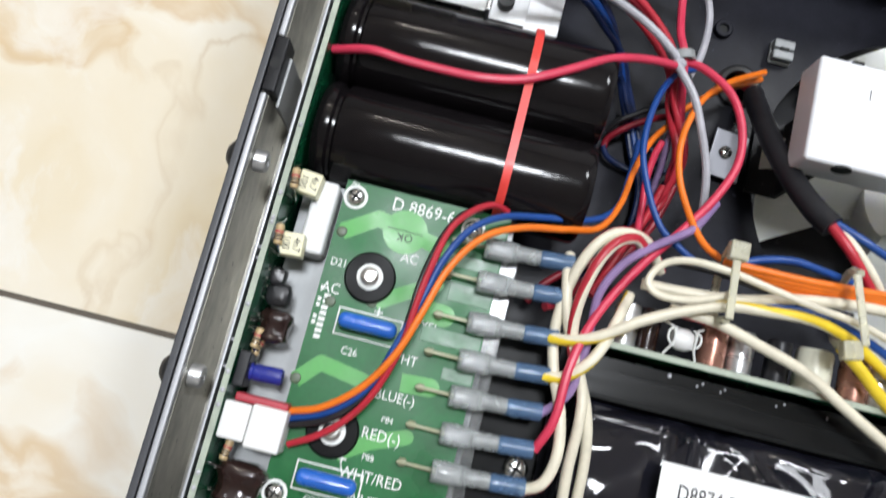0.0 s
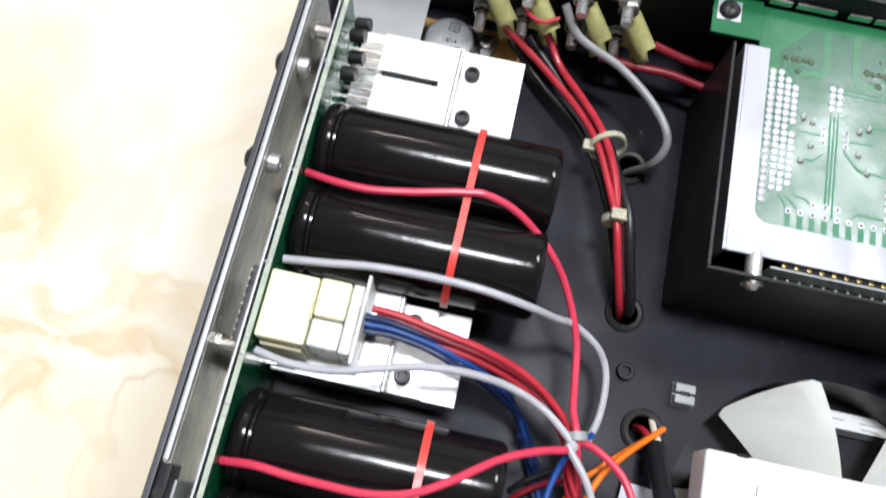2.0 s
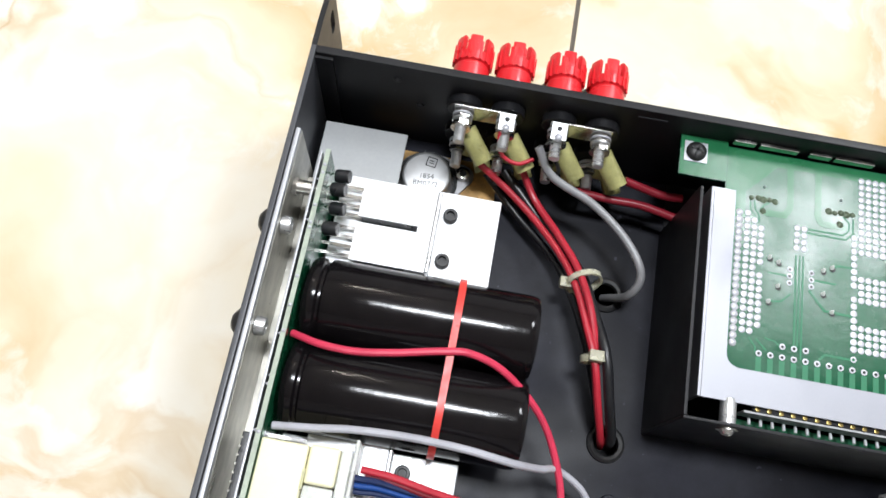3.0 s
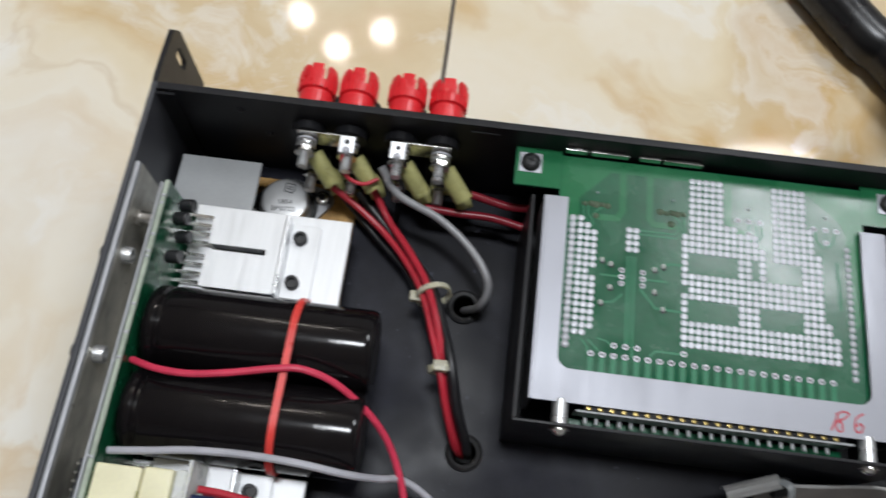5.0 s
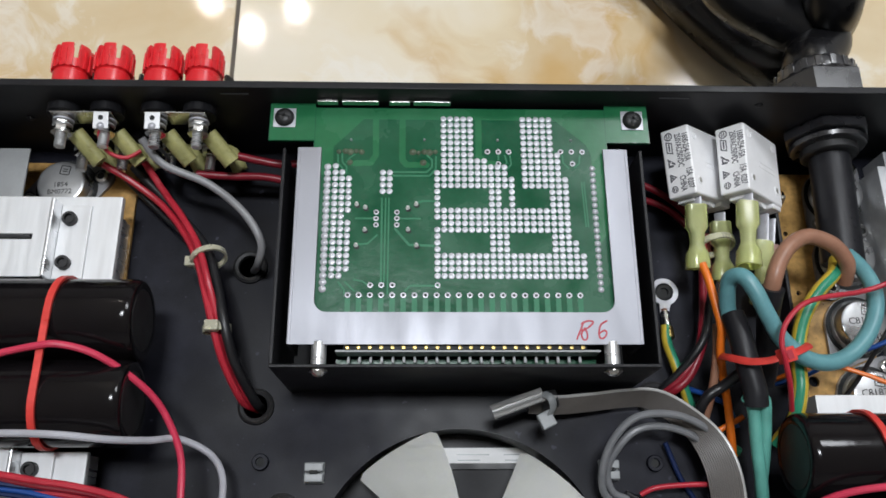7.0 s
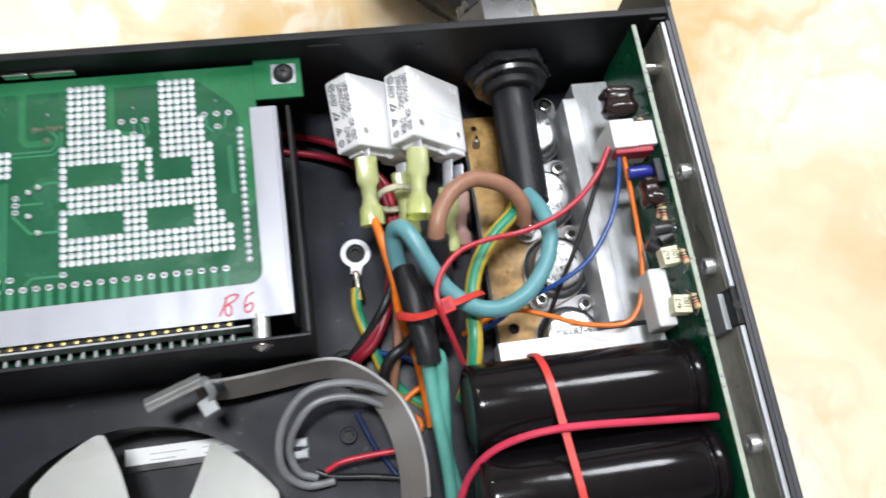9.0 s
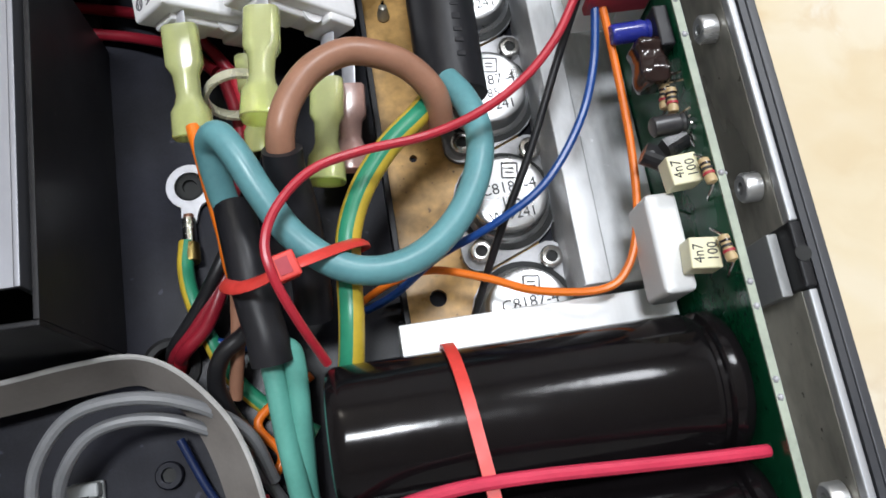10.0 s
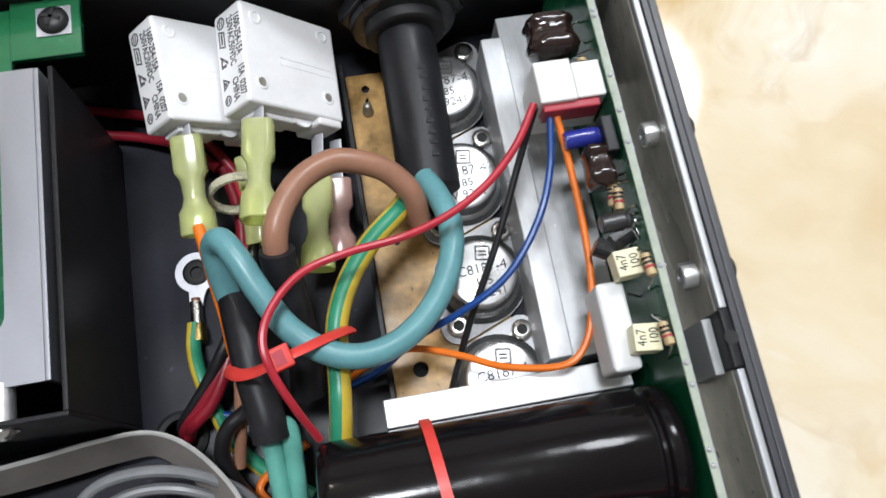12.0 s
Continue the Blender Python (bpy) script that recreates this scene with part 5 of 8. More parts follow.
def plug(y):
    """A white two-part plug with four cores, standing off the upright board."""
    t = thing("white_plug", "white two-part nylon plug on the upright board", "connector", (-0.058, y, 0.04), "white plugs")
    part("header", B(-0.0650, -0.0578, y - 0.0050, y + 0.0046, 0.0330, 0.0500, 0.0006), M_WHITE, t)
    part("housing", B(-0.0576, -0.0484, y - 0.0058, y + 0.0052, 0.0330, 0.0510, 0.0006), M_WHITE, t)
    part("red_strip", B(-0.0630, -0.0490, y + 0.0048, y + 0.0070, 0.0432, 0.0496, 0.0005), M_RED_INK, t, "dark red plastic strip")
    return t


both(plug(-0.0388), 0.0028)

# ---- rear panel: binding posts, lugs and their sleeves ----
POST_X, POST_Z, LOW_Z = (-0.0229, -0.0066, 0.0128, 0.0290), 0.0385, 0.0175


def binding_post(x, z, colour, label):
    """A grooved, castle-topped terminal knob outside the rear panel with its bushing, nuts and stud inside."""
    p = thing("binding_post", label, "terminal", (x, YR, z), "binding posts")
    y0 = YR + 0.0045
    part("collar", R([(0.0, 0.0062), (0.0040, 0.0062), (0.0044, 0.0058)], (x, YR, z), (0, 1, 0), 28), colour, p)
    bm = bmesh.new()
    turned(bm, [(0, 0.0063), (0.0006, 0.0068), (0.0060, 0.0068), (0.0064, 0.0063), (0.0070, 0.0063), (0.0076, 0.0071), (0.0112, 0.0072)], (x, y0, z), (0, 1, 0), 28)
    part("knob", bm, colour, p)
    for k in range(6):
        a0, a1 = radians(60 * k + 11), radians(60 * k + 49)
        bm = bmesh.new()
        rows = []
        for s in range(5):
            a = a0 + (a1 - a0) * s / 4
            rows.append([bm.verts.new((x + r * math.cos(a), y0 + d, z + r * math.sin(a))) for r, d in ((0.0050, 0.0112), (0.0073, 0.0112), (0.0072, 0.0172), (0.0066, 0.0180), (0.0050, 0.0180))])
        for a, b in zip(rows, rows[1:]):
            for q in range(5):
                bm.faces.new((a[q], a[(q + 1) % 5], b[(q + 1) % 5], b[q]))
        bm.faces.new(rows[0][::-1])
        bm.faces.new(rows[-1])
        part("crown_tooth", bm, colour, p)
    for k in range(18):
        a = radians(20 * k)
        part("grip_rib", B(-0.00045, 0.00045, y0 + 0.0074, y0 + 0.0150, 0.0068, 0.0077, m=pose(x, 0, z) @ Matrix.Rotation(a, 4, "Y")), colour, p)
    part("bushing", R([(0, 0.0064), (0.0034, 0.0064), (0.0038, 0.0058)], (x, YR - 0.003, z), (0, -1, 0), 24), M_BOX, p, "black insulating bushing")
    bm = bmesh.new()
    y = YR - 0.0070
    for h in (0.0032, 0.0030):
        hex_nut(bm, (x, y, z), (0, -1, 0), 0.0034, h)
        y -= h + 0.0004
    part("nut", bm, M_STEEL, p)
    part("washer", R([(0, 0.0039), (0.0007, 0.0039), (0.0008, 0.0036)], (x, YR - 0.0086, z), (0, -1, 0), 22), M_SOLDER, p)
    part("washer", R([(0, 0.0037), (0.0008, 0.0037), (0.0009, 0.0033)], (x, YR - 0.0105, z), (0, -1, 0), 22), M_ALU, p)
    bm = bmesh.new()
    prof = [(0, 0.0019)]
    d = 0.0
    while d < 0.0055:
        prof += [(d + 0.0003, 0.0021), (d + 0.0006, 0.0018)]
        d += 0.0006
    turned(bm, prof, (x, y, z), (0, -1, 0), 14)
    part("stud", bm, M_ALU, p)
    return p


for x in POST_X:
    binding_post(x, POST_Z, M_RED, "red castle-topped binding post through the rear panel")
for x in POST_X:
    binding_post(x, LOW_Z, M_RUBBER, "black castle-topped binding post below a red one")

for a, b, tab in ((0, 1, 1), (2, 3, 2)):
    l = thing("solder_lug", "tinned link strip with a solder tab between two posts", "lug", (POST_X[a], 0.2522, 0.04), "link strips")
    part("strip", B(POST_X[a] - 0.0035, POST_X[b] + 0.0035, 0.2516, 0.2524, 0.0345, 0.0440, 0.0002), M_STEEL, l)
    tx = POST_X[tab]
    part("tab", B(-0.0029, 0.0029, -0.0066, 0.0, -0.0004, 0.0004, 0.0002, m=pose(tx, 0.2518, 0.0440, 12, 0, 0)), M_WHITE_ALU, l, "bright folded solder tab")
    # Dark disc on the folded tab, painted as the shade of its hole.
    part("tab_hole", R([(0, 0.0010), (0.00006, 0.0010)], (tx, 0.2494, 0.04392), (0, -0.2, 0.98), 10), M_HOLE_SHADE, l)
    part("solder_blob", R([(0, 0.0016), (0.0007, 0.0012), (0.001, 0.0004)], (tx, 0.2462, 0.0431), (0, -0.2, 0.98), 10), M_SOLDER, l)

for k, x in enumerate(POST_X):
    a = Vector((x + 0.0022, 0.2490, 0.0315))
    b = Vector((x + 0.0108, 0.2395, 0.0255))
    s = thing("ring_terminal", "ring terminal in a dull yellow-green sleeve", "terminal", a, "sleeved ring terminals")
    part("sleeve", tube(bmesh.new(), [a, a.lerp(b, 0.3), a.lerp(b, 0.6), b], 0.0039, 16, 4, flat=0.75), M_YEL2, s)
    part("tongue", tube(bmesh.new(), [(x, 0.2465, 0.0340), a.lerp(b, 0.05), a.lerp(b, 0.2)], 0.0016, 8, 4), M_STEEL, s)
    part("ring", R([(0, 0.0038), (0.0008, 0.0038)], (x, 0.2452, POST_Z), (0, 1, 0), 20), M_STEEL, s)
    c = Vector((x + 0.0080, 0.2480, 0.0160))
    s2 = thing("ring_terminal", "ring terminal in a dull brownish sleeve", "terminal", c, "sleeved ring terminals")
    part("sleeve", tube(bmesh.new(), [(x + 0.0020, 0.2480, 0.0185), c, (x + 0.0115, 0.2420, 0.0125)], 0.0034, 14, 4, flat=0.8), M_YEL2, s2)
    part("tongue", tube(bmesh.new(), [(x, 0.2465, 0.0180), (x + 0.0020, 0.2480, 0.0185), (x + 0.004, 0.2480, 0.0180)], 0.0014, 8, 4), M_STEEL, s2)

for x, z in ((-0.0400, 0.030), (-0.0485, 0.046), (0.247, 0.0455)):
    solo("rivet", R([(0, 0.0016), (0.0005, 0.0014), (0.0008, 0.0005)], (x, YR - 0.003, z), (0, -1, 0), 12), M_BOX, "small black rivet in the rear panel", "rivet", "rivets")
for x0, x1 in ((0.0395, 0.0500), (0.2065, 0.2180)):
    solo("panel_slot", B(x0, x1, YR - 0.0033, YR - 0.0029, 0.0500, 0.0506), M_SIDE, "thin scratched slot line in the rear panel", "slot", "slots")

# nylon ties round the speaker harness
def loop_tie(c, r, axis, material, label, group, w=0.0012, head=None):
    axis = Vector(axis).normalized()
    u = axis.orthogonal().normalized()
    v = axis.cross(u)
    t = thing("cable_tie", label, "cable tie", c, group)
    bm = bmesh.new()
    rows = []
    for i in range(25):
        a = 2 * math.pi * i / 24
        rows.append([bm.verts.new(Vector(c) + (u * math.cos(a) + v * math.sin(a)) * rr + axis * ww) for rr, ww in ((r, -w), (r, w), (r + 0.0009, w), (r + 0.0009, -w))])
    for a, b in zip(rows, rows[1:]):
        for q in range(4):
            bm.faces.new((a[q], a[(q + 1) % 4], b[(q + 1) % 4], b[q]))
    part("band", bm, material, t)
    if head:
        h = Vector(head)
        part("head", B(-0.0026, 0.0026, -0.0020, 0.0020, -0.0018, 0.0018, 0.0005, m=Matrix.Translation(h)), material, t)
    return t


loop_tie((0.0392, 0.1722, 0.0230), 0.0044, (0.12, -1, -0.05), M_TIEW, "pale nylon cable tie round the red and black wires", "pale ties", 0.0013, (0.0385, 0.1722, 0.0282))
loop_tie((0.0325, 0.2015, 0.0190), 0.0062, (0.35, -1, 0.3), M_TIEW, "pale nylon cable tie loosely round the harness", "pale ties", 0.0011, (0.0262, 0.2000, 0.0190))
loop_tie((0.0357, 0.0955, 0.0320), 0.0027, (0.25, -1, 0.1), M_CLIP, "grey nylon tie gathering the wires", "pale ties", 0.0014)

# black cable and gland
gland = thing("cable_gland", "black plastic cable gland in the rear panel", "cable gland", (0.2775, YR, 0.036))
gx, gz = 0.2838, 0.0235


def gland_nut(profile, y, way, turn):
    """A six-sided nut on the cable's line, one flat turned upwards."""
    bm = R(profile, (0, 0, 0), (0, way, 0), 6)
    first = max(bm.verts, key=lambda v: v.co.z)
    tilt = math.degrees(math.atan2(first.co.x, first.co.z))
    bmesh.ops.transform(bm, matrix=pose(gx, y, gz) @ Matrix.Rotation(radians(turn - tilt), 4, "Y"), verts=bm.verts)
    return bm


part("outer_nut", gland_nut([(0, 0.0184), (0.0010, 0.0191), (0.0182, 0.0191), (0.0194, 0.0180)], YR, 1, 31), M_GLAND, gland, "glossy black hexagonal nut")
part("dome", R([(0, 0.0158), (0.0008, 0.0164), (0.0046, 0.0161), (0.0064, 0.0148), (0.0070, 0.0124)], (gx, YR + 0.0194, gz), (0, 1, 0), 32), M_GLAND, gland)
for k in range(18):
    an = 2 * math.pi * k / 18
    part("rib", B(-0.0014, 0.0014, YR + 0.0198, YR + 0.0246, 0.0155, 0.01665, 0.0003, m=pose(gx, 0, gz) @ Matrix.Rotation(an, 4, "Y")), M_GLAND, gland)
part("lock_nut", gland_nut([(0, 0.0170), (0.0012, 0.0177), (0.0044, 0.0177), (0.0050, 0.0166)], YR - 0.003, -1, 31), M_GLAND, gland, "black hexagonal lock nut")
part("inner_flange", R([(0, 0.0142), (0.0010, 0.0150), (0.0026, 0.0146), (0.0032, 0.0126)], (gx, YR - 0.0082, gz), (0, -1, 0), 32), M_GLAND, gland)
part("thread", R([(0, 0.0112), (0.0030, 0.0112), (0.0040, 0.0100)], (gx, YR - 0.0112, gz), (0, -1, 0), 28), M_RUBBER, gland)
jacket = wire([(gx, YR - 0.006, gz), (gx - 0.0002, 0.240, gz - 0.0004), (gx - 0.0006, 0.220, gz - 0.0012), (gx - 0.0010, 0.1995, gz - 0.0022)], 0.0081, M_SLEEVE, "thick dark grey mains cable jacket ending inside the chassis", "mains_cable", "cable", seg=28)
for k in range(9):
    ey = 0.2065 + 0.0031 * k
    jx, jz = gx - 0.0010 + 0.0010 * (ey - 0.1995) / 0.0540, gz - 0.0022 + 0.0022 * (ey - 0.1995) / 0.0540
    part("embossed_bar", B(-0.0011, 0.0011, -0.0003 - 0.0004 * (k % 3 != 1), 0.0004 + 0.0003 * (k % 2), 0.0080, 0.00835, 0.0001, m=pose(jx, ey, jz) @ Matrix.Rotation(radians(16), 4, "Y")), M_SLEEVE, jacket)
wire([(gx, YR + 0.022, gz), (gx, YR + 0.031, gz), (0.2920, 0.3056, 0.0200), (0.2710, 0.3132, 0.0240), (0.2490, 0.3235, 0.0310), (0.2430, 0.3400, 0.0410), (0.2691, 0.3449, 0.0500), (0.2858, 0.3246, 0.0500), (0.2898, 0.3113, 0.0380), (0.3011, 0.3176, 0.0040), (0.2883, 0.3081, -0.0080), (0.2757, 0.3215, -0.0160), (0.2568, 0.3439, -0.0180), (0.2380, 0.3688, -0.0180), (0.2114, 0.3991, -0.0180),
      (0.06, 0.62, -0.018)], 0.0121, M_CABLE, "thick black mains cable coiled outside on the tiles", "mains_cable", "cable", seg=24)

# ---- circuit breakers, yellow terminals, ring lug ----
def breaker(bx, by, bz, yaw, pitch, label):
    """A white thermoset breaker, tilted; its printed narrow face looks left and up."""
    ang = radians(-43.5)
    wide, narrow = Vector((math.cos(ang), 0, math.sin(ang))), Vector((math.cos(ang + math.pi / 2), 0, math.sin(ang + math.pi / 2)))
    m = Matrix((wide, Vector((0, 1, 0)), narrow)).transposed().to_4x4()
    m = pose(bx, by, bz, pitch, 0, yaw) @ m
    narrow, wide = m.to_3x3() @ Vector((0, 0, 1)), m.to_3x3() @ Vector((1, 0, 0))
    h, w, n = 0.01425, 0.0306, 0.0122
    t = thing("circuit_breaker", label, "circuit breaker", (bx, by, bz), "white breakers")
    part("body", B(0, w, -h, h, -n, 0, 0.0011, m=m), M_BRK, t)
    part("step", B(0.004, w * 0.55, -h - 0.0016, -h + 0.001, -n + 0.0015, -0.0035, 0.0008, m=m), M_BRK, t)
    part("foot", B(w * 0.72, w - 0.0005, -h - 0.0018, -h + 0.001, -n + 0.001, -0.0006, 0.0008, m=m), M_BRK, t)
    part("rounded_notch", R([(0, 0.0030), (0.0008, 0.0030)], m @ Vector((w * 0.62, -h + 0.0006, -0.004)), wide.cross(Vector((0, 1, 0))), 14), M_BRK, t)
    for a, b in ((0.0046, h - 0.0042), (0.0046, -h + 0.0060), (w - 0.0048, -h + 0.0062), (w - 0.0044, h - 0.0038)):
        rv = part("rivet", R([(0, 0.0019), (0.0002, 0.0019), (0.0003, 0.0013), (-0.0006, 0.0010)], m @ Vector((a, b, 0)), narrow, 16, cap=False), M_BRK, t)
        if b < 0:
            part("rivet_eye", R([(0.00005, 0.0012), (0.0002, 0.0011)], m @ Vector((a, b, 0)), narrow, 14), M_DULL, rv)
    # printed narrow face: x of the text runs towards the front (-y), its up points out of the left corner
    face = m @ Matrix(((0, 0, -1, -0.00003), (-1, 0, 0, 0), (0, 1, 0, -n / 2), (0, 0, 0, 1)))
    for s, size, u, v in (("1600-254-15A", 0.0036, -0.0052, 0.0042), ("250VAC/50VDC", 0.0036, -0.0045, 0.0012), ("15A  0207", 0.0036, 0.0075, 0.0042), ("CHINA", 0.0036, 0.0090, 0.0012)):
        words(s, size, face @ pose(u, v, 0), M_STAMP, "printing", t, squeeze=0.56, bold=0.00006)

    def mark(outline, inner, bars=()):
        bm = plate(bmesh.new(), outline, -0.00002, 0.00006, [inner])
        for bar in bars:
            box(bm, *bar, -0.00002, 0.00006)
        bmesh.ops.transform(bm, matrix=face, verts=bm.verts)
        part("approval_mark", bm, M_STAMP, t)

    for u, r in ((-0.0110, 0.0017), (0.0108, 0.0014)):
        mark(circle(u, -0.0026, r, 18), circle(u, -0.0026, r * 0.74, 18), [(u - r * 0.5, u + r * 0.5, -0.0026 + d, -0.0022 + d) for d in (-0.0007, 0.0002)])
    mark([(-0.0092, -0.0040), (-0.0045, -0.0040), (-0.0035, -0.0014), (-0.0082, -0.0014)], [(-0.0086, -0.0036), (-0.0048, -0.0036), (-0.0041, -0.0018), (-0.0079, -0.0018)], [(-0.0080, -0.0050, -0.0030, -0.0024)])
    mark([(-0.0022, -0.0042), (-0.0014, -0.0042), (0.0012, -0.0010), (0.0004, -0.0010)], circle(-0.0005, -0.0026, 0.0002, 6), [(-0.0010, 0.0016, -0.0040, -0.0034), (0.0008, 0.0016, -0.0034, -0.0018)])
    mark([(0.0042, -0.0040), (0.0078, -0.0040), (0.0060, -0.0010)], [(0.0050, -0.0035), (0.0070, -0.0035), (0.0060, -0.0019)], [(0.0056, 0.0064, -0.0034, -0.0026)])
    bars = bmesh.new()
    box(bars, 0.0110, 0.0290, -0.0018, -0.0010, 0, 0.00012, m=m)
    box(bars, 0.0110, 0.0290, 0.0002, 0.0010, 0, 0.00012, m=m)
    part("moulded_writing", bars, M_BRK, t)
    return t


breaker(0.2203, 0.2364, 0.0398, 4, 7, "white circuit breaker with black printing, tilted")
breaker(0.2414, 0.2374, 0.0409, -1, 3, "white circuit breaker with black printing, its broad riveted face bare")


def faston(a, b, material, label, group="yellow terminals", k=1.0, reach=0.15):
    """A push-on terminal in a clear nylon sleeve with a waist and a flared mouth."""
    a, b = Vector(a), Vector(b)
    n = (b - a).length
    t = thing("push_terminal", label, "terminal", a, group)
    axis = (b - a).normalized()
    u = axis.cross(Vector((0, 0, 1))).normalized()
    v = u.cross(axis)
    bm = bmesh.new()
    rows = []
    # distance, half width, half height, squareness: boxy head, round waist, flared open mouth
    for d, w, h, q in ((0, 0.0036, 0.0024, 0.5), (0.02, 0.0040, 0.0028, 0.5), (0.36, 0.0041, 0.0029, 0.5), (0.44, 0.0030, 0.0028, 0.8), (0.62, 0.0028, 0.0028, 1.0), (0.70, 0.0034, 0.0032, 0.9), (0.77, 0.0044, 0.0040, 0.75),
                       (0.99, 0.0047, 0.0043, 0.75), (1.0, 0.0044, 0.0040, 0.75), (0.98, 0.0040, 0.0036, 0.75), (0.78, 0.0036, 0.0033, 0.8), (0.70, 0.0020, 0.0020, 1.0)):
        ring = []
        for e in range(24):
            an = 2 * math.pi * e / 24
            c, s = math.cos(an), math.sin(an)
            ring.append(bm.verts.new(a + axis * (n * d) + u * (w * math.copysign(abs(c) ** q, c)) + v * (h * math.copysign(abs(s) ** q, s))))
        rows.append(ring)
    for p, r in zip(rows, rows[1:]):
        for e in range(24):
            bm.faces.new((p[e], p[(e + 1) % 24], r[(e + 1) % 24], r[e]))
    part("sleeve", bm, material, t)
    part("blade", tube(bmesh.new(), [a - (b - a) * reach, a.lerp(b, 0.2), a.lerp(b, 0.4)], 0.0024 * k, 10, 3, flat=0.30), M_SOLDER, t)
    part("barrel", tube(bmesh.new(), [a.lerp(b, 0.4), a.lerp(b, 0.55), a.lerp(b, 0.75)], 0.0018 * k, 12, 3), M_SOLDER, t)
    return t


faston((0.2230, 0.2206, 0.0306), (0.2230, 0.1957, 0.0249), M_YEL, "translucent yellow push-on terminal sleeve under a breaker")
faston((0.2419, 0.2201, 0.0343), (0.2392, 0.1938, 0.0341), M_YEL, "translucent yellow push-on terminal sleeve under a breaker")
faston((0.2366, 0.2181, 0.0188), (0.2370, 0.1947, 0.0136), M_YEL, "translucent yellow push-on terminal sleeve behind another")
faston((0.2538, 0.2103, 0.0169), (0.2504, 0.1845, 0.0157), M_YEL, "translucent yellow push-on terminal sleeve lower down", reach=0.45)
faston((0.2588, 0.2110, 0.0112), (0.2566, 0.1900, 0.0068), M_PINKCLEAR, "pinkish clear push-on terminal sleeve with a brown core", reach=0.5)

lug = thing("ring_lug", "tinned ring lug bolted to the deck", "lug", (0.2161, 0.1933, 0.001))
bm = bmesh.new()
plate(bm, [(0.2161 + 0.0058 * math.sin(a), 0.1933 - 0.0058 * math.cos(a)) for a in (radians(25 + 310 * i / 24) for i in range(25))] + [(0.2136, 0.1866), (0.2136, 0.1838), (0.2170, 0.1838), (0.2178, 0.1866)], 0.0010, 0.0022, [circle(0.2161, 0.1933, 0.0038, 20)])
part("ring", bm, M_SOLDER, lug)
# Bolt takes the hole-shade black so the ring's middle looks hollow.
part("bolt", R([(0, 0.0037), (0.0016, 0.0036), (0.0020, 0.0030), (0.0020, 0.0018), (0.001, 0.0016)], (0.2161, 0.1933, 0.0002), (0, 0, 1), 18), M_HOLE_SHADE, lug)
part("barrel", rod(bmesh.new(), (0.2153, 0.1846, 0.0025), (0.2153, 0.1778, 0.0035), 0.0017, 14), M_STEEL, lug)
part("crimp", rod(bmesh.new(), (0.2153, 0.1780, 0.0035), (0.2155, 0.1730, 0.0042), 0.0023, 14, 0.0003), M_GOLD, lug)
part("copper_end", rod(bmesh.new(), (0.2153, 0.1858, 0.0024), (0.2153, 0.1844, 0.0025), 0.0013, 8), M_COPPER, lug)

rt = thing("cable_tie", "red nylon tie with a square head binding the mains cores", "cable tie", (0.2405, 0.1583, 0.048))
tp = [(0.2278, 0.1614, 0.0252), (0.2280, 0.1590, 0.0337), (0.2317, 0.1562, 0.0408), (0.2367, 0.1556, 0.0457), (0.2414, 0.1568, 0.0474), (0.2470, 0.1587, 0.0458), (0.2528, 0.1614, 0.0411), (0.2564, 0.1634, 0.0354), (0.2567, 0.1644, 0.0290), (0.2533, 0.1648, 0.0230)]
bm = tube(bmesh.new(), tp, 0.0016, 8, 6, flat=0.45)
part("band", bm, M_TIE, rt)
part("head", B(-0.0028, 0.0028, -0.0026, 0.0026, -0.0016, 0.0022, 0.0005, m=pose(0.2415, 0.1568, 0.0484, 8, 11, 18)), M_TIE, rt)
# Darker red block on the head paints the shade in its slot.
part("head_slot", B(-0.0012, 0.0012, -0.0016, 0.0016, 0.0020, 0.0024, m=pose(0.2415, 0.1568, 0.0484, 8, 11, 18)), M_RED_INK, rt)
loop_tie((0.2328, 0.2072, 0.0205), 0.0068, (0.1, -1, 0.25), M_TIEW, "pale nylon tie round dark red wires", "pale ties", 0.0012)

# ribbon cable standing on edge, with its plug and tie
def ribbon(points, w, label):
    path = smooth_path(points, 8)
    bm = bmesh.new()
    rows = []
    n = 30
    for i, c in enumerate(path):
        t = (path[min(i + 1, len(path) - 1)] - path[max(i - 1, 0)]).normalized()
        lean = Vector((-0.85 * t.y, 0.35 * t.x, 1)).normalized()
        side = t.cross(lean).normalized()
        rows.append([bm.verts.new(c + lean * (w * (j / n - 0.5)) + side * (0.0001 if (j + s) % 2 else 0.0005) * (1 if s else -1)) for s in (0, 1) for j in (range(n + 1) if not s else range(n, -1, -1))])
    m = len(rows[0])
    for a, b in zip(rows, rows[1:]):
        for q in range(m):
            f = bm.faces.new((a[q], a[(q + 1) % m], b[(q + 1) % m], b[q]))
            f.material_index = 1 if abs(q - n) < 2 else 0
    bm.faces.new(rows[0][::-1])
    bm.faces.new(rows[-1])
    return solo("ribbon_cable", bm, [M_RIBBON, M_RIBBON_END], label, "cable", smooth=False)


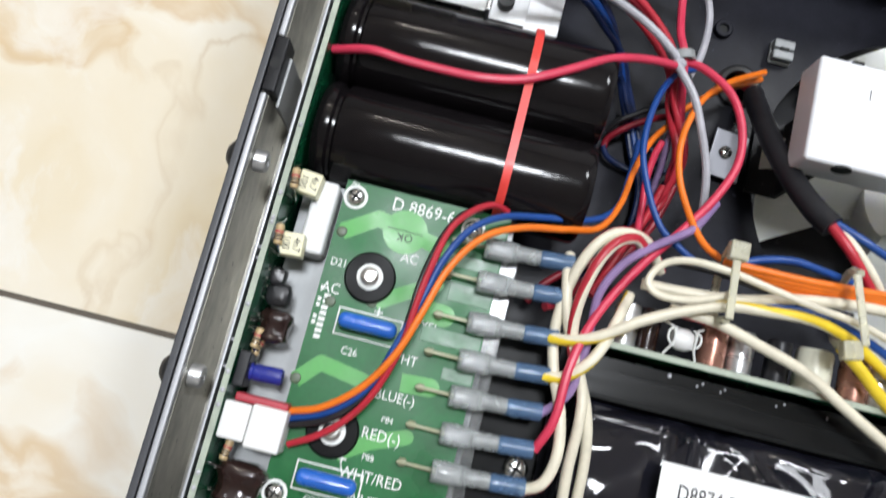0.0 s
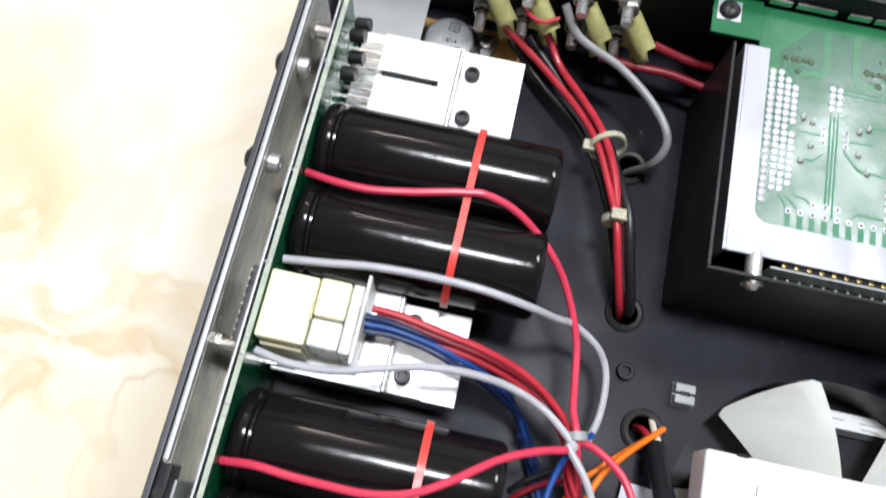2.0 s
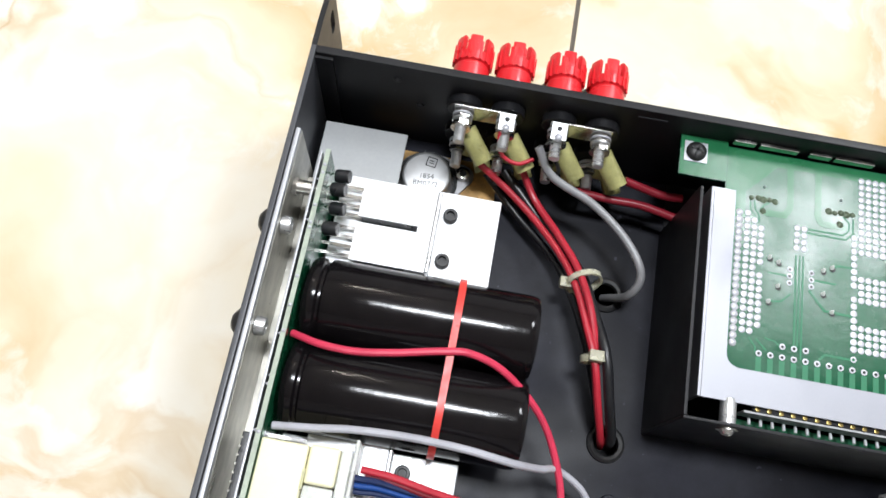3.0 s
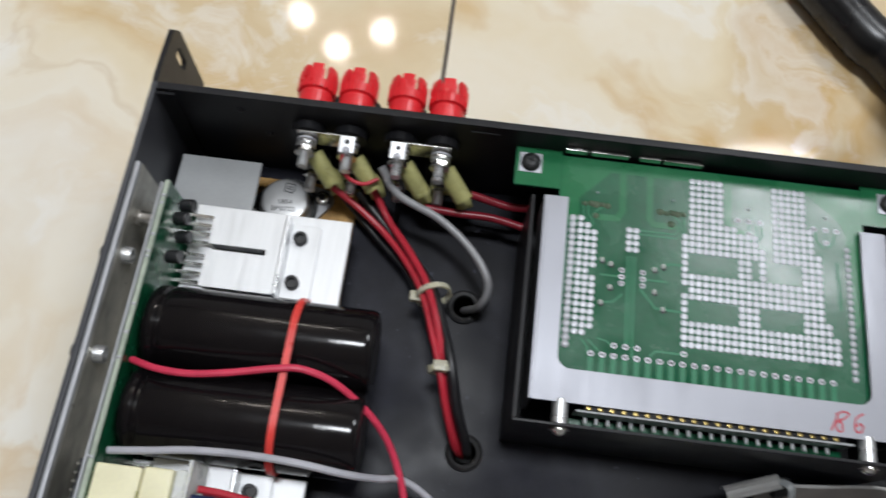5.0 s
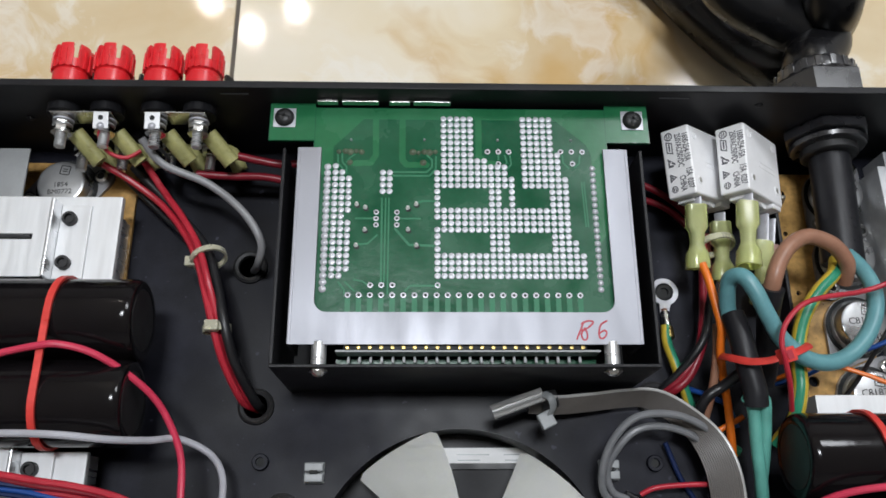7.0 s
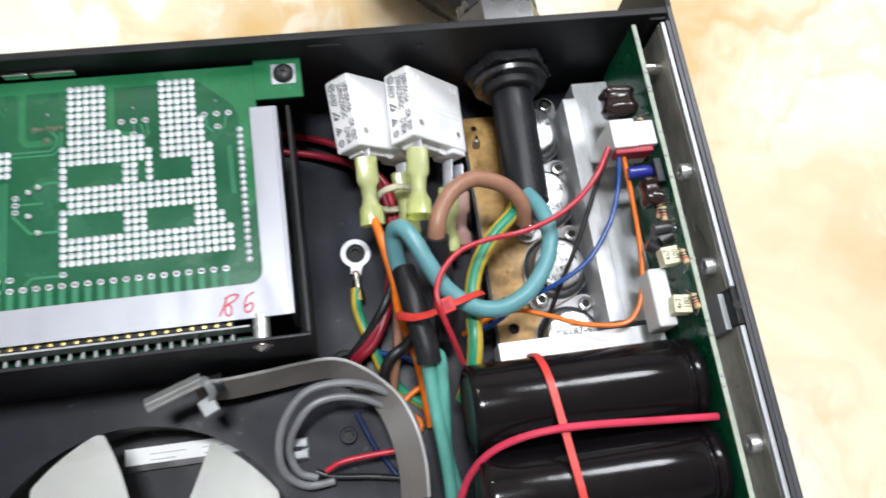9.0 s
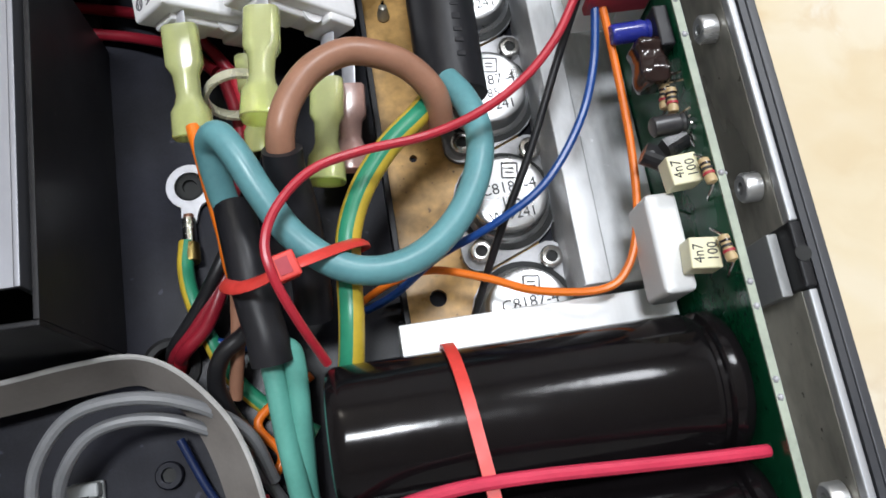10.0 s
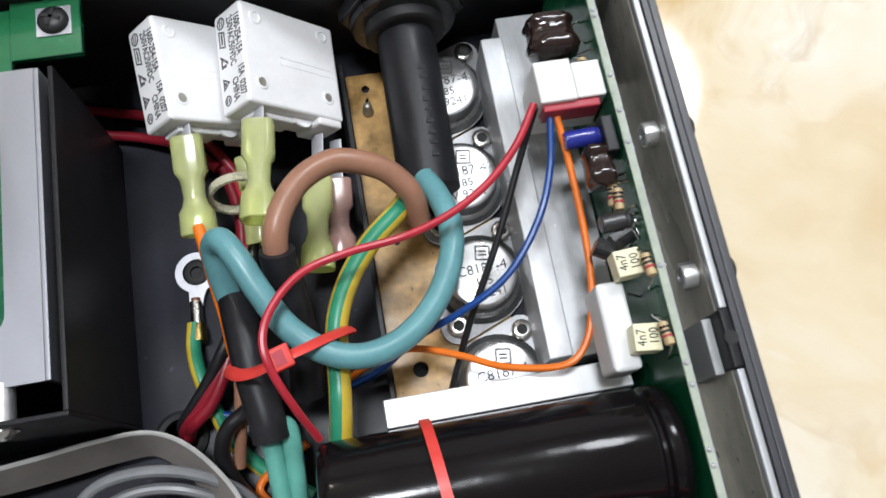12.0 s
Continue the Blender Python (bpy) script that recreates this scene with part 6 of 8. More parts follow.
ribbon([(0.1563, 0.1446, 0.0186), (0.1664, 0.1445, 0.0167), (0.1796, 0.1459, 0.0145), (0.1928, 0.1477, 0.0123), (0.2035, 0.1478, 0.0114), (0.2122, 0.1425, 0.0140), (0.2200, 0.1334, 0.0190), (0.2245, 0.1225, 0.0205), (0.2264, 0.1103, 0.0190), (0.2262, 0.0991, 0.0160)],
       0.0140, "flat grey-brown ribbon cable with a pale edge standing upright")
rp = thing("ribbon_end", "pale grey folded end of the ribbon cable", "cable", (0.15, 0.144, 0.02))
bm = bmesh.new()
rows = []
for i in range(13):
    c = Vector((0.1415, 0.1402, 0.0250)).lerp(Vector((0.1600, 0.1466, 0.0262)), i / 12)
    row = []
    for j in range(15):
        an = math.pi * (j / 14 - 0.25)
        rr = 0.0030 + (0.0002 if j % 2 else 0.0)
        row.append(bm.verts.new(c + Vector((-0.32, 0.94, 0)) * (rr * math.cos(an)) + Vector((0, 0, 1)) * (rr * 0.7 * math.sin(an))))
    rows.append(row)
for p, q in zip(rows, rows[1:]):
    for j in range(14):
        bm.faces.new((p[j], p[j + 1], q[j + 1], q[j]))
bmesh.ops.solidify(bm, geom=bm.faces, thickness=0.0005)
part("fold", bm, M_RIBBON_END, rp, "silvery rolled end", smooth=False)
part("tape", R([(0, 0.0034), (0.006, 0.0034)], (0.1600, 0.1455, 0.0200), (1, 0.2, 0), 14), M_RUBBER, rp)
wt = thing("cable_tie", "greyish nylon cable tie hanging by the ribbon cable", "cable tie", (0.1610, 0.1400, 0.022), "pale ties")
part("band", tube(bmesh.new(), [(0.1600, 0.1470, 0.0280), (0.1620, 0.1450, 0.0310), (0.1632, 0.1420, 0.0280), (0.1620, 0.1395, 0.0240)], 0.0014, 8, 5, flat=0.4), M_CLIP, wt)
part("head", B(-0.0028, 0.0028, -0.0030, 0.0030, -0.0015, 0.0015, 0.0006, m=pose(0.1612, 0.1382, 0.0240, 0, 0, 25)), M_CLIP, wt)

# small dark transistors by the rear end of the left board
for y, z in ((0.2170, 0.040), (0.2105, 0.043), (0.2060, 0.036), (0.1965, 0.041)):
    st = thing("small_transistor", "small black transistor on the upright board", "transistor", (-0.062, y, z), "black transistors")
    part("body", R([(0, 0.0022), (0.0004, 0.0025), (0.0048, 0.0025), (0.0052, 0.0022)], (-0.0632, y, z), (1, 0, 0.2), 14), M_DARKCHIP, st)
    lead_pair(st, [[(-0.0652, y, z), (-0.0642, y + 0.0005, z + 0.0008), (-0.0630, y, z)]])

# wrinkled clear film over the right heat sink rail
bm = bmesh.new()
N = 24
gridv = [[bm.verts.new((0.3134 + 0.0095 * i / 7, 0.1631 + 0.060 * j / N, 0.0111 + 0.0022 * abs(noise.noise(Vector((i * 0.5, j * 0.45, 3.1)))))) for i in range(8)] for j in range(N + 1)]
for j in range(N):
    for i in range(7):
        bm.faces.new((gridv[j][i], gridv[j][i + 1], gridv[j + 1][i + 1], gridv[j + 1][i]))
bmesh.ops.solidify(bm, geom=bm.faces, thickness=0.0003)
solo("mica_film", bm, M_GLUE, "wrinkled clear film on the pale heat sink rail", "film")

# ---- left plug, green rectifier board, loom board, wrapped transformer ----
cp = thing("power_plug", "cream nylon power plug with a milky mating half", "connector", (-0.05, 0.1128, 0.03))
part("header", B(-0.0650, -0.0500, 0.1022, 0.1232, 0.0290, 0.0500, 0.0008), M_CREAM, cp)
part("latch_ramp", B(-0.0640, -0.0510, 0.1010, 0.1022, 0.0300, 0.0440, 0.0004), M_CREAM, cp)
part("housing", B(-0.0498, -0.0402, 0.1118, 0.1238, 0.0295, 0.0494, 0.0010), M_CREAM, cp)
part("lower_housing", B(-0.0498, -0.0402, 0.1028, 0.1116, 0.0290, 0.0478, 0.0008), M_HAZY, cp, "hazy lower half")
part("skirt", B(-0.0401, -0.0363, 0.1024, 0.1242, 0.0275, 0.0478, 0.0008), M_HAZY, cp)
part("flange", B(-0.0362, -0.0349, 0.1000, 0.1275, 0.0260, 0.0492, 0.0005), M_HAZY, cp)
part("key_slot", B(-0.0502, -0.0496, 0.1100, 0.1160, 0.0485, 0.0503), M_YEL2, cp)

RZ = 0.0415
rb = thing("rectifier_board", "bright green printed board with white lettering", "circuit board", (-0.03, -0.01, RZ))
RX0, RX1, RY0, RY1 = -0.0512, -0.0042, -0.0720, 0.0312
part("board", plate(bmesh.new(), [(RX0, RY0), (RX1, RY0), (RX1, RY1), (RX0, RY1)], RZ - 0.0016, RZ), M_PCB2, rb, smooth=False)
for pts, w in (([(-0.0490, 0.0165), (-0.0400, 0.0225), (-0.0290, 0.0200), (-0.0200, 0.0185)], 0.0046), ([(-0.0505, -0.0255), (-0.0450, -0.0195), (-0.0330, -0.0215)], 0.0042),
               ([(-0.0350, -0.0005), (-0.0280, 0.0040), (-0.0200, 0.0085)], 0.0040), ([(-0.0350, -0.0415), (-0.0270, -0.0365), (-0.0180, -0.0330)], 0.0040),
               ([(-0.0240, 0.0010), (-0.0160, 0.0005)], 0.0060), ([(-0.0230, -0.0195), (-0.0150, -0.0190)], 0.0050)):
    part("wide_trace", trace(pts, w, bmesh.new(), RZ), M_TRACE2, rb, "light green wide copper trace")
# Pads with the glare between the terminals painted in as pale green.
for x0, x1, y0, y1 in ((-0.0210, -0.0046, -0.0072, -0.0030), (-0.0164, -0.0046, 0.0052, 0.0100), (-0.0110, -0.0046, 0.0240, 0.0268), (-0.0190, -0.0046, 0.0146, 0.0180), (-0.0130, -0.0046, -0.0160, -0.0128)):
    part("tinned_pad", B(x0, x1, y0, y1, RZ, RZ + 0.00022, 0.0001), M_TIN_GLARE, rb, "tinned copper pad with pale mint glare in its colour")
part("sticker", R([(0, 0.0062), (0.0001, 0.0062)], (-0.0320, 0.0205, RZ + 0.0001), (0, 0, 1), 28), M_TRACE2, rb, "round green check sticker")
words("OK", 0.0032, pose(-0.0318, 0.0190, RZ + 0.00025, 0, 0, 180), M_BLACK_INK, "sticker_word", rb)
part("sticker_rule", B(-0.0370, -0.0270, 0.0206, 0.0208, RZ + 0.0002, RZ + 0.00026), M_BLACK_INK, rb)
for s, size, x, y, rz in (("D 8869-6", 0.0052, -0.0285, 0.0275, 0), ("D21", 0.0030, -0.0475, 0.0078, 0), ("AC", 0.0042, -0.0478, 0.0005, 0), ("+", 0.0055, -0.0335, -0.0030, 0), ("C26", 0.0030, -0.0385, -0.0150, 0),
                          ("AC", 0.0040, -0.0290, 0.0135, 0), ("BLUE", 0.0036, -0.0200, 0.0130, 0), ("/YEL", 0.0036, -0.0195, -0.0035, 0), ("WHT", 0.0038, -0.0240, -0.0135, 0), ("BLUE(-)", 0.0038, -0.0235, -0.0238, 0),
                          ("RED(-)", 0.0042, -0.0245, -0.0345, 0), ("WHT/RED", 0.0042, -0.0245, -0.0455, 0), ("WHT/RED", 0.0040, -0.0215, -0.0515, 0), ("+", 0.0055, -0.0330, -0.0425, 0), ("C27", 0.0030, -0.0380, -0.0545, 0),
                          ("HTS", 0.0028, -0.0490, 0.0290, 75), ("P84", 0.0024, -0.0240, -0.0300, 0), ("P88", 0.0024, -0.0265, -0.0405, 0)):
    words(s, size, pose(x, y, RZ + 0.00008, 0, 0, rz), M_INK, "lettering", rb, squeeze=0.9)
bars = bmesh.new()
for k in range(8):
    box(bars, -0.0490, -0.0472, -0.0135 + 0.0016 * k, -0.0124 + 0.0016 * k, RZ, RZ + 0.0001)
    if k % 3:
        box(bars, -0.0505, -0.0495, -0.0115 + 0.0016 * k, -0.0104 + 0.0016 * k, RZ, RZ + 0.0001)
part("print_bar", bars, M_INK, rb)
for x, y in ((-0.0478, 0.0268), (-0.0478, -0.0546), (-0.0139, 0.0258)):
    part("screw_ring", R([(0, 0.0034), (0.0002, 0.0034), (0.0002, 0.0026)], (x, y, RZ), (0, 0, 1), 24, cap=False), M_INK, rb)
    socket_screw((x, y, RZ), 0.0026, 0.0016, M_STEEL, "small steel cross-head screw in the green board", "board screws", kind="cross")
for x, y in ((-0.0381, 0.0058), (-0.0372, -0.0360)):
    d = thing("stud_diode", "round black rectifier with a steel screw in its middle", "diode", (x, y, RZ), "rectifiers")
    part("body", R([(0, 0.0070), (0.0010, 0.0071), (0.0016, 0.0066), (0.0016, 0.002)], (x, y, RZ), (0, 0, 1), 32), M_SHIELD, d)
    part("washer", R([(0.0016, 0.0036), (0.0022, 0.0036), (0.0022, 0.0026)], (x, y, RZ), (0, 0, 1), 24), M_INK, d, "bright washer")
    part("screw_head", R([(0.0022, 0.0026), (0.0038, 0.0025), (0.0042, 0.0019), (0.0042, 0.0012), (0.003, 0.001)], (x, y, RZ), (0, 0, 1), 16), M_STEEL, d)
for x, y in ((-0.0490, 0.0165), (-0.0505, -0.0250), (-0.0360, -0.0005), (-0.0470, -0.0030), (-0.0230, 0.0105), (-0.0355, -0.0415)):
    part("solder_eye", R([(0, 0.0016), (0.0006, 0.0014), (0.0008, 0.0008)], (x, y, RZ - 0.0002), (0, 0, 1), 14), M_FLUX, rb)
for y, g in ((-0.0070, 0), (-0.0484, 1)):
    c = thing("film_capacitor", "bright blue pill-shaped capacitor in a white printed box", "capacitor", (-0.0352, y, RZ), "blue capacitors")
    part("body", B(-0.0432, -0.0272, y - 0.0023, y + 0.0021, RZ + 0.0002, RZ + 0.0062, 0.0019, seg=3), M_BLUECAP, c)
    o = bmesh.new()
    for a in ((-0.0442, -0.0262, y - 0.0042, y - 0.0038), (-0.0442, -0.0262, y + 0.0030, y + 0.0034), (-0.0442, -0.0438, y - 0.0038, y + 0.0030), (-0.0266, -0.0262, y - 0.0038, y + 0.0030)):
        box(o, *a, RZ, RZ + 0.00008)
    part("printed_box", o, M_INK, c)

TERM_Y = (0.0212, 0.0118, 0.0004, -0.0098, -0.0195, -0.0294, -0.0392)
for k, y in enumerate(TERM_Y):
    t = thing("push_terminal", "push-on terminal in a clear sleeve with a blue crimp", "terminal", (-0.008, y, RZ + 0.003), "clear terminals")
    z = RZ + 0.0036
    part("blade", B(-0.0190, -0.0070, y - 0.0005, y + 0.0005, z - 0.0004, z + 0.0004, 0.0002), M_TARNISH, t, "tarnished olive blade")
    part("foot", B(-0.0185, -0.0165, y - 0.0010, y + 0.0010, RZ - 0.0001, RZ + 0.0030, 0.0003), M_TARNISH, t)
    part("sleeve", R([(0, 0.0025), (0.0004, 0.0029), (0.0030, 0.0031), (0.0072, 0.0030), (0.0098, 0.0023), (0.0150, 0.0022), (0.0160, 0.0019)], (-0.0098, y - 0.0001, z), (1, 0.05, -0.02), 18), M_HAZYCLEAR, t, "hazy clear nylon sleeve")
    part("receptacle", B(-0.0085, -0.0020, y - 0.0016, y + 0.0018, z - 0.0010, z + 0.0008, 0.0004), M_FLANGE, t)
    part("crimp_sleeve", R([(0, 0.0021), (0.0006, 0.0024), (0.0070, 0.0024), (0.0092, 0.0025)], (0.0056, y + 0.0006, z - 0.0003), (1, 0.08, -0.02), 18, cap=False), M_BLUECLEAR, t, "blue clear crimp sleeve")
    part("barrel", rod(bmesh.new(), (-0.001, y + 0.0003, z), (0.0125, y + 0.0012, z - 0.0005), 0.0013, 12), M_FLANGE, t)
part("insulating_strip", B(-0.0044, 0.0004, RY0 + 0.002, 0.0245, RZ - 0.0016, RZ - 0.0011, 0.0002), M_CLEAR, rb, "clear insulating strip along the board")

# dark support under the board and terminals
sb = thing("terminal_block", "black support block under the green board", "block", (-0.01, -0.02, 0.0))
part("body", B(-0.0500, 0.0185, -0.0720, 0.0040, 0.0, 0.0330, 0.001), M_SHIELD, sb)
part("top_pad", B(-0.0450, -0.0070, -0.0700, 0.0030, 0.0346, 0.0398, 0.0005), M_BOX, sb)
socket_screw((0.0128, -0.0344, 0.0330), 0.0036, 0.0022, M_STEEL, "steel cross-head screw in the black block", "", kind="cross")
# steel tab on the deck
tb = thing("deck_bracket", "small bare metal bracket screwed on the deck", "bracket", (0.0625, 0.080, 0.0))
part("tab", B(-0.0057, 0.0057, -0.0082, 0.0082, 0.0030, 0.0042, 0.0002, m=pose(0.0629, 0.0797, 0, 0, 0, -6)), M_FRAME, tb)
part("post", B(-0.0042, 0.0042, -0.0055, 0.0055, 0.0, 0.0029, m=pose(0.0625, 0.0800, 0, 0, 0, -4)), M_BOX, tb)
socket_screw((0.0620, 0.0803, 0.0042), 0.0023, 0.0018, M_STEEL, "small steel screw in the bracket", "", kind="cross")

# upright loom board: seen along its top edge, parts sticking out behind it
lb = thing("loom_board", "green circuit board standing on edge across the chassis", "circuit board", (0.08, 0.004, 0.0))
part("board", B(0.0250, 0.2350, 0.0030, 0.0046, 0.0, 0.0445), M_PCB, lb)
part("board_edge", B(0.0250, 0.2350, 0.0030, 0.0046, 0.0445, 0.0450), M_EDGE, lb, "pale cut board edge")
part("front_shield", B(0.0250, 0.2350, -0.0095, 0.0012, 0.0, 0.0360), M_VARNISH, lb, "black varnished insulating sheet")
part("shield_lip", B(0.0250, 0.2350, -0.0108, -0.0096, 0.0, 0.0395, 0.0002), M_SHIELD, lb)
dots = bmesh.new()
for k, x in enumerate((0.0486, 0.0566, 0.0581, 0.0633, 0.0644, 0.0790, 0.0812, 0.0934)):
    turned(dots, [(0, 0.0004), (0.0003, 0.0003)] if k else [(0, 0.0007), (0.0005, 0.0005)], (x, 0.0003 - 0.0010 * (k % 2), 0.0360), (0, 0, 1), 8)
part("solder_specks", dots, M_SOLDER, lb, kind="stuff")
for x, r, m in ((0.0332, 0.0036, M_ALU), (0.0398, 0.0030, M_BROWNCAP), (0.0578, 0.0040, M_COPPER), (0.0656, 0.0036, M_ALU), (0.0760, 0.0034, M_SLEEVE), (0.0860, 0.0050, M_MILKY), (0.0975, 0.0042, M_COPPER), (0.1040, 0.0036, M_ALU)):
    c = thing("board_capacitor", "small round can sticking out of the upright loom board", "capacitor", (x, 0.008, 0.04), "loom board cans")
    part("can", R([(0, r * 0.9), (0.0008, r), (0.0110, r), (0.0120, r * 0.9)], (x, 0.0047, 0.0385), (0, 1, 0.05), 20), m, c)
nl = thing("neon_bulb", "tiny white bulb held by two bent wires", "lamp", (0.0474, 0.009, 0.044))
part("bead", R([(-0.0032, 0.0006), (-0.0028, 0.0022), (-0.0012, 0.0030), (0.0012, 0.0030), (0.0028, 0.0022), (0.0032, 0.0006)], (0.0474, 0.0096, 0.0450), (1, 0, 0), 20), M_WHITE, nl)
for s in (-1, 1):
    part("lead", tube(bmesh.new(), [(0.0474 + s * 0.0052, 0.0135, 0.0450), (0.0474 + s * 0.0032, 0.0122, 0.0468), (0.0474 + s * 0.0028, 0.0100, 0.0482), (0.0474 + s * 0.0030, 0.0076, 0.0468), (0.0474 + s * 0.0044, 0.0048, 0.0448)], 0.00036, 6, 6), M_INK, nl)
    part("lead", tube(bmesh.new(), [(0.0474 + s * 0.0022, 0.0124, 0.0466), (0.0474 + s * 0.0042, 0.0112, 0.0472), (0.0474 + s * 0.0042, 0.0088, 0.0470), (0.0474 + s * 0.0024, 0.0074, 0.0462)], 0.00034, 6, 6), M_INK, nl)
for x, y, lean in ((0.0540, 0.0285, 0), (0.0865, 0.0300, 12)):
    t = thing("cable_tie", "pale nylon cable tie round the cream and orange loom", "cable tie", (x, y, 0.05), "pale ties")
    part("band", B(-0.0011, 0.0011, -0.0130, 0.0060, -0.0004, 0.0004, 0.0004, m=pose(x, y, 0.0572, -6, 0, lean)), M_TIEW, t)
    part("head", B(-0.0026, 0.0026, -0.0025, 0.0025, -0.0020, 0.0016, 0.0006, m=pose(x, y + 0.0055 * (1 if lean == 0 else -2.6), 0.0568, 0, 0, lean)), M_TIEW, t)
    part("underside", tube(bmesh.new(), [(x - 0.0005, y + 0.006, 0.0570), (x, y + 0.0075, 0.0500), (x, y - 0.0005, 0.0440), (x, y - 0.011, 0.0470), (x, y - 0.013, 0.0565)], 0.0011, 6, 4), M_TIEW, t)

# transformer wrapped in creased black film, with its label
TX0, TX1, TY0, TY1, TZ = 0.0245, 0.2350, -0.1100, -0.0115, 0.0450
bm = bmesh.new()
NX, NY = 260, 120


def crease(x, y):
    p = Vector((x * 40, y * 30, 0.3))
    p += 0.8 * noise.noise_vector(p * 0.5)
    a = 1.3 * max(0.0, 1 - abs(noise.noise(p)) * 3.0) ** 2 + 1.6 * noise.noise(p * 0.7) + 0.12 * (1 - abs(noise.noise(p * 2.3 + Vector((4, 1, 2)))) * 2)
    edge = min((x - TX0), (TX1 - x), (TY1 - y) * 1.2, (y - TY0))
    return 0.0030 * a * max(0.45, 1 - edge / 0.05) - 0.004 * max(0, 1 - edge / 0.006) ** 2


gv = [[bm.verts.new((TX0 + (TX1 - TX0) * i / NX, TY0 + (TY1 - TY0) * j / NY, TZ - 0.004 + crease(TX0 + (TX1 - TX0) * i / NX, TY0 + (TY1 - TY0) * j / NY))) for j in range(NY + 1)] for i in range(NX + 1)]
for i in range(NX):
    for j in range(NY):
        bm.faces.new((gv[i][j], gv[i + 1][j], gv[i + 1][j + 1], gv[i][j + 1]))
border = [gv[i][0] for i in range(NX + 1)] + [gv[NX][j] for j in range(1, NY + 1)] + [gv[i][NY] for i in range(NX - 1, -1, -1)] + [gv[0][j] for j in range(NY - 1, 0, -1)]
low = [bm.verts.new((v.co.x, v.co.y, 0.0)) for v in border]
for k in range(len(border)):
    n = (k + 1) % len(border)
    bm.faces.new((border[k], low[k], low[n], border[n]))
bm.faces.new(low)
tr = thing("transformer", "transformer wrapped in creased shiny black film", "transformer", (0.13, -0.06, 0.0))
part("wrapping", bm, M_BAG, tr)
part("label_sheet", B(0.0480, 0.1120, -0.0560, -0.0225, 0.0462, 0.0466, 0.0001), M_LABEL, tr, "white printed paper label")
words("D8874 5-1", 0.0058, pose(0.0625, -0.0295, 0.04665, 0, 0, 0), M_BLACK_INK, "label_print", tr, squeeze=0.75)

# ---- wires: each a rounded cord from end to end ----
wire([(-0.0643, 0.1574, 0.0450), (-0.0540, 0.1547, 0.0490), (-0.0425, 0.1542, 0.0500), (-0.0299, 0.1560, 0.0505), (-0.0139, 0.1593, 0.0512), (-0.0057, 0.1600, 0.0508), (0.0049, 0.1575, 0.0470), (0.0165, 0.1504, 0.0400), (0.0248, 0.1416, 0.0330), (0.0314, 0.1270, 0.0280), (0.0332, 0.1127, 0.0280), (0.0337, 0.1037, 0.0310), (0.0358, 0.0961, 0.0325), (0.0385, 0.0853, 0.0280), (0.0417, 0.0750, 0.0220), (0.0432, 0.0639, 0.0160)], 0.00125, W_PINK, "pinkish red wire draped over two big capacitors", group="left module wires")
wire([(-0.0646, 0.0661, 0.0450), (-0.0539, 0.0667, 0.0495), (-0.0440, 0.0660, 0.0500), (-0.0310, 0.0657, 0.0505), (-0.0215, 0.0659, 0.0512), (-0.0108, 0.0682, 0.0512), (-0.0007, 0.0735, 0.0505), (0.0126, 0.0829, 0.0460), (0.0244, 0.0884, 0.0400), (0.0346, 0.0916, 0.0340), (0.0341, 0.0946, 0.0310), (0.0416, 0.0934, 0.0330), (0.0508, 0.0867, 0.0350), (0.0557, 0.0766, 0.0360), (0.0562, 0.0648, 0.0370), (0.0513, 0.0528, 0.0380), (0.0435, 0.0409, 0.0400), (0.0344, 0.0289, 0.0430), (0.0267, 0.0168, 0.0460), (0.0216, 0.0058, 0.0480), (0.0188, -0.0056, 0.0490), (0.0180, -0.0194, 0.0480), (0.0150, -0.0280, 0.0455)], 0.00125, W_PINK, "pinkish red wire from the capacitors curving to a terminal", group="left module wires")
wire([(-0.0631, 0.1272, 0.0475), (-0.0504, 0.1286, 0.0480), (-0.0369, 0.1303, 0.0485), (-0.0198, 0.1310, 0.0490), (-0.0024, 0.1304, 0.0495), (0.0131, 0.1292, 0.0460), (0.0230, 0.1300, 0.0360), (0.0304, 0.1314, 0.0270), (0.0403, 0.1267, 0.0210), (0.0447, 0.1186, 0.0180), (0.0445, 0.1059, 0.0180), (0.0417, 0.0965, 0.0190)], 0.00125, W_GREY, "grey wire arching from the upright board", group="left module wires")
wire([(-0.0632, 0.0981, 0.0490), (-0.0520, 0.0963, 0.0500), (-0.0389, 0.0971, 0.0500), (-0.0265, 0.1006, 0.0500), (-0.0138, 0.1041, 0.0480), (-0.0001, 0.1059, 0.0430), (0.0131, 0.1053, 0.0370), (0.0251, 0.1010, 0.0340), (0.0353, 0.0926, 0.0340), (0.0335, 0.0919, 0.0350), (0.0403, 0.0830, 0.0350), (0.0447, 0.0735, 0.0340), (0.0489, 0.0626, 0.0320), (0.0510, 0.0514, 0.0290), (0.0512, 0.0450, 0.0260)], 0.00125, W_GREY, "grey wire from the cream plug side to the loom", group="left module wires")
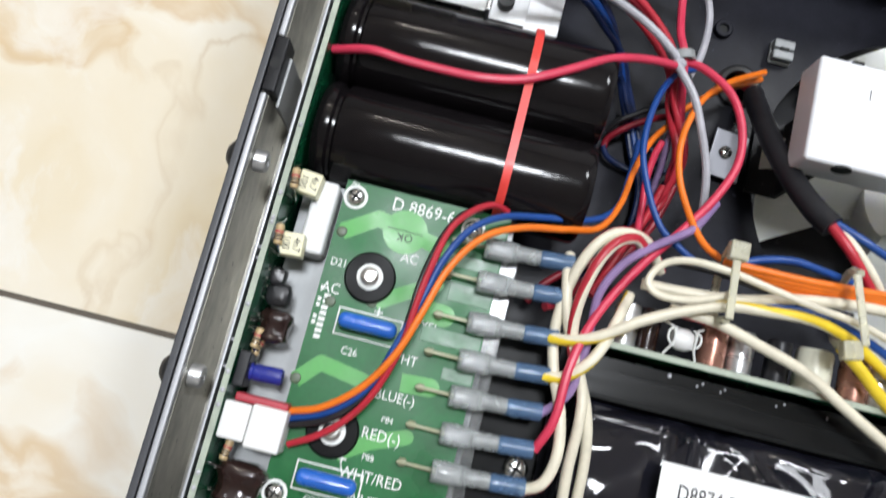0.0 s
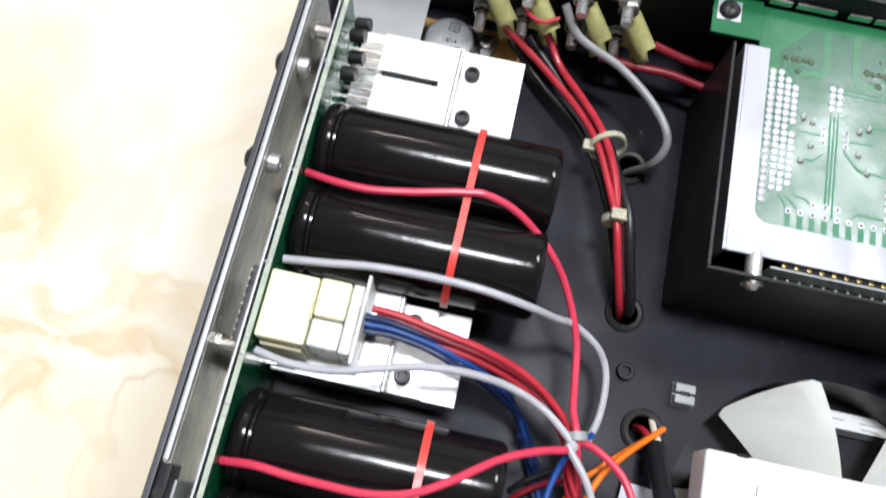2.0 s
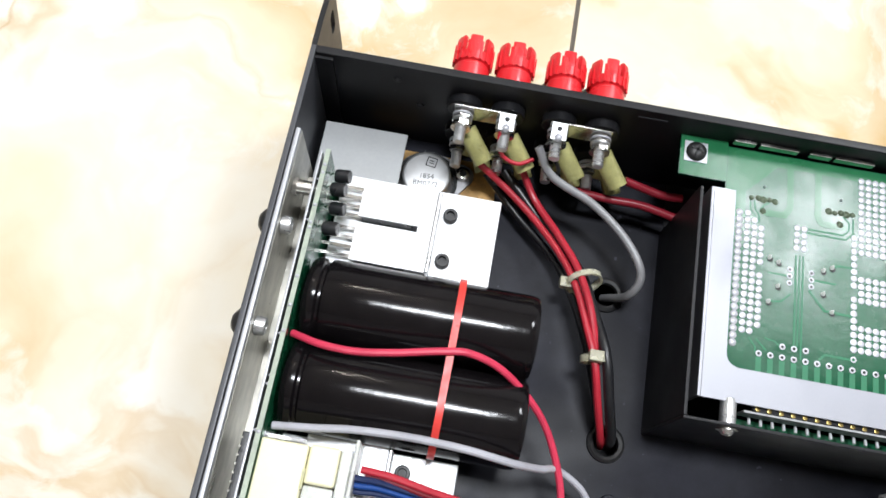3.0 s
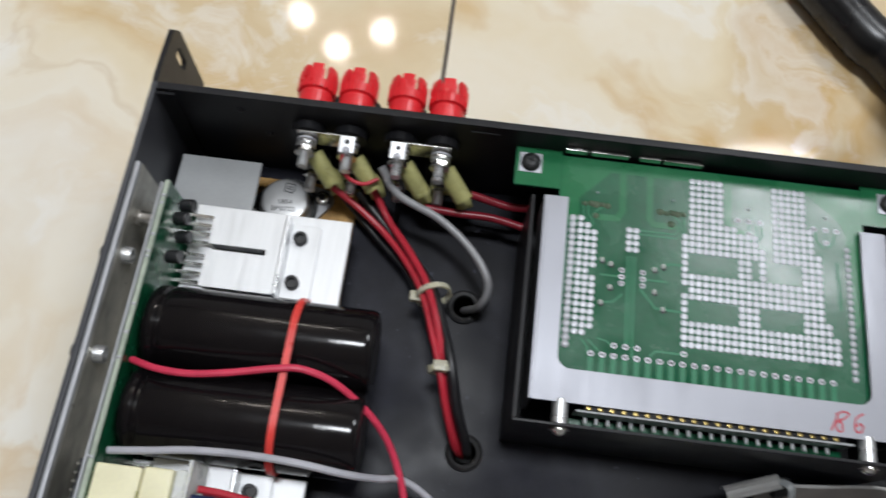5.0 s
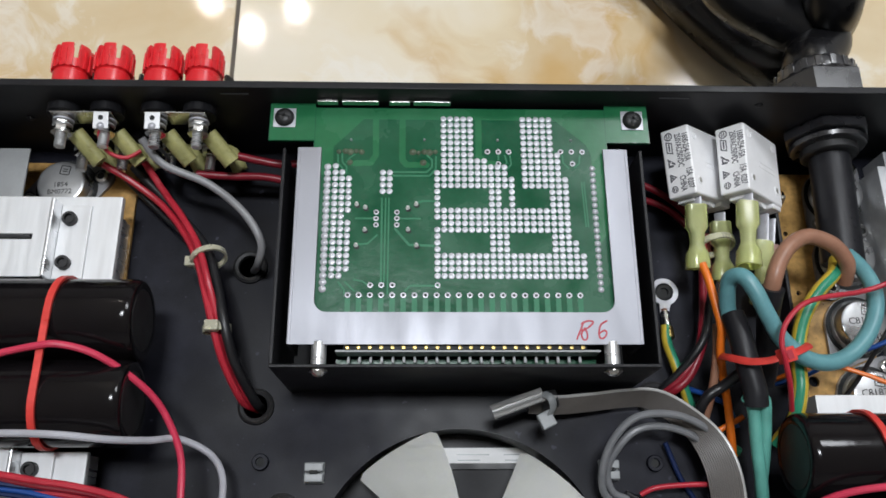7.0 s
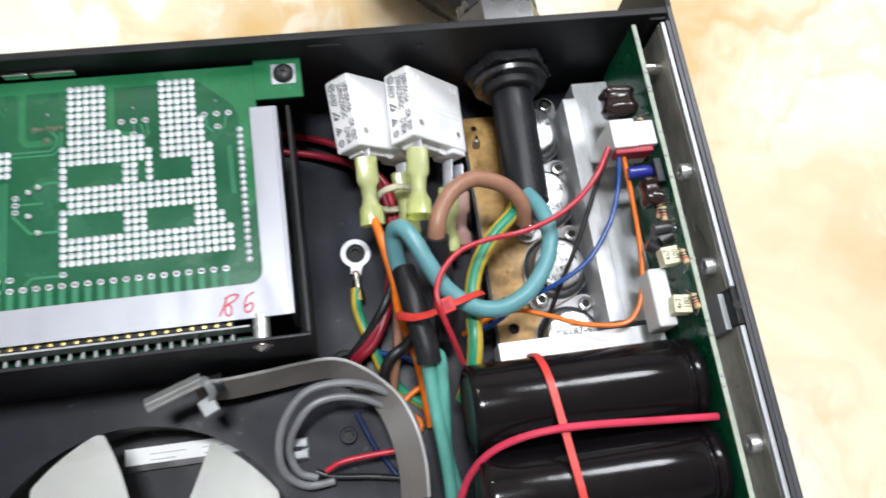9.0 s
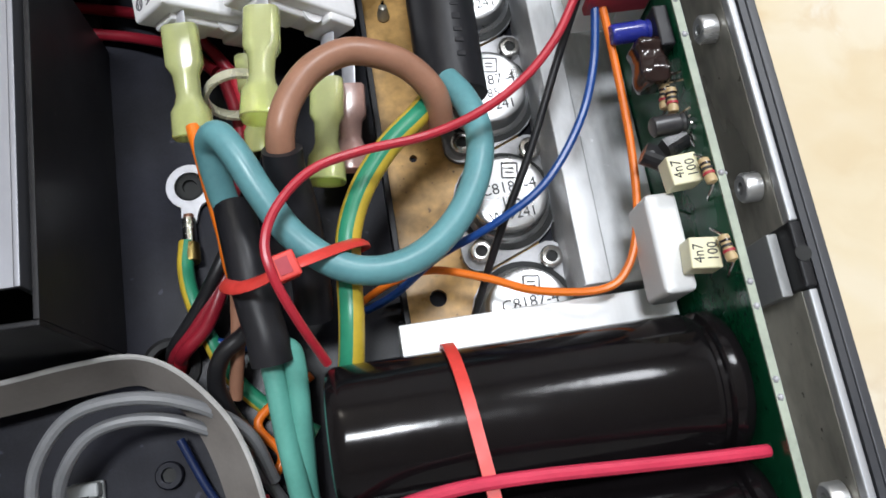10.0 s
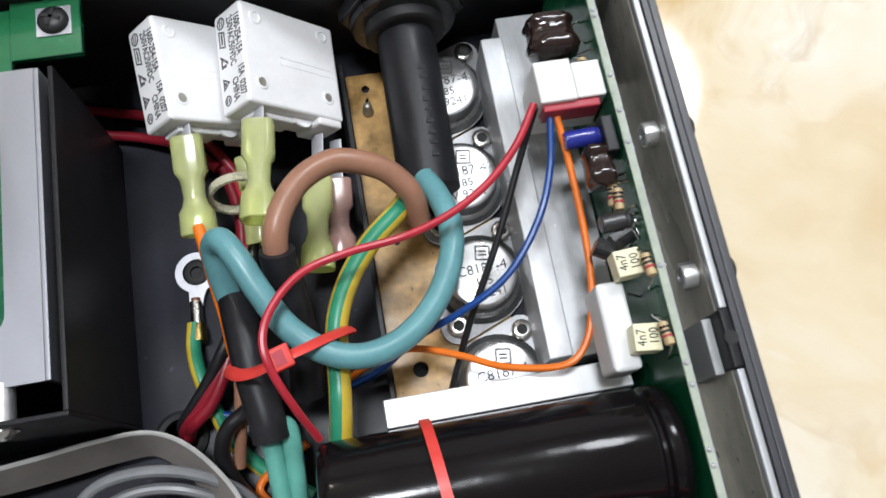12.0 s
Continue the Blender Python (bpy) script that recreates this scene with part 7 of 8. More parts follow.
wire([(-0.0335, 0.1193, 0.0420), (-0.0237, 0.1187, 0.0420), (-0.0108, 0.1166, 0.0410), (0.0021, 0.1147, 0.0390), (0.0159, 0.1110, 0.0350), (0.0268, 0.1047, 0.0310), (0.0342, 0.0970, 0.0280), (0.0365, 0.0855, 0.0260), (0.0415, 0.0743, 0.0240), (0.0429, 0.0633, 0.0210), (0.0393, 0.0520, 0.0180), (0.0329, 0.0399, 0.0140), (0.0263, 0.0302, 0.0120)], 0.0012, W_RED, "dark red wire from the cream plug", group="red plug wires")
wire([(-0.0320, 0.1178, 0.0400), (-0.0222, 0.1172, 0.0400), (-0.0093, 0.1150, 0.0390), (0.0038, 0.1131, 0.0370), (0.0176, 0.1093, 0.0330), (0.0286, 0.1030, 0.0290), (0.0361, 0.0952, 0.0260), (0.0385, 0.0842, 0.0240), (0.0431, 0.0720, 0.0240), (0.0444, 0.0643, 0.0190), (0.0383, 0.0517, 0.0180), (0.0339, 0.0402, 0.0140), (0.0268, 0.0277, 0.0120)], 0.0012, W_DKRED, "dark red wire from the cream plug", group="red plug wires")
wire([(-0.0342, 0.1164, 0.0380), (-0.0243, 0.1158, 0.0380), (-0.0113, 0.1136, 0.0370), (0.0018, 0.1117, 0.0350), (0.0157, 0.1079, 0.0310), (0.0268, 0.1015, 0.0270), (0.0343, 0.0936, 0.0240), (0.0368, 0.0829, 0.0220), (0.0409, 0.0700, 0.0240), (0.0424, 0.0644, 0.0170), (0.0407, 0.0523, 0.0180), (0.0315, 0.0396, 0.0140), (0.0271, 0.0263, 0.0120)], 0.0012, W_RED, "dark red wire from the cream plug", group="red plug wires")
wire([(-0.0489, -0.0335, 0.0460), (-0.0407, -0.0304, 0.0490), (-0.0319, -0.0230, 0.0520), (-0.0255, -0.0126, 0.0545), (-0.0217, -0.0012, 0.0555), (-0.0180, 0.0111, 0.0555), (-0.0114, 0.0214, 0.0545), (-0.0017, 0.0275, 0.0510), (0.0109, 0.0315, 0.0450), (0.0206, 0.0358, 0.0390), (0.0261, 0.0458, 0.0330), (0.0290, 0.0586, 0.0280), (0.0332, 0.0706, 0.0230), (0.0392, 0.0800, 0.0180)], 0.00095, W_ORANGE, "orange wire from the white plug over the green board", group="front loom wires")
wire([(-0.0486, -0.0353, 0.0450), (-0.0390, -0.0313, 0.0480), (-0.0305, -0.0229, 0.0510), (-0.0261, -0.0104, 0.0530), (-0.0225, 0.0020, 0.0540), (-0.0198, 0.0132, 0.0540), (-0.0148, 0.0232, 0.0530), (-0.0068, 0.0295, 0.0500), (0.0041, 0.0332, 0.0450), (0.0174, 0.0372, 0.0390), (0.0252, 0.0442, 0.0330), (0.0280, 0.0566, 0.0280), (0.0296, 0.0700, 0.0220)], 0.00095, W_BLUE, "blue wire from the white plug over the green board", group="front loom wires")
wire([(-0.0472, -0.0418, 0.0450), (-0.0403, -0.0377, 0.0480), (-0.0341, -0.0321, 0.0500), (-0.0287, -0.0236, 0.0520), (-0.0248, -0.0109, 0.0540), (-0.0238, -0.0002, 0.0550), (-0.0226, 0.0095, 0.0550), (-0.0202, 0.0214, 0.0530), (-0.0157, 0.0284, 0.0510), (-0.0104, 0.0324, 0.0480), (-0.0058, 0.0326, 0.0440)], 0.0009, W_RED, "red wire from the white plug over the green board", group="front loom wires")
wire([(-0.0481, -0.0370, 0.0450), (-0.0392, -0.0334, 0.0480), (-0.0313, -0.0258, 0.0500), (-0.0262, -0.0133, 0.0520), (-0.0247, -0.0033, 0.0530), (-0.0240, 0.0076, 0.0530), (-0.0216, 0.0195, 0.0510), (-0.0180, 0.0273, 0.0490), (-0.0130, 0.0306, 0.0460)], 0.0009, W_BLACK, "black wire from the white plug over the green board", group="front loom wires")
wire([(0.0428, 0.0990, 0.0200), (0.0349, 0.0908, 0.0280), (0.0297, 0.0778, 0.0340), (0.0284, 0.0629, 0.0370), (0.0316, 0.0512, 0.0380), (0.0369, 0.0414, 0.0380), (0.0425, 0.0368, 0.0380), (0.0510, 0.0320, 0.0400), (0.0590, 0.0327, 0.0440)], 0.001, W_BLUE, "blue wire looping up beside the fan", group="front loom wires")
wire([(0.0669, 0.1067, 0.0140), (0.0528, 0.0944, 0.0260), (0.0438, 0.0836, 0.0320), (0.0393, 0.0697, 0.0360), (0.0397, 0.0576, 0.0380), (0.0435, 0.0469, 0.0400), (0.0488, 0.0375, 0.0430), (0.0548, 0.0324, 0.0470)], 0.001, W_ORANGE, "orange wire looping up beside the fan", group="front loom wires")
wire([(0.0392, 0.0814, 0.0140), (0.0430, 0.0857, 0.0200), (0.0516, 0.0938, 0.0200), (0.0681, 0.1071, 0.0080)], 0.001, W_ORANGE, "orange wire crossing to the grommet", group="front loom wires")
wire([(0.0532, 0.0525, 0.0340), (0.0471, 0.0428, 0.0405), (0.0431, 0.0388, 0.0425), (0.0339, 0.0317, 0.0462), (0.0270, 0.0249, 0.0480), (0.0228, 0.0161, 0.0472), (0.0227, 0.0075, 0.0457), (0.0226, 0.0005, 0.0457), (0.0212, -0.0102, 0.0457), (0.0182, -0.0150, 0.0450), (0.0144, -0.0185, 0.0450)], 0.0012, W_VIOLET, "violet wire bending to a terminal", group="front loom wires")
wire([(0.0412, 0.0852, 0.0200), (0.0394, 0.0760, 0.0200), (0.0389, 0.0660, 0.0180), (0.0378, 0.0516, 0.0140)], 0.0011, W_VIOLET, "violet wire among the red ones", group="front loom wires")
wire([(-0.0374, 0.1170, 0.0425), (-0.0341, 0.1163, 0.0425), (-0.0275, 0.1164, 0.0410), (-0.0166, 0.1152, 0.0390), (-0.0053, 0.1136, 0.0360), (0.0052, 0.1110, 0.0310), (0.0131, 0.1062, 0.0240), (0.0187, 0.0997, 0.0160), (0.0228, 0.0921, 0.0090), (0.0272, 0.0833, 0.0050), (0.0319, 0.0710, 0.0040), (0.0360, 0.0612, 0.0050), (0.0356, 0.0471, 0.0060), (0.0303, 0.0339, 0.0070), (0.0211, 0.0238, 0.0080)], 0.0011, W_DKBLUE, "blue wire from the cream plug beside the red ones", group="blue plug wires")
wire([(-0.0369, 0.1150, 0.0405), (-0.0336, 0.1145, 0.0405), (-0.0270, 0.1148, 0.0395), (-0.0161, 0.1135, 0.0380), (-0.0059, 0.1114, 0.0360), (0.0042, 0.1089, 0.0310), (0.0122, 0.1049, 0.0240), (0.0193, 0.0998, 0.0160), (0.0239, 0.0924, 0.0090), (0.0287, 0.0837, 0.0050), (0.0337, 0.0714, 0.0040), (0.0377, 0.0616, 0.0050), (0.0373, 0.0475, 0.0060), (0.0317, 0.0343, 0.0070), (0.0221, 0.0241, 0.0080)], 0.0011, W_BLUE, "blue wire from the cream plug beside the red ones", group="blue plug wires")
wire([(-0.0364, 0.1130, 0.0385), (-0.0331, 0.1127, 0.0385), (-0.0265, 0.1131, 0.0380), (-0.0156, 0.1118, 0.0370), (-0.0065, 0.1092, 0.0360), (0.0032, 0.1067, 0.0310), (0.0114, 0.1035, 0.0240), (0.0198, 0.0999, 0.0160), (0.0250, 0.0927, 0.0090), (0.0302, 0.0840, 0.0050), (0.0356, 0.0719, 0.0040), (0.0393, 0.0620, 0.0050), (0.0389, 0.0479, 0.0060), (0.0331, 0.0346, 0.0070), (0.0232, 0.0244, 0.0080)], 0.0011, W_DKBLUE, "blue wire from the cream plug beside the red ones", group="blue plug wires")
wire([(0.0204, 0.0944, 0.0130), (0.0230, 0.0929, 0.0100), (0.0271, 0.0858, 0.0070), (0.0333, 0.0797, 0.0040), (0.0392, 0.0739, 0.0030), (0.0439, 0.0681, 0.0040)], 0.0011, W_DKBLUE, "navy wire low on the deck beside the capacitors", group="harness wires")
wire([(0.0217, 0.0774, 0.0060), (0.0243, 0.0802, 0.0090), (0.0296, 0.0836, 0.0110), (0.0345, 0.0861, 0.0130), (0.0387, 0.0878, 0.0150)], 0.001, W_BLACK, "black wire low on the deck beside the capacitors", group="harness wires")
wire([(0.0395, 0.0836, 0.0150), (0.0354, 0.0829, 0.0120), (0.0304, 0.0807, 0.0100), (0.0251, 0.0771, 0.0080), (0.0223, 0.0741, 0.0060), (0.0220, 0.0711, 0.0050)], 0.0011, W_DKRED, "dark red wire bending back to a capacitor", group="harness wires")
wire([(0.0214, 0.0720, 0.0060), (0.0235, 0.0692, 0.0050), (0.0274, 0.0676, 0.0040), (0.0328, 0.0662, 0.0040), (0.0377, 0.0655, 0.0040)], 0.001, W_DKBLUE, "navy wire bending back to a capacitor", group="harness wires")
wire([(0.0447, 0.0656, 0.0130), (0.0424, 0.0609, 0.0110), (0.0401, 0.0558, 0.0090), (0.0375, 0.0494, 0.0080)], 0.0012, W_DKBLUE, "navy wire under the red ones", group="harness wires")
wire([(0.0363, 0.0707, 0.0240), (0.0347, 0.0657, 0.0250), (0.0333, 0.0573, 0.0270), (0.0333, 0.0487, 0.0280), (0.0331, 0.0405, 0.0300), (0.0326, 0.0351, 0.0320)], 0.0011, W_PINK, "pinkish red wire dropping into the cream loom", group="harness wires")
wire([(0.0139, -0.0388, 0.0440), (0.0189, -0.0355, 0.0460), (0.0208, -0.0276, 0.0470), (0.0194, -0.0176, 0.0470), (0.0155, -0.0064, 0.0450), (0.0137, 0.0042, 0.0440), (0.0144, 0.0152, 0.0460), (0.0171, 0.0251, 0.0490), (0.0218, 0.0317, 0.0500), (0.0280, 0.0341, 0.0480), (0.0343, 0.0335, 0.0430), (0.0406, 0.0283, 0.0360)], 0.00152, W_WHITE, "cream wire with a red stripe from a terminal", group="front loom wires", stripe=(0, 1, 2, 3), stripe_mat=W_RED, twist=0.05, phase=1.6)
wire([(0.0259, -0.0419, 0.0400), (0.0250, -0.0299, 0.0430), (0.0250, -0.0177, 0.0450), (0.0237, -0.0089, 0.0450), (0.0189, 0.0007, 0.0460), (0.0176, 0.0110, 0.0490), (0.0195, 0.0220, 0.0520), (0.0234, 0.0293, 0.0520), (0.0289, 0.0326, 0.0490), (0.0337, 0.0310, 0.0440)], 0.00152, W_WHITE, "cream wire with a red stripe rising from the front", group="front loom wires", stripe=(0, 1, 2, 3), stripe_mat=W_RED, twist=0.05, phase=1.6)
wire([(0.0300, -0.0412, 0.0380), (0.0292, -0.0260, 0.0410), (0.0265, -0.0144, 0.0430), (0.0211, -0.0034, 0.0450), (0.0161, 0.0078, 0.0460), (0.0137, 0.0183, 0.0460), (0.0136, 0.0254, 0.0420)], 0.00152, W_WHITE, "cream wire rising from the front", group="front loom wires")
wire([(0.0121, 0.0013, 0.0455), (0.0185, 0.0020, 0.0480), (0.0252, 0.0048, 0.0500), (0.0341, 0.0108, 0.0520), (0.0463, 0.0169, 0.0530), (0.0563, 0.0201, 0.0530), (0.0653, 0.0211, 0.0530), (0.0777, 0.0219, 0.0520), (0.0882, 0.0201, 0.0500), (0.0982, 0.0160, 0.0470), (0.1101, 0.0098, 0.0440)], 0.00152, W_WHITE, "cream and yellow wire lying over the front board", group="front loom wires", stripe=(0, 1, 2, 3, 4, 5, 6), stripe_mat=W_YELLOW, twist=0.09, phase=0.2)
wire([(0.0129, -0.0089, 0.0455), (0.0179, -0.0080, 0.0470), (0.0227, -0.0039, 0.0490), (0.0263, 0.0023, 0.0490), (0.0292, 0.0110, 0.0470), (0.0316, 0.0183, 0.0440)], 0.00152, W_WHITE, "cream and yellow wire from a terminal into the loom", group="front loom wires", stripe=(0, 1, 2, 3, 4, 5, 6), stripe_mat=W_YELLOW, twist=0.09, phase=0.2)
wire([(0.0554, 0.0231, 0.0540), (0.0453, 0.0189, 0.0550), (0.0364, 0.0181, 0.0550), (0.0330, 0.0211, 0.0550), (0.0362, 0.0264, 0.0550), (0.0430, 0.0286, 0.0560), (0.0537, 0.0282, 0.0560), (0.0646, 0.0264, 0.0560), (0.0773, 0.0247, 0.0550), (0.0891, 0.0238, 0.0530), (0.1018, 0.0214, 0.0500)], 0.0010, W_WHITE, "thin cream wire with a loop over the loom", group="front loom wires")
wire([(0.0418, 0.0165, 0.0480), (0.0541, 0.0156, 0.0490), (0.0670, 0.0123, 0.0490), (0.0804, 0.0084, 0.0480), (0.0910, 0.0027, 0.0470), (0.1000, -0.0019, 0.0460), (0.1121, -0.0080, 0.0450)], 0.00155, W_WHITE, "cream wire with red patches running to the front", group="front loom wires", stripe=(0, 1, 2, 3), stripe_mat=W_RED, twist=0.05, phase=1.6)
wire([(0.0335, 0.0217, 0.0460), (0.0439, 0.0217, 0.0480), (0.0585, 0.0228, 0.0500), (0.0733, 0.0266, 0.0500), (0.0888, 0.0291, 0.0490), (0.1053, 0.0303, 0.0470)], 0.00155, W_WHITE, "cream wire under the loom", group="front loom wires")
wire([(0.0881, 0.0177, 0.0480), (0.0943, 0.0127, 0.0480), (0.1002, 0.0080, 0.0470), (0.1092, 0.0018, 0.0450)], 0.0017, W_YELLOW, "yellow wire running to the front", group="front loom wires")
wire([(0.0632, 0.0225, 0.0500), (0.0768, 0.0240, 0.0500), (0.0899, 0.0223, 0.0490), (0.1064, 0.0165, 0.0460)], 0.0012, W_BLUE, "blue wire under the cream ones", group="front loom wires")
wire([(0.0446, 0.0604, 0.0160), (0.0397, 0.0455, 0.0180), (0.0326, 0.0341, 0.0200), (0.0249, 0.0264, 0.0220), (0.0144, 0.0128, 0.0400), (0.0096, 0.0094, 0.0445)], 0.0012, W_DKRED, "dark red wire under the loom", group="front loom wires")
wire([(0.0325, 0.0355, 0.0120), (0.0210, 0.0289, 0.0120), (0.0118, 0.0209, 0.0120), (0.0081, 0.0147, 0.0100)], 0.0012, W_DKRED, "dark red wire low by the deck", group="front loom wires")
wire([(0.0402, 0.0582, 0.0200), (0.0350, 0.0430, 0.0240), (0.0298, 0.0323, 0.0260), (0.0234, 0.0179, 0.0300)], 0.0012, W_RED, "red wire dropping under the loom", group="front loom wires")
wire([(0.0529, 0.0321, 0.0500), (0.0626, 0.0319, 0.0510), (0.0750, 0.0321, 0.0510), (0.0877, 0.0331, 0.0500), (0.1041, 0.0346, 0.0480)], 0.0011, W_ORANGE, "orange wire bundled over the front board", group="orange bundle")
wire([(0.0547, 0.0317, 0.0488), (0.0633, 0.0310, 0.0498), (0.0756, 0.0312, 0.0500), (0.0883, 0.0324, 0.0490), (0.1042, 0.0339, 0.0480)], 0.0011, W_ORANGE, "orange wire bundled over the front board", group="orange bundle")
wire([(0.0565, 0.0312, 0.0476), (0.0640, 0.0301, 0.0486), (0.0762, 0.0304, 0.0490), (0.0890, 0.0317, 0.0480), (0.1043, 0.0331, 0.0480)], 0.0011, W_ORANGE, "orange wire bundled over the front board", group="orange bundle")
wire([(0.0583, 0.0307, 0.0464), (0.0646, 0.0291, 0.0474), (0.0768, 0.0296, 0.0480), (0.0896, 0.0311, 0.0470), (0.1044, 0.0324, 0.0480)], 0.0011, W_ORANGE, "orange wire bundled over the front board", group="orange bundle")
wire([(0.0575, 0.0327, 0.0480), (0.0629, 0.0352, 0.0490), (0.0719, 0.0371, 0.0490), (0.0803, 0.0366, 0.0480), (0.0893, 0.0359, 0.0460)], 0.0011, W_BLUE, "blue wire beside the orange bundle", group="front loom wires")
wire([(0.0414, 0.0298, 0.0460), (0.0515, 0.0291, 0.0490), (0.0638, 0.0276, 0.0500), (0.0765, 0.0258, 0.0500), (0.0893, 0.0261, 0.0490)], 0.0011, W_BLACK, "black wire beside the orange bundle", group="front loom wires")
wire([(0.0664, 0.1010, 0.0085), (0.0667, 0.0945, 0.0135), (0.0686, 0.0788, 0.0260), (0.0729, 0.0638, 0.0370), (0.0774, 0.0543, 0.0440), (0.0815, 0.0497, 0.0470)], 0.0034, M_SLEEVE, "dark grey sleeve rising out of a grommet", name="wire_sleeve", category="sleeve")
wire([(0.0805, 0.0504, 0.0470), (0.0857, 0.0442, 0.0490), (0.0919, 0.0379, 0.0480), (0.0971, 0.0315, 0.0460)], 0.0015, W_RED, "red wire leaving the dark sleeve", group="front loom wires")
wire([(0.0822, 0.0504, 0.0460), (0.0871, 0.0453, 0.0490), (0.0936, 0.0382, 0.0490), (0.0997, 0.0322, 0.0460)], 0.0012, W_WHITE, "white wire leaving the dark sleeve", group="front loom wires")
wire([(0.0820, 0.0510, 0.0470), (0.0891, 0.0475, 0.0490), (0.0958, 0.0448, 0.0490), (0.1067, 0.0426, 0.0470)], 0.0012, W_BLUE, "blue wire leaving the dark sleeve", group="front loom wires")
wire([(0.0665, 0.1134, -0.0040), (0.0664, 0.1070, 0.0040), (0.0679, 0.0988, 0.0120), (0.0694, 0.0928, 0.0140)], 0.0012, W_WHITE, "white wire end in the grommet", group="front loom wires")
wire([(0.0628, 0.1085, -0.0080), (0.0636, 0.1062, 0.0020), (0.0655, 0.1015, 0.0085), (0.0672, 0.0960, 0.0120)], 0.0013, W_RED, "red wire rising out of the grommet", group="front loom wires")
wire([(-0.0132, 0.2411, 0.0200), (-0.0027, 0.2356, 0.0160), (0.0105, 0.2257, 0.0140), (0.0222, 0.2115, 0.0180), (0.0294, 0.1983, 0.0220), (0.0344, 0.1840, 0.0245), (0.0388, 0.1706, 0.0255), (0.0423, 0.1590, 0.0200), (0.0473, 0.1478, 0.0080), (0.0508, 0.1462, -0.0060)], 0.0014, W_RED, "red harness wire running into a grommet", group="speaker harness")
wire([(0.0032, 0.2421, 0.0200), (0.0104, 0.2319, 0.0160), (0.0207, 0.2183, 0.0190), (0.0291, 0.2049, 0.0230), (0.0348, 0.1902, 0.0260), (0.0388, 0.1763, 0.0240), (0.0408, 0.1660, 0.0205), (0.0440, 0.1572, 0.0135), (0.0488, 0.1474, 0.0030), (0.0505, 0.1474, -0.0060)], 0.0014, W_RED, "red harness wire running into a grommet", group="speaker harness")
wire([(-0.0031, 0.2429, 0.0140), (0.0146, 0.2248, 0.0120), (0.0302, 0.2070, 0.0170), (0.0374, 0.1895, 0.0215), (0.0424, 0.1736, 0.0262), (0.0463, 0.1597, 0.0205), (0.0516, 0.1482, 0.0060), (0.0526, 0.1466, -0.0060)], 0.0019, W_BLACK, "black harness wire running into a grommet", group="speaker harness")
wire([(-0.0102, 0.2422, 0.0100), (0.0062, 0.2264, 0.0080), (0.0210, 0.2120, 0.0100), (0.0308, 0.1939, 0.0140), (0.0377, 0.1749, 0.0170), (0.0432, 0.1593, 0.0130), (0.0484, 0.1486, 0.0030)], 0.0014, W_BLACK, "black harness wire under the red ones", group="speaker harness")
wire([(0.0068, 0.2447, 0.0360), (0.0142, 0.2366, 0.0300), (0.0315, 0.2300, 0.0260), (0.0453, 0.2192, 0.0240), (0.0528, 0.2076, 0.0220), (0.0508, 0.2010, 0.0140), (0.0452, 0.2045, -0.0060)], 0.0016, W_GREY3, "grey wire curving down into a grommet", group="speaker harness")
wire([(-0.0081, 0.2474, 0.0410), (-0.0080, 0.2431, 0.0380), (-0.0057, 0.2395, 0.0340), (0.0003, 0.2383, 0.0320), (0.0059, 0.2413, 0.0320)], 0.0008, W_RED, "thin red wire soldered to a lug", group="speaker harness")
wire([(0.0109, 0.2475, 0.0410), (0.0133, 0.2418, 0.0360), (0.0161, 0.2391, 0.0300), (0.0133, 0.2382, 0.0240)], 0.0008, W_BLACK, "thin black wire soldered to a lug", group="speaker harness")
wire([(0.0421, 0.2423, 0.0260), (0.0504, 0.2413, 0.0240), (0.0582, 0.2403, 0.0230), (0.0655, 0.2410, 0.0220)], 0.0016, W_DKRED, "dark red wire running into the tray", group="speaker harness")
wire([(0.0241, 0.2380, 0.0180), (0.0377, 0.2375, 0.0170), (0.0516, 0.2373, 0.0170), (0.0655, 0.2350, 0.0160)], 0.0016, W_DKRED, "dark red wire running into the tray", group="speaker harness")
wire([(0.2812, 0.2008, 0.0278), (0.2835, 0.1939, 0.0319), (0.2848, 0.1850, 0.0350), (0.2830, 0.1755, 0.0363), (0.2774, 0.1658, 0.0368), (0.2693, 0.1589, 0.0375), (0.2603, 0.1561, 0.0389), (0.2516, 0.1580, 0.0401), (0.2437, 0.1647, 0.0418), (0.2386, 0.1734, 0.0443), (0.2350, 0.1811, 0.0457), (0.2316, 0.1865, 0.0449), (0.2287, 0.1867, 0.0398), (0.2290, 0.1803, 0.0345), (0.2301, 0.1746, 0.0313)], 0.003, W_TEAL, "thick teal mains core looping over the wires", group="mains wires")
wire([(0.2780, 0.1896, 0.0282), (0.2767, 0.1948, 0.0346), (0.2718, 0.1999, 0.0382), (0.2653, 0.2023, 0.0409), (0.2586, 0.2028, 0.0425), (0.2514, 0.1989, 0.0442), (0.2463, 0.1927, 0.0446), (0.2437, 0.1864, 0.0438), (0.2431, 0.1808, 0.0397), (0.2442, 0.1752, 0.0332)], 0.003, W_BROWN, "thick brown mains core looping over the wires", group="mains wires")
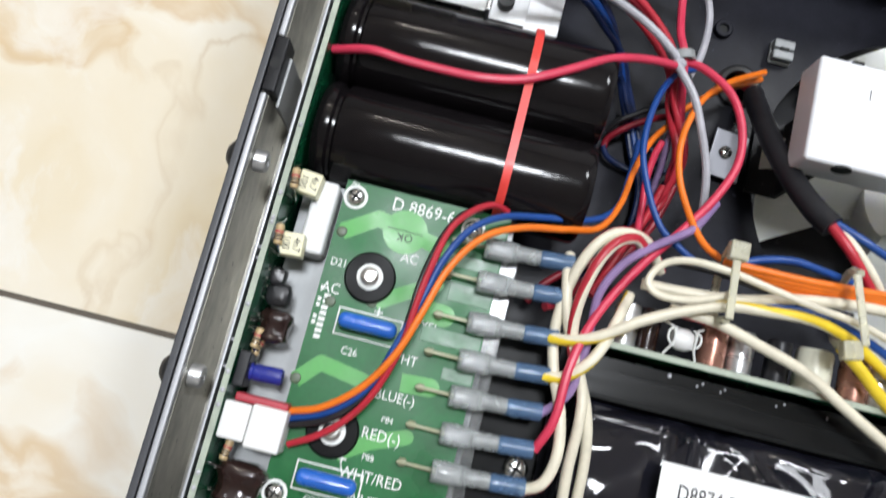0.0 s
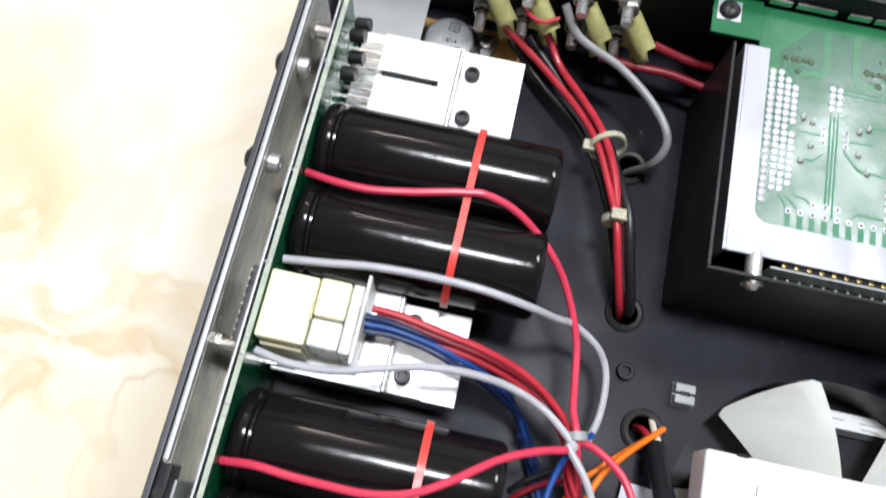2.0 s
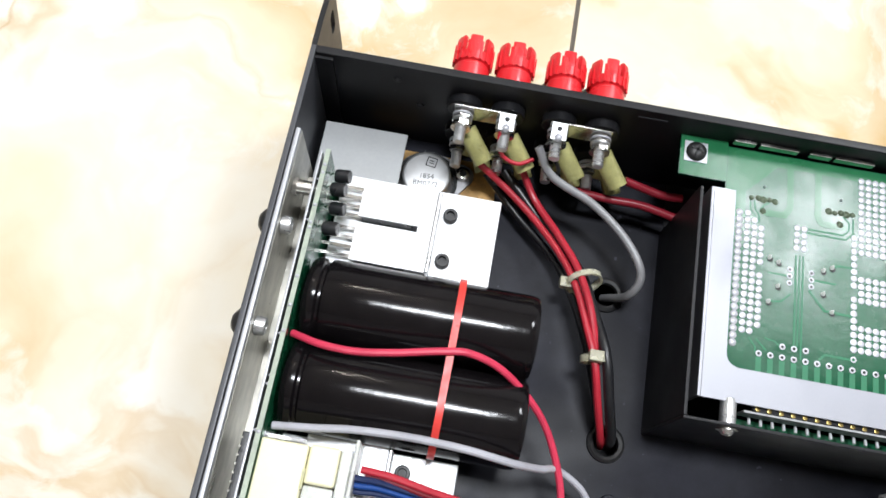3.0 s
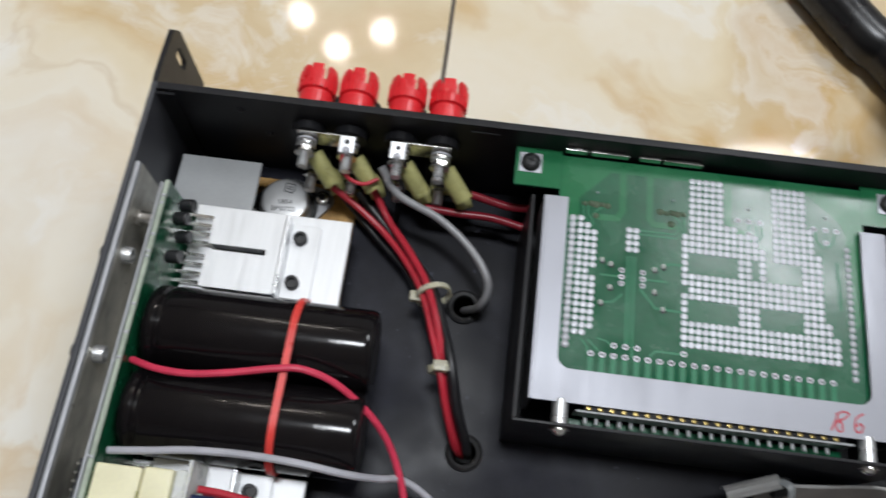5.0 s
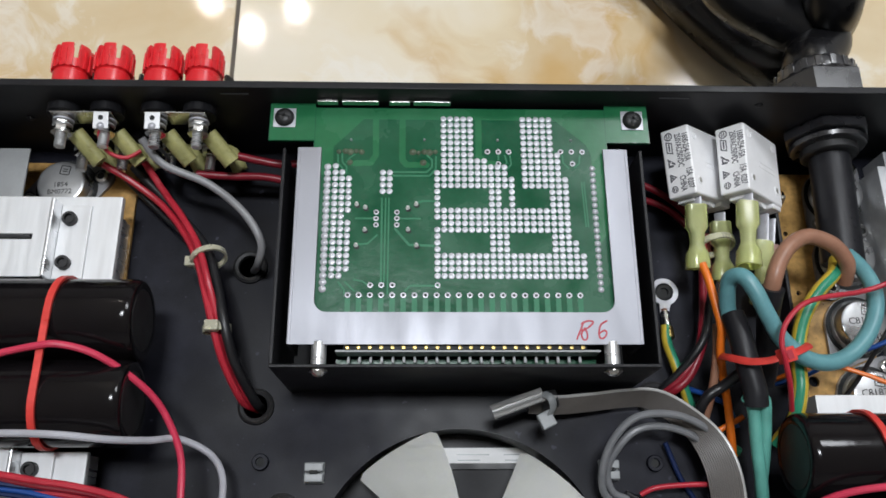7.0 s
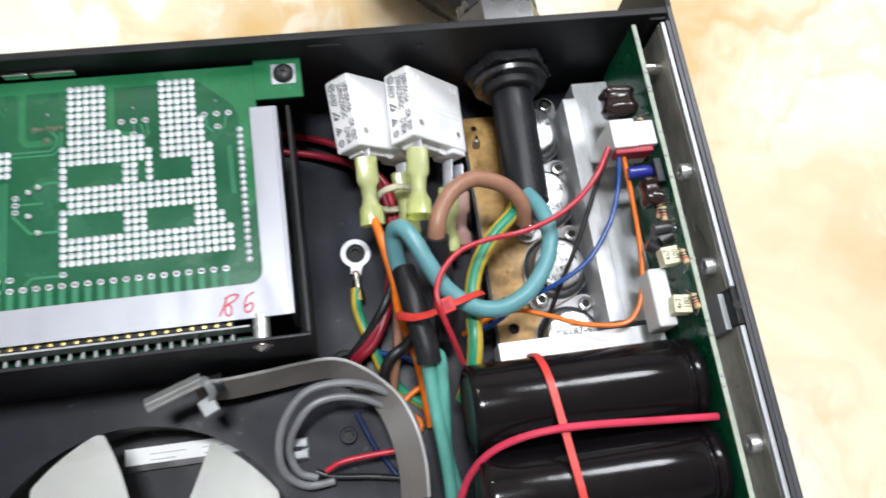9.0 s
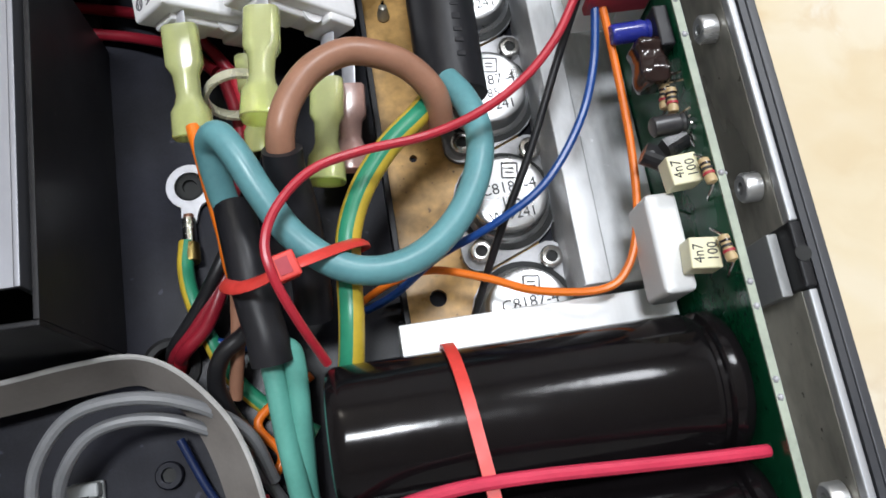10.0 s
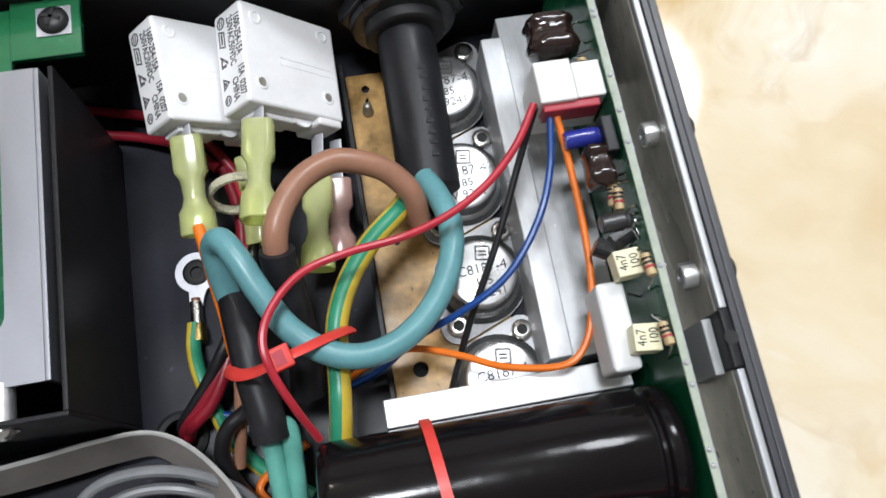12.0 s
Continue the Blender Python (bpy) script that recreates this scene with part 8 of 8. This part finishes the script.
wire([(0.2788, 0.2008, 0.0238), (0.2731, 0.1922, 0.0307), (0.2649, 0.1845, 0.0325), (0.2582, 0.1756, 0.0331), (0.2543, 0.1664, 0.0335), (0.2531, 0.1573, 0.0326), (0.2524, 0.1481, 0.0327), (0.2507, 0.1384, 0.0286), (0.2472, 0.1301, 0.0184)], 0.0027, W_EARTH_YELLOW, "green and yellow earth core", group="mains wires", stripe=(1, 2, 3), stripe_mat=W_EARTH, twist=0.012, phase=2.45)
wire([(0.2147, 0.1783, 0.0039), (0.2142, 0.1712, 0.0051), (0.2157, 0.1629, 0.0071), (0.2190, 0.1524, 0.0058), (0.2221, 0.1448, 0.0035), (0.2293, 0.1363, 0.0008), (0.2399, 0.1286, -0.0001)], 0.002, W_EARTH_YELLOW, "green and yellow earth wire from the ring lug", group="mains wires", stripe=(0, 1, 2, 3, 4, 5, 6), stripe_mat=W_EARTH, twist=0.012, phase=1.3)
wire([(0.3087, 0.2077, 0.0472), (0.3024, 0.1981, 0.0472), (0.2941, 0.1899, 0.0469), (0.2837, 0.1837, 0.0468), (0.2723, 0.1801, 0.0467), (0.2590, 0.1777, 0.0490), (0.2492, 0.1744, 0.0509), (0.2423, 0.1682, 0.0515), (0.2392, 0.1613, 0.0518), (0.2400, 0.1546, 0.0507), (0.2429, 0.1472, 0.0452), (0.2467, 0.1398, 0.0353)], 0.00095, W_RED, "thin red wire from the white plug to the loom", group="mains wires")
wire([(0.3090, 0.2073, 0.0466), (0.3043, 0.1978, 0.0407), (0.2955, 0.1793, 0.0331), (0.2865, 0.1630, 0.0254), (0.2813, 0.1517, 0.0153), (0.2792, 0.1466, 0.0049)], 0.0009, W_BLACK, "thin black wire from the white plug", group="mains wires")
wire([(0.3124, 0.2055, 0.0464), (0.3104, 0.1931, 0.0423), (0.3055, 0.1815, 0.0396), (0.2964, 0.1703, 0.0362), (0.2850, 0.1643, 0.0319), (0.2728, 0.1608, 0.0245), (0.2626, 0.1556, 0.0169), (0.2540, 0.1537, 0.0092)], 0.0009, W_BLUE, "thin blue wire from the white plug", group="mains wires")
wire([(0.3138, 0.2054, 0.0462), (0.3153, 0.1925, 0.0419), (0.3161, 0.1759, 0.0377), (0.3150, 0.1610, 0.0347), (0.3113, 0.1508, 0.0329), (0.3051, 0.1470, 0.0314), (0.2923, 0.1496, 0.0271), (0.2823, 0.1547, 0.0237), (0.2711, 0.1589, 0.0204), (0.2615, 0.1580, 0.0170), (0.2520, 0.1548, 0.0093)], 0.0009, W_ORANGE, "thin orange wire from the white plug", group="mains wires")
wire([(0.2235, 0.1967, 0.0285), (0.2249, 0.1895, 0.0295), (0.2264, 0.1806, 0.0294), (0.2279, 0.1714, 0.0283), (0.2282, 0.1640, 0.0240), (0.2306, 0.1560, 0.0170), (0.2338, 0.1464, 0.0100), (0.2352, 0.1350, 0.0060), (0.2360, 0.1235, 0.0028)], 0.0016, W_ORANGE, "orange wire from a yellow terminal", group="mains wires")
wire([(0.2288, 0.1746, 0.0218), (0.2282, 0.1636, 0.0198), (0.2267, 0.1516, 0.0158), (0.2238, 0.1386, 0.0097)], 0.0016, W_BROWN, "brown wire beside the dark sleeve", group="mains wires")
wire([(0.2278, 0.2199, 0.0089), (0.2308, 0.2058, 0.0088), (0.2299, 0.1912, 0.0089), (0.2272, 0.1770, 0.0113), (0.2235, 0.1654, 0.0128), (0.2168, 0.1562, 0.0102), (0.2104, 0.1508, 0.0050), (0.2072, 0.1490, -0.0080)], 0.0017, W_DKRED, "dark red wire bundled along the deck", group="dark red bundle")
wire([(0.2310, 0.2181, 0.0087), (0.2327, 0.2056, 0.0086), (0.2311, 0.1910, 0.0088), (0.2278, 0.1769, 0.0113), (0.2239, 0.1653, 0.0127), (0.2180, 0.1558, 0.0101), (0.2114, 0.1500, 0.0050), (0.2086, 0.1482, -0.0080)], 0.0017, W_RED, "dark red wire bundled along the deck", group="dark red bundle")
wire([(0.2342, 0.2163, 0.0084), (0.2345, 0.2053, 0.0085), (0.2323, 0.1908, 0.0087), (0.2283, 0.1768, 0.0112), (0.2243, 0.1653, 0.0127), (0.2190, 0.1556, 0.0110), (0.2122, 0.1504, 0.0070), (0.2092, 0.1496, -0.0080)], 0.0017, W_DKRED, "dark red wire bundled along the deck", group="dark red bundle")
wire([(0.2395, 0.2175, 0.0101), (0.2352, 0.2012, 0.0105), (0.2311, 0.1857, 0.0110), (0.2255, 0.1705, 0.0158), (0.2170, 0.1590, 0.0112), (0.2098, 0.1522, 0.0050), (0.2070, 0.1506, -0.0080)], 0.0016, W_BLACK, "black wire bundled along the deck", group="dark red bundle")
wire([(0.2325, 0.1451, 0.0323), (0.2350, 0.1429, 0.0305), (0.2361, 0.1280, 0.0268), (0.2376, 0.1133, 0.0225), (0.2386, 0.1006, 0.0161), (0.2385, 0.0842, 0.0087)], 0.0023, W_GREEN, "sea-green mains core leaving the dark sleeve", group="mains wires")
wire([(0.2376, 0.1447, 0.0319), (0.2397, 0.1428, 0.0301), (0.2393, 0.1278, 0.0254), (0.2386, 0.1134, 0.0192), (0.2410, 0.1003, 0.0127), (0.2419, 0.0836, 0.0053)], 0.0023, W_GREEN, "sea-green mains core leaving the dark sleeve", group="mains wires")
wire([(0.2338, 0.1549, 0.0257), (0.2291, 0.1511, 0.0198), (0.2236, 0.1476, 0.0182), (0.2208, 0.1418, 0.0142), (0.2227, 0.1347, 0.0098), (0.2273, 0.1270, 0.0052)], 0.002, W_BLACK, "black wire curving down to the deck", group="mains wires")
wire([(0.2312, 0.1756, 0.0322), (0.2325, 0.1661, 0.0338), (0.2337, 0.1566, 0.0342), (0.2353, 0.1473, 0.0336), (0.2357, 0.1420, 0.0320)], 0.0043, M_SLEEVE, "dark heat-shrink sleeve over two cores", name="wire_sleeve", category="sleeve")
wire([(0.2434, 0.1830, 0.0423), (0.2433, 0.1798, 0.0391), (0.2442, 0.1752, 0.0332), (0.2447, 0.1676, 0.0290), (0.2448, 0.1585, 0.0248), (0.2441, 0.1522, 0.0206)], 0.0042, M_SLEEVE, "dark heat-shrink sleeve on the brown core", name="wire_sleeve", category="sleeve")
wire([(0.2097, 0.1320, 0.0046), (0.2149, 0.1193, 0.0021), (0.2204, 0.1107, 0.0006), (0.2273, 0.0981, 0.0001)], 0.001, W_DKBLUE, "thin blue wire lying on the deck", group="mains wires")
wire([(0.1970, 0.1127, 0.0100), (0.2033, 0.1151, 0.0116), (0.2178, 0.1161, 0.0114), (0.2292, 0.1160, 0.0115)], 0.001, W_RED, "thin red wire near the deck", group="mains wires")
wire([(0.3250, 0.1101, 0.0460), (0.3133, 0.1107, 0.0490), (0.2973, 0.1117, 0.0505), (0.2818, 0.1127, 0.0515), (0.2686, 0.1129, 0.0515), (0.2576, 0.1117, 0.0495), (0.2491, 0.1089, 0.0440), (0.2432, 0.1037, 0.0370), (0.2397, 0.0967, 0.0300), (0.2379, 0.0900, 0.0240)], 0.00125, W_PINK, "pinkish red wire draped over two big capacitors", group="left module wires")
wire([(0.2306, 0.1196, 0.0100), (0.2268, 0.1306, 0.0170), (0.2165, 0.1376, 0.0220), (0.2047, 0.1404, 0.0240), (0.1931, 0.1386, 0.0240), (0.1851, 0.1305, 0.0210), (0.1821, 0.1209, 0.0160), (0.1836, 0.1132, 0.0100), (0.1901, 0.1090, 0.0060), (0.1993, 0.1093, 0.0040)], 0.0014, W_GREY2, "grey round cable bent in a loop", group="grey cables")
wire([(0.2315, 0.1148, 0.0060), (0.2246, 0.1274, 0.0130), (0.2149, 0.1340, 0.0170), (0.2042, 0.1366, 0.0180), (0.1946, 0.1348, 0.0180), (0.1878, 0.1279, 0.0150), (0.1852, 0.1210, 0.0100), (0.1876, 0.1139, 0.0060), (0.1936, 0.1113, 0.0040)], 0.0014, W_GREY2, "grey round cable bent in a loop", group="grey cables")
wire([(0.1931, 0.1135, 0.0040), (0.1991, 0.1110, 0.0035), (0.2136, 0.1089, 0.0022), (0.2282, 0.1059, 0.0010)], 0.0012, W_BLACK, "black wire lying on the deck", group="mains wires")
wire([(0.2201, 0.1526, 0.0060), (0.2269, 0.1505, 0.0050), (0.2356, 0.1463, 0.0040), (0.2389, 0.1376, 0.0040)], 0.0011, W_BLUE, "blue wire low by the deck", group="mains wires")
wire([(0.2282, 0.1186, 0.0060), (0.2322, 0.1248, 0.0060), (0.2274, 0.1334, 0.0040), (0.2409, 0.1417, 0.0060)], 0.0011, W_ORANGE, "orange wire low by the deck", group="mains wires")
wire([(0.1848, 0.2399, 0.0040), (0.1955, 0.2382, 0.0031), (0.2067, 0.2348, 0.0043), (0.2182, 0.2287, 0.0076), (0.2263, 0.2201, 0.0091)], 0.0015, W_DKRED, "dark red wire leaving the tray", group="speaker harness")
wire([(0.1852, 0.2475, 0.0040), (0.1959, 0.2455, 0.0031), (0.2108, 0.2395, 0.0061), (0.2233, 0.2292, 0.0093), (0.2314, 0.2177, 0.0086)], 0.0015, W_DKRED, "dark red wire leaving the tray", group="speaker harness")
